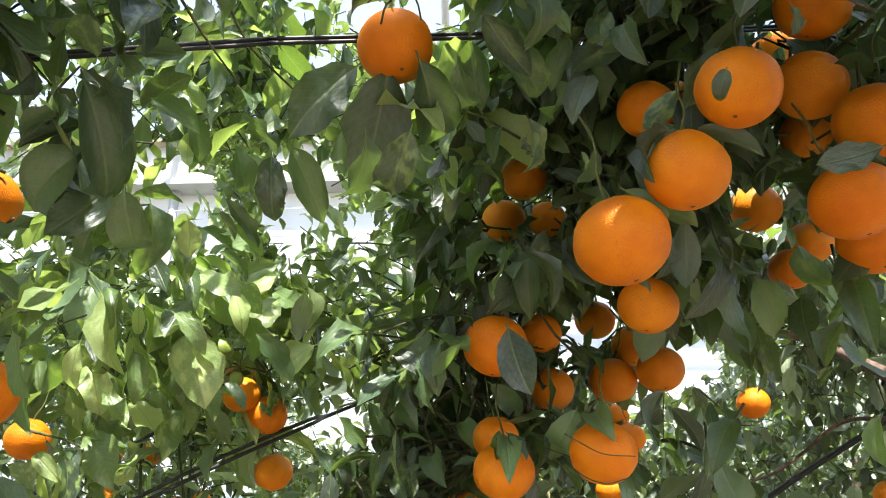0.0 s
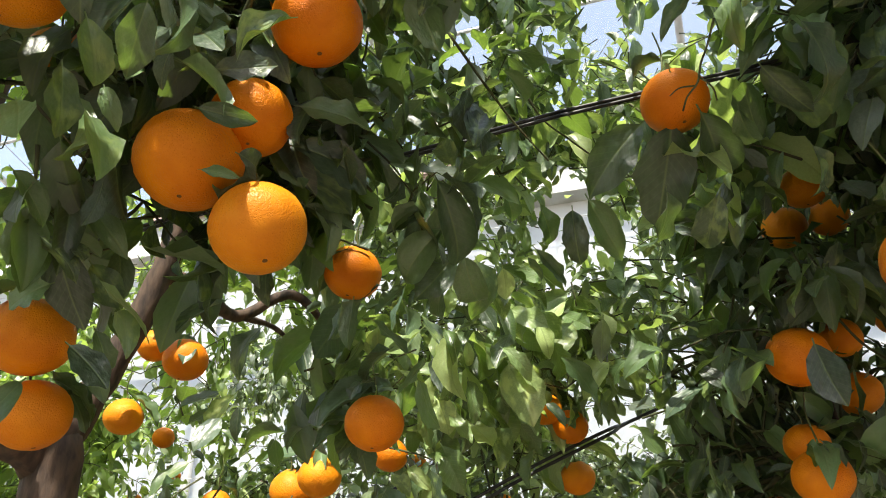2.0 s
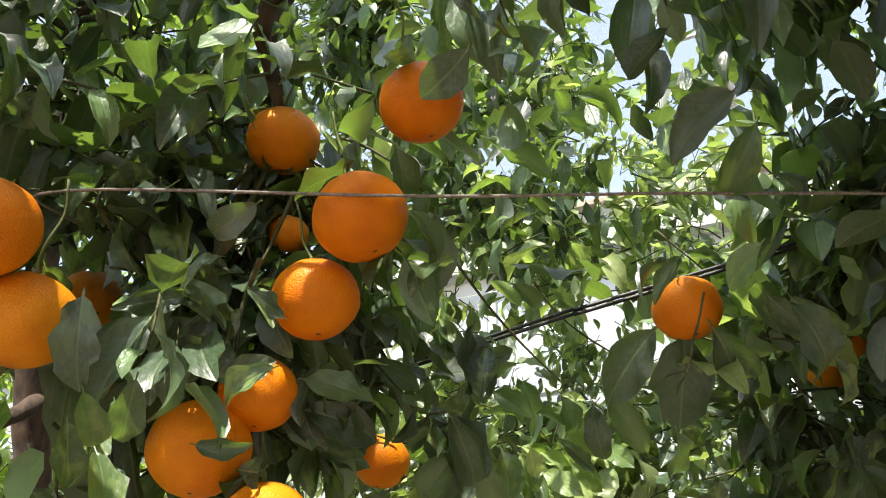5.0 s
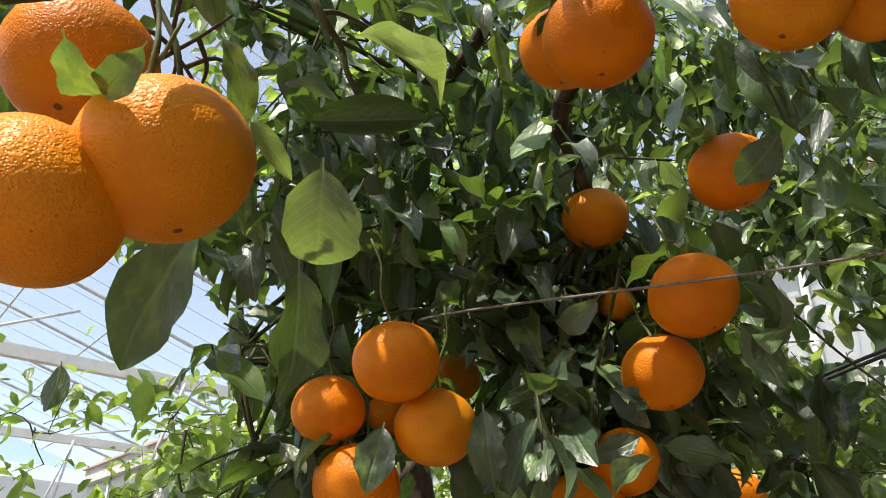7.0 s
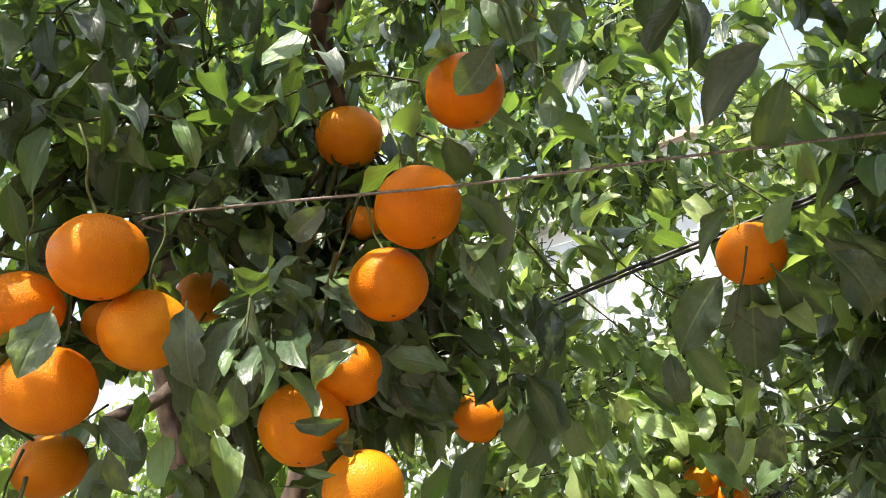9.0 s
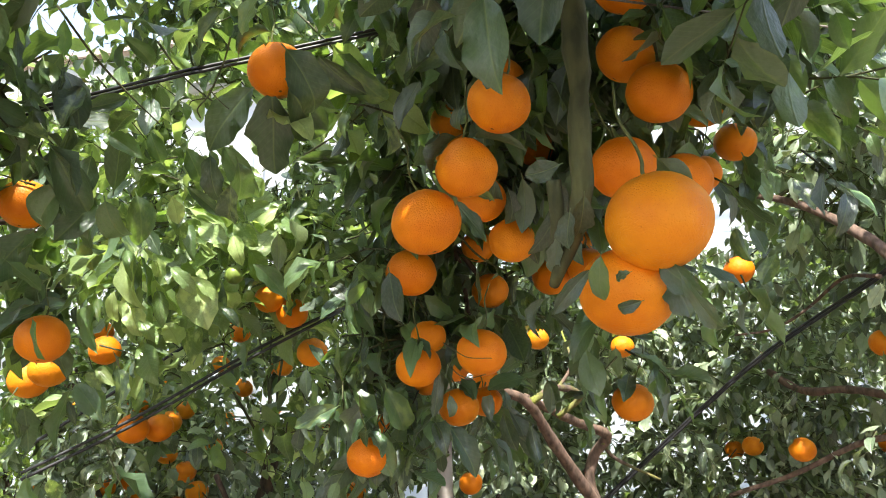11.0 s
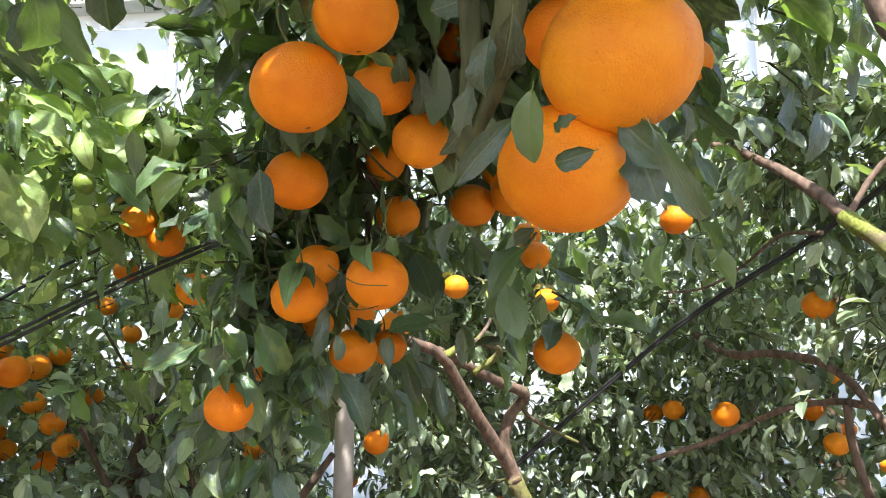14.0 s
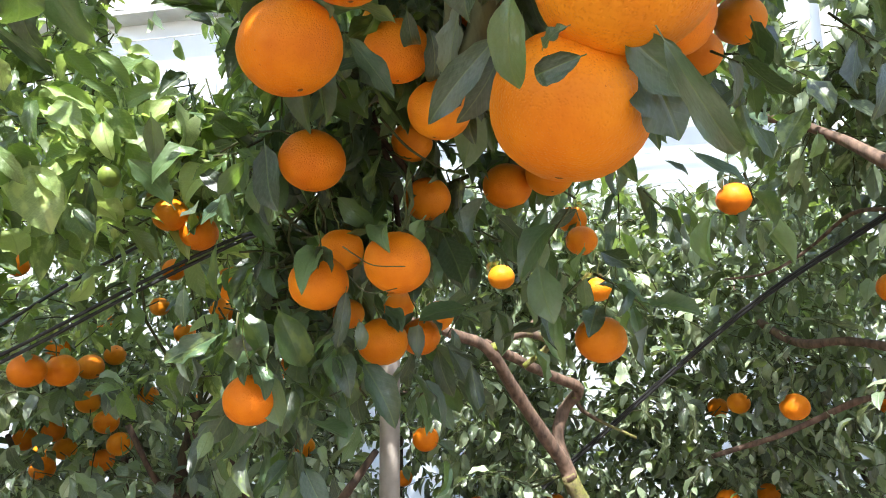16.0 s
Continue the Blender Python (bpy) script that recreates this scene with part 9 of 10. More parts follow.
west.clump(-4.04, 0.85, 2.21, 0.16, 16, 0.076, 0.60)
west.clump(-4.21, 1.74, 0.68, 0.18, 16, 0.076, 0.60)
west.clump(-3.49, 1.66, 0.77, 0.21, 16, 0.076, 0.60)
west.clump(-3.37, 1.65, 1.46, 0.23, 16, 0.076, 0.60)
west.clump(-3.22, 1.57, 1.74, 0.23, 16, 0.076, 0.60)
west.clump(-3.38, 0.62, 1.24, 0.18, 16, 0.076, 0.60)
west.clump(-3.98, 1.64, 2.43, 0.15, 16, 0.076, 0.60)
west.clump(-3.49, 1.73, 1.15, 0.18, 16, 0.076, 0.60)
west.clump(-4.12, 1.04, 0.62, 0.18, 16, 0.076, 0.60)
west.clump(-3.95, 1.57, 2.42, 0.21, 16, 0.076, 0.60)
west.clump(-4.24, 1.25, 1.96, 0.14, 16, 0.076, 0.60)
west.clump(-3.32, 1.02, 2.30, 0.22, 16, 0.076, 0.60)
west.clump(-4.14, 1.65, 0.88, 0.20, 16, 0.076, 0.60)
west.clump(-3.34, 1.45, 1.10, 0.15, 16, 0.076, 0.60)
west.clump(-3.90, 1.62, 0.60, 0.15, 16, 0.076, 0.60)
west.clump(-3.26, 1.62, 0.68, 0.23, 16, 0.076, 0.60)
west.clump(-4.03, 1.01, 1.19, 0.17, 16, 0.076, 0.60)
west.clump(-3.89, 1.52, 2.25, 0.24, 16, 0.076, 0.60)
west.clump(-4.28, 1.43, 0.84, 0.14, 16, 0.076, 0.60)
west.clump(-3.89, 1.59, 2.22, 0.15, 16, 0.076, 0.60)
west.clump(-2.95, 1.41, 1.70, 0.15, 16, 0.076, 0.60)
west.clump(-4.04, 1.21, 1.70, 0.24, 16, 0.076, 0.60)
west.clump(-3.25, 0.78, 1.21, 0.17, 16, 0.076, 0.60)
west.clump(-3.36, 1.90, 1.71, 0.22, 16, 0.076, 0.60)
west_b.clump(-3.07, 3.48, 1.00, 0.21, 16, 0.076, 0.60)
west_b.clump(-2.94, 2.84, 2.95, 0.15, 16, 0.076, 0.60)
west_b.clump(-3.61, 2.24, 1.80, 0.18, 16, 0.076, 0.60)
west_b.clump(-2.91, 3.39, 0.90, 0.16, 16, 0.076, 0.60)
west_b.clump(-2.65, 2.76, 1.70, 0.23, 16, 0.076, 0.60)
west_b.clump(-3.54, 2.99, 1.34, 0.24, 16, 0.076, 0.60)
west_b.clump(-2.52, 2.95, 1.63, 0.20, 16, 0.076, 0.60)
west_b.clump(-3.60, 3.28, 1.90, 0.20, 16, 0.076, 0.60)
west_b.clump(-2.62, 2.33, 1.05, 0.14, 16, 0.076, 0.60)
west_b.clump(-2.57, 2.50, 1.18, 0.23, 16, 0.076, 0.60)
west_b.clump(-3.65, 2.48, 2.71, 0.16, 16, 0.076, 0.60)
west_b.clump(-3.73, 3.29, 1.03, 0.21, 16, 0.076, 0.60)
west_b.clump(-2.69, 3.02, 2.34, 0.23, 16, 0.076, 0.60)
west_b.clump(-2.82, 2.20, 1.19, 0.15, 16, 0.076, 0.60)
west_b.clump(-3.87, 2.59, 0.85, 0.23, 16, 0.076, 0.60)
west_b.clump(-3.97, 2.67, 1.25, 0.16, 16, 0.076, 0.60)
west_b.clump(-2.60, 2.74, 1.36, 0.18, 16, 0.076, 0.60)
west_b.clump(-3.58, 3.03, 2.73, 0.15, 16, 0.076, 0.60)
west_b.clump(-3.54, 2.93, 2.26, 0.24, 16, 0.076, 0.60)
west_b.clump(-2.96, 3.38, 1.44, 0.13, 16, 0.076, 0.60)
west_b.clump(-3.15, 2.17, 1.12, 0.18, 16, 0.076, 0.60)
west_b.clump(-3.13, 3.26, 1.78, 0.18, 16, 0.076, 0.60)
west_b.clump(-3.68, 2.43, 0.92, 0.14, 16, 0.076, 0.60)
west_b.clump(-2.66, 3.08, 1.59, 0.22, 16, 0.076, 0.60)
west_b.clump(-3.64, 2.69, 2.91, 0.14, 16, 0.076, 0.60)
west_b.clump(-2.72, 2.75, 1.65, 0.19, 16, 0.076, 0.60)
west_b.clump(-3.21, 2.39, 2.88, 0.13, 16, 0.076, 0.60)
west_b.clump(-3.02, 2.44, 2.70, 0.13, 16, 0.076, 0.60)
west_b.clump(-2.76, 2.61, 2.93, 0.19, 16, 0.076, 0.60)
west_b.clump(-2.81, 3.41, 1.77, 0.14, 16, 0.076, 0.60)
west_b.clump(-3.73, 2.33, 1.84, 0.15, 16, 0.076, 0.60)
west_b.clump(-2.68, 3.14, 1.80, 0.14, 16, 0.076, 0.60)
west_b.clump(-3.78, 2.91, 2.37, 0.18, 16, 0.076, 0.60)
west_b.clump(-3.68, 3.03, 1.26, 0.15, 16, 0.076, 0.60)
west_b.clump(-3.55, 2.81, 2.39, 0.21, 16, 0.076, 0.60)
west_b.clump(-3.51, 2.47, 1.60, 0.18, 16, 0.076, 0.60)
west_b.clump(-2.64, 3.03, 2.45, 0.19, 16, 0.076, 0.60)
west_b.clump(-3.34, 2.26, 1.27, 0.19, 16, 0.076, 0.60)
west_b.clump(-3.23, 2.04, 0.63, 0.20, 16, 0.076, 0.60)
west_b.clump(-2.79, 2.47, 2.80, 0.24, 16, 0.076, 0.60)
back_b.clump(0.97, 3.70, 0.40, 0.23, 14, 0.076, 0.60)
back_b.clump(0.65, 3.31, 0.85, 0.17, 14, 0.076, 0.60)
back_b.clump(1.42, 3.21, 1.08, 0.20, 14, 0.076, 0.60)
back_b.clump(1.96, 3.19, 0.39, 0.15, 14, 0.076, 0.60)
back_b.clump(1.40, 3.27, 0.95, 0.20, 14, 0.076, 0.60)
back_b.clump(2.50, 3.66, 0.21, 0.23, 14, 0.076, 0.60)
back_b.clump(1.80, 3.31, 1.03, 0.21, 14, 0.076, 0.60)
back_b.clump(2.22, 3.80, 0.34, 0.23, 14, 0.076, 0.60)
back_b.clump(1.05, 3.04, 0.25, 0.16, 14, 0.076, 0.60)
back_b.clump(0.79, 3.22, 0.42, 0.23, 14, 0.076, 0.60)
back_b.clump(1.94, 3.24, 0.37, 0.20, 14, 0.076, 0.60)
back_b.clump(0.66, 3.73, 0.78, 0.17, 14, 0.076, 0.60)
back_b.clump(2.13, 3.54, 0.74, 0.21, 14, 0.076, 0.60)
back_b.clump(0.60, 3.69, 0.83, 0.23, 14, 0.076, 0.60)
back_b.clump(1.06, 3.23, 0.36, 0.14, 14, 0.076, 0.60)
back_b.clump(2.22, 3.58, 1.18, 0.21, 14, 0.076, 0.60)
back_b.clump(2.28, 3.77, 0.35, 0.23, 14, 0.076, 0.60)
back_b.clump(0.97, 3.17, 0.90, 0.18, 14, 0.076, 0.60)
back_b.clump(2.18, 3.10, 0.49, 0.18, 14, 0.076, 0.60)
back_b.clump(1.39, 3.08, 0.69, 0.18, 14, 0.076, 0.60)
back_b.clump(2.23, 3.44, 0.46, 0.21, 14, 0.076, 0.60)
back_b.clump(1.31, 3.97, 0.59, 0.23, 14, 0.076, 0.60)
back_b.clump(0.87, 3.75, 1.05, 0.21, 14, 0.076, 0.60)
back_b.clump(1.65, 3.77, 0.21, 0.15, 14, 0.076, 0.60)
back_b.clump(1.21, 3.29, 0.49, 0.19, 14, 0.076, 0.60)
back_b.clump(1.94, 3.77, 0.48, 0.20, 14, 0.076, 0.60)
back_b.clump(2.30, 3.81, 0.89, 0.21, 14, 0.076, 0.60)
back_b.clump(1.01, 3.43, 1.27, 0.23, 14, 0.076, 0.60)
back_b.clump(1.72, 3.31, 0.88, 0.23, 14, 0.076, 0.60)
back_b.clump(0.99, 3.25, 0.95, 0.15, 14, 0.076, 0.60)
back_c.clump(-0.39, 3.56, 0.50, 0.15, 14, 0.076, 0.60)
back_c.clump(-0.15, 3.48, 1.10, 0.14, 14, 0.076, 0.60)
back_c.clump(-0.50, 3.79, 0.44, 0.19, 14, 0.076, 0.60)
back_c.clump(0.39, 3.73, 0.88, 0.19, 14, 0.076, 0.60)
back_c.clump(0.01, 3.93, 1.03, 0.13, 14, 0.076, 0.60)
back_c.clump(0.19, 3.38, 0.57, 0.15, 14, 0.076, 0.60)
back_c.clump(0.54, 3.63, 0.29, 0.14, 14, 0.076, 0.60)
back_c.clump(0.23, 3.51, 1.03, 0.21, 14, 0.076, 0.60)
back_c.clump(-1.06, 3.61, 0.61, 0.19, 14, 0.076, 0.60)
back_c.clump(0.16, 3.51, 1.08, 0.19, 14, 0.076, 0.60)
back_c.clump(-0.23, 3.52, 0.45, 0.16, 14, 0.076, 0.60)
back_c.clump(0.42, 3.81, 0.30, 0.16, 14, 0.076, 0.60)
back_c.clump(-0.55, 3.50, 0.60, 0.15, 14, 0.076, 0.60)
back_c.clump(-0.19, 4.03, 0.88, 0.20, 14, 0.076, 0.60)
back_c.clump(0.31, 4.01, 0.38, 0.17, 14, 0.076, 0.60)
back_c.clump(0.68, 3.68, 0.79, 0.21, 14, 0.076, 0.60)
back_c.clump(0.39, 3.40, 0.45, 0.13, 14, 0.076, 0.60)
back_c.clump(-0.35, 3.93, 0.43, 0.23, 14, 0.076, 0.60)
back_c.clump(0.29, 3.55, 0.88, 0.17, 14, 0.076, 0.60)
back_c.clump(0.53, 3.55, 0.49, 0.16, 14, 0.076, 0.60)
back_c.clump(-0.62, 3.61, 0.82, 0.23, 14, 0.076, 0.60)
back_c.clump(-0.36, 3.78, 1.20, 0.19, 14, 0.076, 0.60)
back_c.clump(0.30, 3.80, 0.31, 0.20, 14, 0.076, 0.60)
back_c.clump(0.09, 3.43, 0.25, 0.17, 14, 0.076, 0.60)
mid.clump(1.18, 3.20, 0.47, 0.18, 14, 0.076, 0.60)
mid.clump(0.30, 2.70, 0.76, 0.18, 14, 0.076, 0.60)
mid.clump(1.10, 3.14, 0.69, 0.22, 14, 0.076, 0.60)
mid.clump(0.01, 2.97, 0.74, 0.15, 14, 0.076, 0.60)
mid.clump(0.98, 2.73, 0.69, 0.14, 14, 0.076, 0.60)
mid.clump(0.21, 3.08, 1.02, 0.20, 14, 0.076, 0.60)
mid.clump(0.04, 3.08, 0.69, 0.14, 14, 0.076, 0.60)
mid.clump(1.03, 3.23, 1.08, 0.16, 14, 0.076, 0.60)
mid.clump(1.01, 2.85, 0.43, 0.22, 14, 0.076, 0.60)
mid.clump(0.11, 2.90, 0.95, 0.14, 14, 0.076, 0.60)
mid.clump(0.31, 2.90, 1.12, 0.17, 14, 0.076, 0.60)
mid.clump(0.01, 3.02, 0.50, 0.22, 14, 0.076, 0.60)
mid.clump(0.66, 2.89, 0.88, 0.17, 14, 0.076, 0.60)
mid.clump(0.73, 3.31, 1.18, 0.19, 14, 0.076, 0.60)
mid.clump(0.90, 3.28, 1.03, 0.24, 14, 0.076, 0.60)
mid.clump(0.56, 2.97, 1.17, 0.20, 14, 0.076, 0.60)
left.clump(-0.97, 1.44, 3.32, 0.18, 13, 0.085, 0.28)
left.clump(-0.64, 1.05, 2.89, 0.19, 8, 0.085, 0.28)
left.clump(-0.57, 1.09, 2.77, 0.17, 8, 0.085, 0.28)
left.clump(-1.19, 1.11, 3.12, 0.15, 13, 0.085, 0.28)
left.clump(-0.55, 1.65, 2.94, 0.19, 13, 0.085, 0.28)
left.clump(-0.89, 0.92, 3.30, 0.15, 13, 0.085, 0.28)
left.clump(-0.69, 0.75, 2.92, 0.18, 13, 0.085, 0.28)
left.clump(-0.87, 1.26, 3.00, 0.19, 8, 0.085, 0.28)
left.clump(-0.77, 1.22, 3.02, 0.17, 8, 0.085, 0.28)
left.clump(-0.59, 1.79, 3.01, 0.20, 13, 0.085, 0.28)
left.clump(-0.74, 0.94, 3.08, 0.15, 13, 0.085, 0.28)
left.clump(-0.66, 1.55, 3.29, 0.18, 13, 0.085, 0.28)
left.clump(-0.36, 1.16, 2.67, 0.16, 13, 0.085, 0.28)
left.clump(-0.60, 1.73, 3.31, 0.18, 13, 0.085, 0.28)
left.clump(-1.21, 1.10, 3.24, 0.17, 13, 0.085, 0.28)
left.clump(-1.22, 1.13, 3.46, 0.20, 13, 0.085, 0.28)
west_c.clump(-1.39, 0.08, 2.93, 0.16, 13, 0.085, 0.50)
west_c.clump(-1.30, 0.75, 3.32, 0.20, 13, 0.085, 0.50)
west_c.clump(-1.52, 0.22, 2.73, 0.21, 13, 0.085, 0.50)
west_c.clump(-1.52, 0.12, 2.90, 0.18, 13, 0.085, 0.50)
west_c.clump(-1.25, 0.99, 2.85, 0.23, 13, 0.085, 0.50)
west_c.clump(-1.89, 0.28, 3.23, 0.21, 13, 0.085, 0.50)
west_c.clump(-1.67, 0.21, 2.60, 0.18, 13, 0.085, 0.50)
west_c.clump(-1.23, 0.68, 3.11, 0.17, 13, 0.085, 0.50)
west_c.clump(-1.59, 0.13, 2.83, 0.21, 13, 0.085, 0.50)
west_c.clump(-1.90, 0.48, 3.28, 0.20, 13, 0.085, 0.50)
west_c.clump(-1.44, 0.59, 2.74, 0.17, 13, 0.085, 0.50)
west_c.clump(-1.27, 0.91, 2.82, 0.18, 13, 0.085, 0.50)
west_c.clump(-1.38, 0.76, 2.72, 0.24, 13, 0.085, 0.50)
west_c.clump(-1.31, 0.90, 3.02, 0.17, 13, 0.085, 0.50)
west_c.clump(-2.08, 1.15, 2.51, 0.18, 13, 0.085, 0.50)
west_c.clump(-1.98, 1.31, 2.55, 0.18, 13, 0.085, 0.50)
west_c.clump(-1.60, 0.88, 2.67, 0.19, 13, 0.085, 0.50)
west_c.clump(-1.83, 1.51, 2.74, 0.21, 13, 0.085, 0.50)
west_c.clump(-1.49, 1.07, 2.30, 0.21, 13, 0.085, 0.50)
west_c.clump(-2.22, 1.07, 2.67, 0.23, 13, 0.085, 0.50)
# Six clumps above the view, added to keep sun patches off the orange cluster.
near.clump(0.12, 0.50, 2.58, 0.16, 16, 0.09, 0.5)
near.clump(0.30, 0.55, 2.62, 0.16, 16, 0.09, 0.5)
near.clump(0.28, 0.80, 2.66, 0.16, 16, 0.09, 0.5)
near.clump(0.05, 0.75, 2.68, 0.16, 16, 0.09, 0.5)
near.clump(0.45, 0.45, 2.60, 0.16, 16, 0.09, 0.5)
near.clump(0.15, 0.95, 2.74, 0.16, 16, 0.09, 0.5)
back_c.clump(-1.37, 2.82, 1.42, 0.19, 14, 0.085, 0.50)
back_c.clump(-1.55, 2.29, 1.67, 0.24, 14, 0.085, 0.50)
back_c.clump(-1.12, 2.87, 1.48, 0.23, 14, 0.085, 0.50)
back_c.clump(-1.41, 2.30, 1.62, 0.25, 14, 0.085, 0.50)
back_c.clump(-1.39, 2.21, 1.34, 0.23, 14, 0.085, 0.50)
back_c.clump(-1.59, 2.84, 1.66, 0.18, 14, 0.085, 0.50)
back_c.clump(-1.60, 2.47, 1.23, 0.19, 14, 0.085, 0.50)
back_c.clump(-0.66, 2.67, 1.20, 0.21, 14, 0.085, 0.50)
back_c.clump(-1.65, 2.57, 1.74, 0.19, 14, 0.085, 0.50)
back_c.clump(-0.98, 2.56, 1.95, 0.25, 14, 0.085, 0.50)
back_c.clump(-1.42, 2.72, 1.64, 0.22, 14, 0.085, 0.50)
back_c.clump(-1.50, 2.76, 2.02, 0.26, 14, 0.085, 0.50)
low.clump(-0.50, 2.24, 1.41, 0.16, 12, 0.085, 0.50)
low.clump(-0.65, 2.01, 1.42, 0.15, 12, 0.085, 0.50)
low.clump(-1.10, 2.22, 1.49, 0.17, 12, 0.085, 0.50)
low.clump(-1.15, 1.89, 1.35, 0.17, 12, 0.085, 0.50)
low.clump(-1.04, 1.95, 1.55, 0.19, 12, 0.085, 0.50)
low.clump(-1.02, 1.80, 1.49, 0.18, 12, 0.085, 0.50)
low.clump(-1.13, 1.84, 1.62, 0.18, 12, 0.085, 0.50)
low.clump(-1.07, 1.79, 1.53, 0.16, 12, 0.085, 0.50)
back_b.clump(0.54, 3.56, 1.11, 0.26, 14, 0.080, 0.50)
back_b.clump(-0.11, 3.46, 1.14, 0.20, 14, 0.080, 0.50)
back_b.clump(1.02, 3.22, 1.21, 0.20, 14, 0.080, 0.50)
back_b.clump(1.13, 3.36, 1.77, 0.18, 14, 0.080, 0.50)
back_b.clump(-0.47, 3.80, 1.47, 0.26, 14, 0.080, 0.50)
back_b.clump(0.63, 3.44, 2.14, 0.24, 14, 0.080, 0.50)
back_b.clump(1.21, 3.33, 1.47, 0.22, 14, 0.080, 0.50)
back_b.clump(0.55, 3.46, 1.47, 0.26, 14, 0.080, 0.50)
back_b.clump(1.36, 3.31, 1.95, 0.25, 14, 0.080, 0.50)
back_b.clump(0.12, 3.57, 1.11, 0.24, 14, 0.080, 0.50)
back_b.clump(1.02, 3.40, 1.91, 0.20, 14, 0.080, 0.50)
back_b.clump(0.94, 3.33, 1.41, 0.25, 14, 0.080, 0.50)
# Twelve more unseen clumps overhead, added as a shade layer for the same cluster.
near.clump(-0.06, 0.22, 2.50, 0.15, 18, 0.09, 0.4)
near.clump(0.17, 0.26, 2.52, 0.15, 18, 0.09, 0.4)
near.clump(0.35, 0.30, 2.53, 0.15, 18, 0.09, 0.4)
near.clump(0.49, 0.26, 2.54, 0.15, 18, 0.09, 0.4)
near.clump(-0.03, 0.56, 2.58, 0.15, 18, 0.09, 0.4)
near.clump(0.12, 0.57, 2.60, 0.15, 18, 0.09, 0.4)
near.clump(0.28, 0.57, 2.62, 0.15, 18, 0.09, 0.4)
near.clump(0.52, 0.59, 2.62, 0.15, 18, 0.09, 0.4)
near.clump(-0.05, 0.88, 2.66, 0.15, 7, 0.09, 0.4)
near.clump(0.10, 0.84, 2.65, 0.15, 18, 0.09, 0.4)
near.clump(0.35, 0.87, 2.67, 0.15, 18, 0.09, 0.4)
near.clump(0.51, 0.81, 2.67, 0.15, 18, 0.09, 0.4)
near.clump(-0.55, 0.50, 2.53, 0.14, 3, 0.090, 0.50)
near.clump(-0.39, 0.31, 2.44, 0.11, 7, 0.090, 0.50)
near.clump(-0.28, 0.57, 2.56, 0.11, 3, 0.090, 0.50)
near.clump(-0.54, 0.52, 2.62, 0.13, 3, 0.090, 0.50)
near.clump(-0.43, 0.26, 2.43, 0.14, 7, 0.090, 0.50)
near.clump(-0.38, 0.75, 2.52, 0.14, 3, 0.090, 0.50)
near.clump(-0.22, 0.60, 2.36, 0.14, 3, 0.090, 0.50)
near.clump(-0.44, 0.56, 2.48, 0.12, 3, 0.090, 0.50)
near.clump(-0.39, 0.42, 2.46, 0.11, 3, 0.090, 0.50)
near.clump(-0.40, 0.80, 2.56, 0.13, 3, 0.090, 0.50)
left.clump(-1.20, 1.81, 2.75, 0.22, 12, 0.085, 0.40)
left.clump(-0.95, 1.83, 3.14, 0.20, 12, 0.085, 0.40)
left.clump(-0.85, 1.74, 2.67, 0.20, 12, 0.085, 0.40)
left.clump(-1.21, 1.82, 3.25, 0.18, 12, 0.085, 0.40)
left.clump(-1.02, 1.93, 2.66, 0.16, 12, 0.085, 0.40)
left.clump(-0.48, 1.67, 2.58, 0.20, 12, 0.085, 0.40)
left.clump(-0.83, 1.29, 2.75, 0.16, 12, 0.085, 0.40)
left.clump(-0.04, 2.45, 3.08, 0.18, 12, 0.085, 0.40)
left.clump(-0.59, 2.21, 2.61, 0.16, 12, 0.085, 0.40)
left.clump(-0.44, 1.69, 2.61, 0.16, 12, 0.085, 0.40)
left.clump(-0.10, 1.76, 2.66, 0.18, 12, 0.085, 0.40)
left.clump(-1.01, 1.80, 2.62, 0.16, 12, 0.085, 0.40)
left.clump(-0.12, 1.68, 2.98, 0.15, 12, 0.085, 0.40)
left.clump(-0.26, 1.86, 3.11, 0.16, 12, 0.085, 0.40)
left.clump(-0.69, 1.96, 2.72, 0.18, 12, 0.085, 0.40)
left.clump(-0.66, 1.93, 2.94, 0.16, 12, 0.085, 0.40)
left.clump(-0.72, 2.06, 3.23, 0.22, 12, 0.085, 0.40)
left.clump(-1.15, 1.62, 3.19, 0.19, 12, 0.085, 0.40)
left.clump(-0.94, 2.36, 2.94, 0.18, 12, 0.085, 0.40)
left.clump(-0.50, 2.43, 3.04, 0.17, 12, 0.085, 0.40)
left.clump(-0.44, 1.99, 3.19, 0.18, 12, 0.085, 0.40)
left.clump(-0.42, 1.65, 2.75, 0.17, 12, 0.085, 0.40)
left.clump(0.18, 2.02, 2.64, 0.22, 12, 0.085, 0.40)
left.clump(-0.31, 1.62, 2.82, 0.16, 12, 0.085, 0.40)
left.clump(-0.61, 2.15, 3.31, 0.17, 12, 0.085, 0.40)
left.clump(-0.63, 2.39, 3.01, 0.17, 12, 0.085, 0.40)
left.clump(0.01, 2.13, 2.96, 0.19, 12, 0.085, 0.40)
left.clump(0.13, 2.26, 2.62, 0.21, 12, 0.085, 0.40)
left.clump(-0.45, 2.35, 3.21, 0.19, 12, 0.085, 0.40)
left.clump(0.03, 2.37, 3.17, 0.19, 12, 0.085, 0.40)
left.clump(-0.59, 2.18, 2.54, 0.17, 12, 0.085, 0.40)
left.clump(-0.40, 1.64, 3.01, 0.20, 12, 0.085, 0.40)
near.clump(-0.53, 0.90, 2.01, 0.07, 6, 0.090, 0.80)
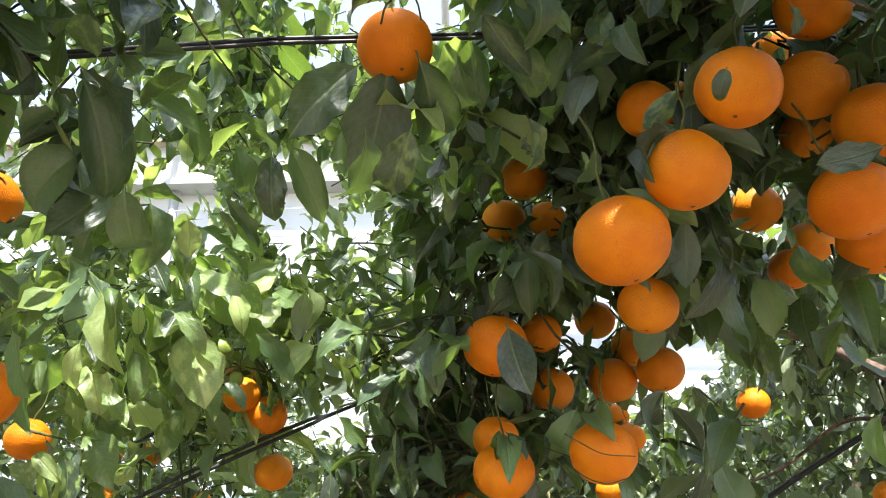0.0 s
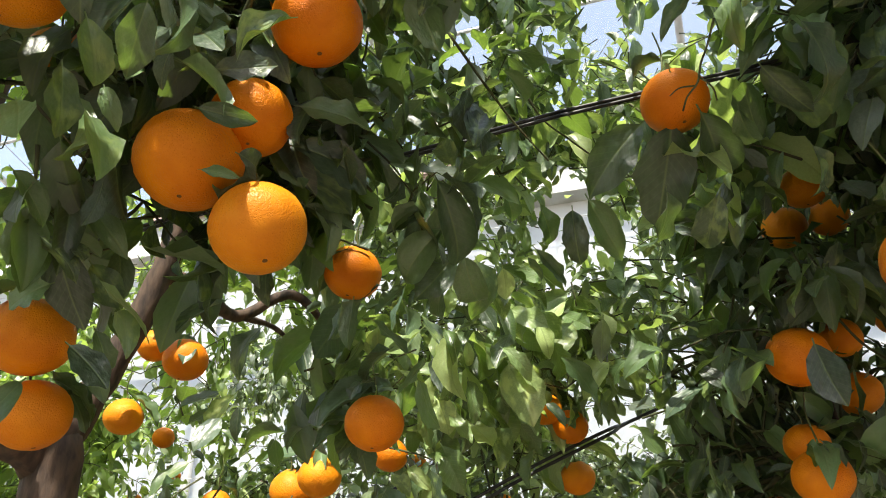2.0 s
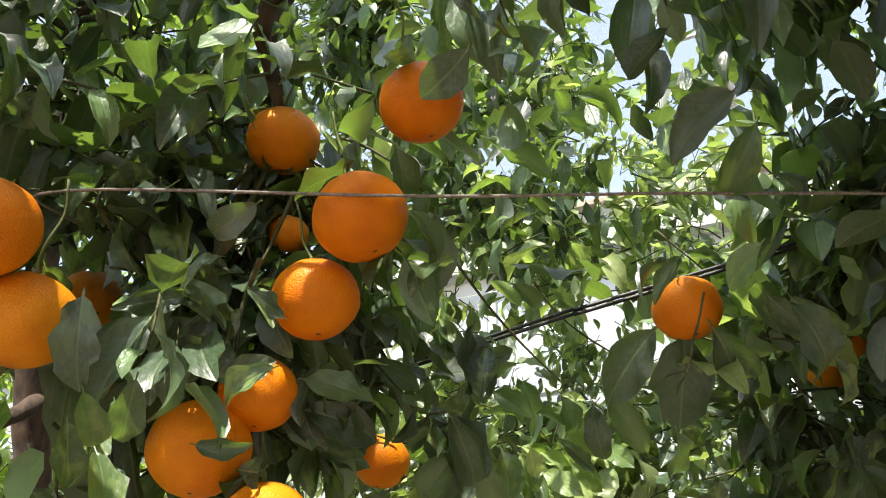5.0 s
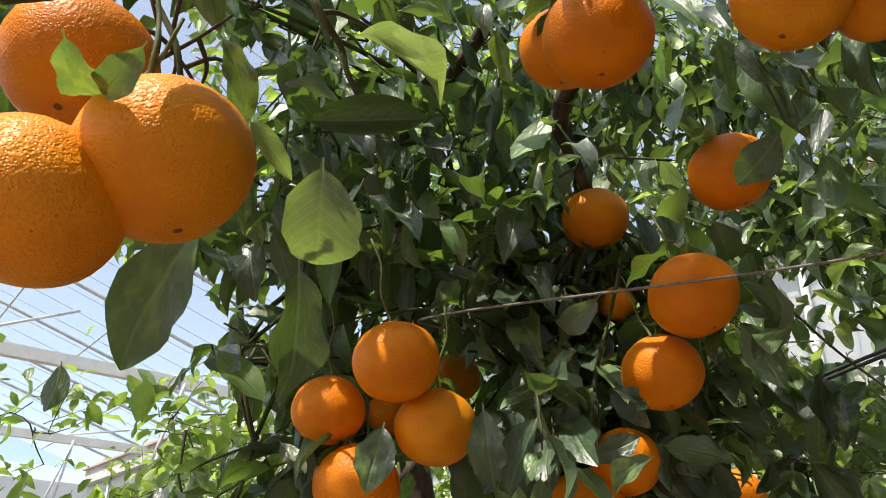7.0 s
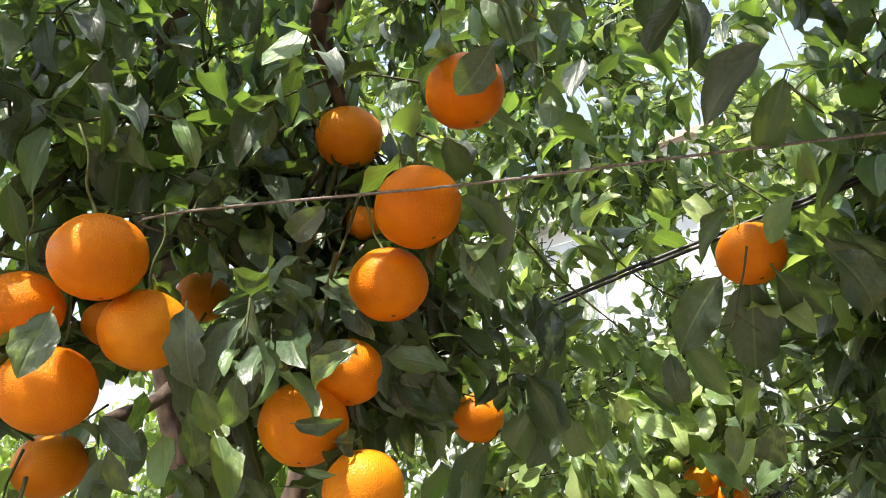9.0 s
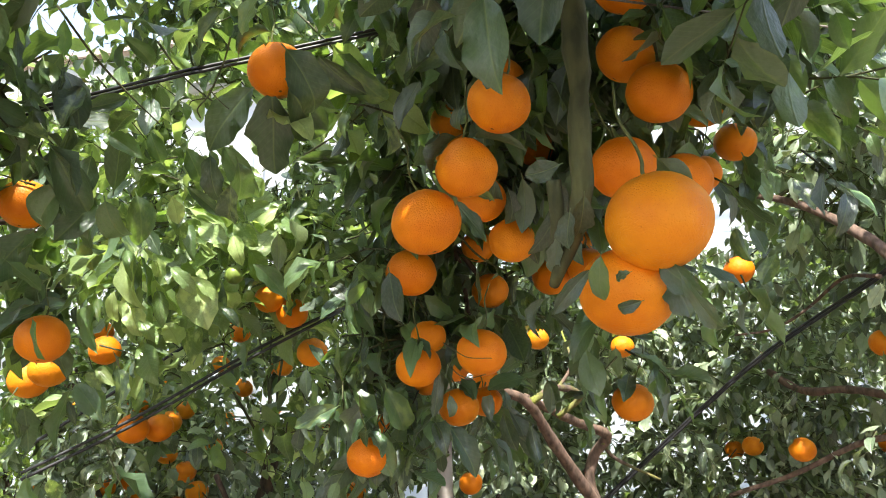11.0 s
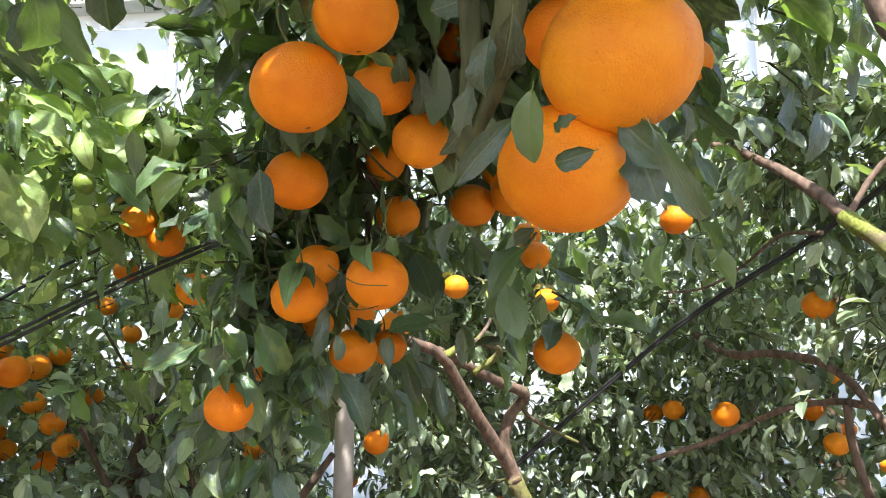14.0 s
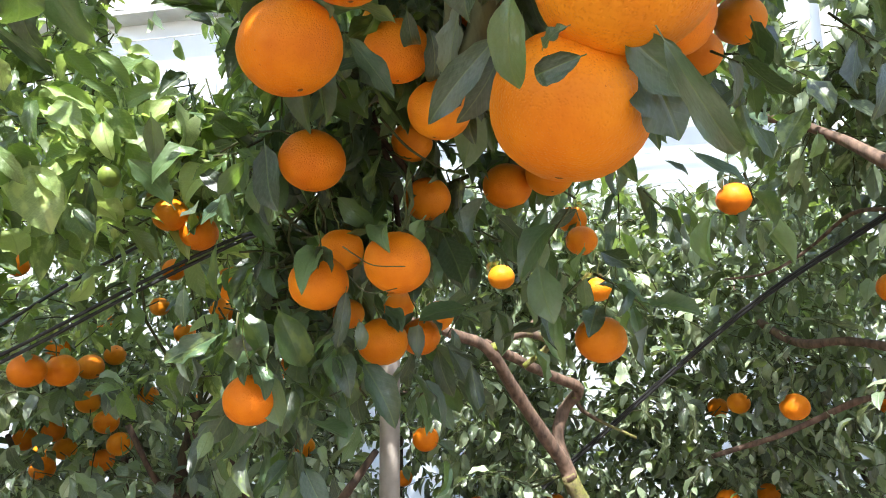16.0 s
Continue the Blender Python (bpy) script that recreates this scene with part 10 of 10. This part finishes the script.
near.clump(-0.55, 0.93, 2.02, 0.09, 6, 0.090, 0.80)
near.clump(-0.49, 0.89, 1.72, 0.08, 6, 0.090, 0.80)
near.clump(-0.51, 0.83, 1.89, 0.08, 6, 0.090, 0.80)
near.clump(-0.56, 1.00, 1.78, 0.08, 6, 0.090, 0.80)
near.clump(-0.48, 0.86, 1.84, 0.08, 6, 0.090, 0.80)
near.clump(-0.58, 0.84, 1.96, 0.08, 6, 0.090, 0.80)
# Six clumps out of view, added to darken the big near fruit.
near.clump(0.45, 0.15, 2.40, 0.17, 22, 0.09, 0.4)
near.clump(0.38, 0.05, 2.45, 0.17, 22, 0.09, 0.4)
near.clump(0.55, 0.10, 2.38, 0.17, 22, 0.09, 0.4)
near.clump(0.42, -0.10, 2.50, 0.17, 22, 0.09, 0.4)
near.clump(0.30, 0.20, 2.42, 0.17, 22, 0.09, 0.4)
near.clump(0.50, 0.30, 2.42, 0.17, 22, 0.09, 0.4)
near.clump(-0.37, 0.73, 1.94, 0.07, 6, 0.100, 0.70)
near.clump(-0.34, 0.71, 1.90, 0.08, 6, 0.100, 0.70)
near.clump(-0.41, 0.67, 1.93, 0.06, 6, 0.100, 0.70)
near.clump(-0.33, 0.82, 2.02, 0.09, 6, 0.100, 0.70)
near.clump(-0.44, 0.82, 1.91, 0.08, 6, 0.100, 0.70)
near.clump(-0.45, 0.73, 1.95, 0.07, 6, 0.100, 0.70)
near.clump(-0.37, 0.67, 1.93, 0.08, 6, 0.100, 0.70)
left.clump(-0.79, 2.26, 2.78, 0.18, 12, 0.085, 0.40)
left.clump(-0.89, 2.38, 3.06, 0.17, 12, 0.085, 0.40)
left.clump(-0.41, 2.09, 2.59, 0.14, 12, 0.085, 0.40)
left.clump(-0.68, 1.88, 2.55, 0.16, 12, 0.085, 0.40)
left.clump(-0.53, 2.38, 3.03, 0.15, 12, 0.085, 0.40)
left.clump(-0.40, 2.49, 2.82, 0.15, 12, 0.085, 0.40)
back_c.clump(-0.41, 2.30, 2.33, 0.16, 13, 0.085, 0.40)
back_c.clump(-0.65, 2.50, 2.47, 0.19, 13, 0.085, 0.40)
back_c.clump(-0.42, 2.51, 2.44, 0.19, 13, 0.085, 0.40)
back_c.clump(-0.32, 2.84, 2.34, 0.21, 13, 0.085, 0.40)
back_c.clump(-0.58, 2.25, 2.51, 0.16, 13, 0.085, 0.40)
back_c.clump(-0.91, 2.89, 2.50, 0.16, 13, 0.085, 0.40)
back_c.clump(-1.04, 2.62, 2.73, 0.15, 12, 0.085, 0.40)
back_c.clump(-0.86, 2.11, 2.78, 0.14, 12, 0.085, 0.40)
back_c.clump(-0.93, 2.14, 2.54, 0.15, 12, 0.085, 0.40)
back_c.clump(-1.03, 2.22, 2.96, 0.18, 12, 0.085, 0.40)
# From here to the limbs: unseen crown overhead and behind, added only for shade.
near.clump(-0.03, 0.50, 2.62, 0.13, 18, 0.09, 0.40)
near.clump(0.04, 0.62, 2.66, 0.13, 18, 0.09, 0.40)
near.clump(-0.02, 0.66, 2.72, 0.13, 18, 0.09, 0.40)
near.clump(0.06, 0.46, 2.58, 0.13, 18, 0.09, 0.40)
near.clump(0.40, -0.35, 2.38, 0.20, 20, 0.09, 0.40)
near.clump(0.22, -0.25, 2.45, 0.20, 20, 0.09, 0.40)
near.clump(0.62, -0.15, 2.32, 0.20, 20, 0.09, 0.40)
near.clump(0.45, -0.58, 2.32, 0.20, 20, 0.09, 0.40)
near.clump(0.25, -0.60, 2.40, 0.20, 20, 0.09, 0.40)
near.clump(0.72, -0.38, 2.25, 0.20, 20, 0.09, 0.40)
near.clump(0.52, -0.30, 2.15, 0.18, 16, 0.09, 0.5)
near.clump(0.30, -0.45, 2.20, 0.18, 14, 0.09, 0.5)
near.clump(0.68, 0.00, 2.05, 0.18, 16, 0.09, 0.5)
near.clump(0.62, 0.30, 2.10, 0.14, 14, 0.09, 0.5)
near.clump(0.42, 0.36, 2.04, 0.10, 14, 0.09, 0.5)
near.clump(0.50, 0.22, 2.12, 0.10, 14, 0.09, 0.5)
near.clump(0.36, 0.20, 2.16, 0.10, 12, 0.09, 0.5)
near.clump(0.15, 0.40, 2.60, 0.22, 12, 0.09, 0.5)
near.clump(0.35, 0.20, 2.65, 0.22, 10, 0.09, 0.5)
near.clump(-0.20, 0.25, 2.70, 0.22, 4, 0.09, 0.5)
mid.limb("trunk", [(0.450, 2.550, -0.020), (0.400, 2.500, 0.700), (0.337, 2.329, 1.130), (0.265, 2.275, 1.311)], 0.0340, 0.0220)
mid.limb("limb", [(0.271, 2.278, 1.298), (0.253, 2.258, 1.344), (0.154, 2.111, 1.524), (0.098, 2.003, 1.640), (0.040, 1.943, 1.673), (-0.075, 1.866, 1.710)], 0.0215, 0.0110, mat=BROWN)
mid.limb("limb", [(0.281, 2.349, 1.254), (0.236, 2.361, 1.384), (0.253, 2.387, 1.475), (0.300, 2.370, 1.538), (0.215, 2.267, 1.583), (0.126, 2.158, 1.633), (0.084, 2.051, 1.661)], 0.0220, 0.0110, mat=BROWN)
mid.limb("branch", [(0.098, 2.003, 1.640), (0.175, 2.060, 1.683), (0.238, 2.166, 1.661), (0.166, 2.163, 1.601)], 0.0120, 0.0080)
mid.limb("branch", [(0.175, 2.060, 1.675), (0.216, 2.158, 1.760), (0.186, 2.244, 1.870)], 0.0060, 0.0030)
mid.limb("branch", [(0.286, 2.370, 1.518), (0.319, 2.419, 1.465), (0.458, 2.462, 1.393)], 0.0080, 0.0040)
right.limb("limb", [(1.136, 1.574, 1.670), (1.083, 1.611, 1.787), (1.049, 1.670, 1.859), (1.012, 1.738, 1.928)], 0.0220, 0.0190)
right.limb("limb", [(1.024, 1.725, 1.913), (1.012, 1.737, 1.931), (0.987, 1.788, 1.988), (0.922, 1.893, 2.089), (0.839, 1.970, 2.164), (0.731, 2.080, 2.230)], 0.0185, 0.0080, mat=BROWN)
right.limb("limb", [(1.224, 1.509, 1.732), (1.181, 1.507, 1.893), (1.132, 1.523, 2.055), (1.078, 1.523, 2.185), (1.037, 1.541, 2.316), (1.014, 1.542, 2.442)], 0.0270, 0.0200, mat=BROWN)
right.limb("branch", [(1.012, 1.740, 1.916), (1.100, 1.751, 2.040), (1.166, 1.705, 2.088), (1.213, 1.669, 2.124)], 0.0078, 0.0039, mat=BROWN)
right.limb("branch", [(0.854, 2.616, 1.735), (0.933, 2.500, 1.662), (1.033, 2.370, 1.659), (1.128, 2.234, 1.618), (1.174, 2.110, 1.519), (1.210, 2.033, 1.384), (1.220, 2.018, 1.292)], 0.0130, 0.0104, mat=BROWN)
right.limb("branch", [(0.675, 2.539, 1.335), (0.873, 2.459, 1.410), (1.037, 2.369, 1.498), (1.151, 2.279, 1.523), (1.180, 2.161, 1.518)], 0.0078, 0.0104, mat=BROWN)
right.limb("branch", [(1.160, 2.223, 1.517), (1.163, 2.216, 1.411), (1.186, 2.194, 1.281)], 0.0104, 0.0130, mat=BROWN)
right.limb("branch", [(0.719, 2.325, 1.836), (0.832, 2.302, 1.848), (0.926, 2.272, 1.900), (1.001, 2.134, 1.964), (1.027, 1.918, 1.927)], 0.0033, 0.0059, mat=BROWN)
right.limb("trunk", [(1.550, 1.750, -0.020), (1.500, 1.700, 0.700), (1.196, 1.602, 1.519), (1.136, 1.574, 1.670)], 0.0500, 0.0260)
left.limb("branch", [(-0.737, 1.748, 1.470), (-0.698, 1.818, 1.333), (-0.664, 1.890, 1.290), (-0.564, 1.991, 1.247)], 0.0070, 0.0090)
left.limb("branch", [(-0.594, 1.940, 1.402), (-0.572, 1.999, 1.325), (-0.569, 2.040, 1.218)], 0.0050, 0.0070)
left.limb("trunk", [(-0.75, 1.90, -0.02), (-0.72, 1.88, 0.5), (-0.77, 1.93, 1.05), (-0.67, 1.95, 1.50)], 0.05, 0.02)
left.limb("limb", [(-0.73, 1.89, 0.55), (-1.05, 2.00, 0.98), (-1.40, 2.10, 1.42)], 0.025, 0.008)
left.limb("limb", [(-0.73, 1.89, 0.55), (-0.45, 1.80, 0.98), (-0.10, 1.70, 1.42)], 0.025, 0.008)
back_a.limb("trunk", [(-2.30, 2.90, -0.02), (-2.27, 2.88, 0.5), (-2.32, 2.93, 1.40), (-2.22, 2.95, 2.00)], 0.05, 0.02)
back_a.limb("limb", [(-2.28, 2.89, 0.55), (-2.60, 3.00, 1.30), (-2.95, 3.10, 1.90)], 0.025, 0.008)
back_a.limb("limb", [(-2.28, 2.89, 0.55), (-2.00, 2.80, 1.30), (-1.65, 2.70, 1.90)], 0.025, 0.008)
back_b.limb("trunk", [(1.60, 3.50, -0.02), (1.63, 3.48, 0.5), (1.58, 3.53, 1.47), (1.68, 3.55, 2.10)], 0.05, 0.02)
back_b.limb("limb", [(1.62, 3.49, 0.55), (1.30, 3.60, 1.37), (0.95, 3.70, 1.99)], 0.025, 0.008)
back_b.limb("limb", [(1.62, 3.49, 0.55), (1.90, 3.40, 1.37), (2.25, 3.30, 1.99)], 0.025, 0.008)
back_c.limb("trunk", [(-0.60, 3.60, -0.02), (-0.57, 3.58, 0.5), (-0.62, 3.63, 1.26), (-0.52, 3.65, 1.80)], 0.05, 0.02)
back_c.limb("limb", [(-0.58, 3.59, 0.55), (-0.90, 3.70, 1.17), (-1.25, 3.80, 1.71)], 0.025, 0.008)
back_c.limb("limb", [(-0.58, 3.59, 0.55), (-0.30, 3.50, 1.17), (0.05, 3.40, 1.71)], 0.025, 0.008)
west.limb("trunk", [(-3.60, 1.20, -0.02), (-3.57, 1.18, 0.5), (-3.62, 1.23, 1.12), (-3.52, 1.25, 1.60)], 0.05, 0.02)
west.limb("limb", [(-3.58, 1.19, 0.55), (-3.90, 1.30, 1.04), (-4.25, 1.40, 1.52)], 0.025, 0.008)
west.limb("limb", [(-3.58, 1.19, 0.55), (-3.30, 1.10, 1.04), (-2.95, 1.00, 1.52)], 0.025, 0.008)
west_b.limb("trunk", [(-3.30, 2.60, -0.02), (-3.27, 2.58, 0.5), (-3.32, 2.63, 1.26), (-3.22, 2.65, 1.80)], 0.05, 0.02)
west_b.limb("limb", [(-3.28, 2.59, 0.55), (-3.60, 2.70, 1.17), (-3.95, 2.80, 1.71)], 0.025, 0.008)
west_b.limb("limb", [(-3.28, 2.59, 0.55), (-3.00, 2.50, 1.17), (-2.65, 2.40, 1.71)], 0.025, 0.008)
west_c.limb("trunk", [(-2.55, 1.75, -0.02), (-2.52, 1.73, 0.5), (-2.57, 1.78, 1.12), (-2.47, 1.80, 1.60)], 0.05, 0.02)
west_c.limb("limb", [(-2.53, 1.74, 0.55), (-2.85, 1.85, 1.04), (-3.20, 1.95, 1.52)], 0.025, 0.008)
west_c.limb("limb", [(-2.53, 1.74, 0.55), (-2.25, 1.65, 1.04), (-1.90, 1.55, 1.52)], 0.025, 0.008)
west_d.limb("trunk", [(-2.20, 0.30, -0.02), (-2.17, 0.28, 0.5), (-2.22, 0.33, 1.05), (-2.12, 0.35, 1.50)], 0.05, 0.02)
west_d.limb("limb", [(-2.18, 0.29, 0.55), (-2.50, 0.40, 0.98), (-2.85, 0.50, 1.42)], 0.025, 0.008)
west_d.limb("limb", [(-2.18, 0.29, 0.55), (-1.90, 0.20, 0.98), (-1.55, 0.10, 1.42)], 0.025, 0.008)
low.limb("trunk", [(-1.05, 2.25, -0.02), (-1.02, 2.22, 0.4), (-1.08, 2.2, 0.9), (-1.04, 2.18, 1.35)], 0.04, 0.018)
low.limb("limb", [(-1.03, 2.22, 0.45), (-1.25, 2.25, 0.9), (-1.45, 2.3, 1.3)], 0.022, 0.008)
low.limb("limb", [(-1.03, 2.22, 0.5), (-0.8, 2.15, 0.9), (-0.62, 2.05, 1.3)], 0.022, 0.008)
low.finish(150)
left.finish(300)
right.finish(200)
mid.finish(200)
back_a.finish()
back_b.finish()
back_c.finish()
west.finish()
west_b.finish()
west_c.finish()
west_d.finish()
near.finish(300)


# ---- hoses, cord and pole ----
def line(name, pts, r, mat, label, category, sides=8):
    return tagged(part(name, tube(bmesh.new(), smooth_path(pts, 6), r, r, sides), mat, None, label), "", category)


line("support_cord", [(-0.673, 0.525, 2.165), (-0.503, 0.235, 2.065), (-0.423, 0.175, 2.043), (-0.155, 0.324, 2.043), (0.112, 0.472, 2.051), (0.914, 0.917, 2.060)], 0.0014, CORD, "thin grey-brown cord stretched between the branches", "cord")
line("hose", [(-0.699, 0.504, 1.905), (-0.187, 0.658, 2.056), (-0.097, 0.685, 2.079), (0.647, 0.958, 2.299)], 0.0024, HOSE, "thin black irrigation hose strung through the tree", "hose")
line("hose", [(-0.699, 0.504, 1.911), (-0.187, 0.658, 2.062), (-0.097, 0.685, 2.085), (0.647, 0.958, 2.305)], 0.0024, HOSE, "thin black irrigation hose strung through the tree", "hose")
line("hose", [(-0.825, 1.154, 1.517), (-0.650, 1.260, 1.620), (-0.438, 1.347, 1.752), (-0.272, 1.393, 1.836), (-0.241, 1.521, 1.881), (0.003, 1.620, 2.006)], 0.0036, HOSE, "black irrigation hose strung between the trees", "hose")
line("hose", [(-0.824, 1.155, 1.504), (-0.650, 1.261, 1.607), (-0.438, 1.348, 1.740), (-0.272, 1.395, 1.827), (-0.241, 1.521, 1.881), (0.003, 1.620, 2.006)], 0.0036, HOSE, "black irrigation hose strung between the trees", "hose")
line("hose", [(-1.021, 1.387, 1.568), (-0.853, 1.476, 1.699), (-0.714, 1.514, 1.793), (-0.563, 1.545, 1.875)], 0.0040, HOSE, "black irrigation hose strung between the trees", "hose")
line("hose", [(0.083, 2.625, 1.160), (0.277, 2.559, 1.332), (0.749, 2.329, 1.740), (1.061, 2.009, 1.952), (1.210, 1.804, 2.072), (1.320, 1.591, 2.163)], 0.0042, HOSE, "black irrigation hose strung between the trees", "hose")
line("hose", [(0.083, 2.624, 1.149), (0.277, 2.558, 1.321), (0.748, 2.330, 1.730), (1.061, 2.010, 1.943), (1.211, 1.806, 2.064), (1.320, 1.593, 2.157)], 0.0042, HOSE, "black irrigation hose strung between the trees", "hose")
line("prop_pole", [(-0.13, 1.897, -0.05), (-0.13, 1.897, 1.0), (-0.13, 1.897, 1.95)], 0.0245, PVC, "upright grey-brown prop pole under the branches", "pole", 14)
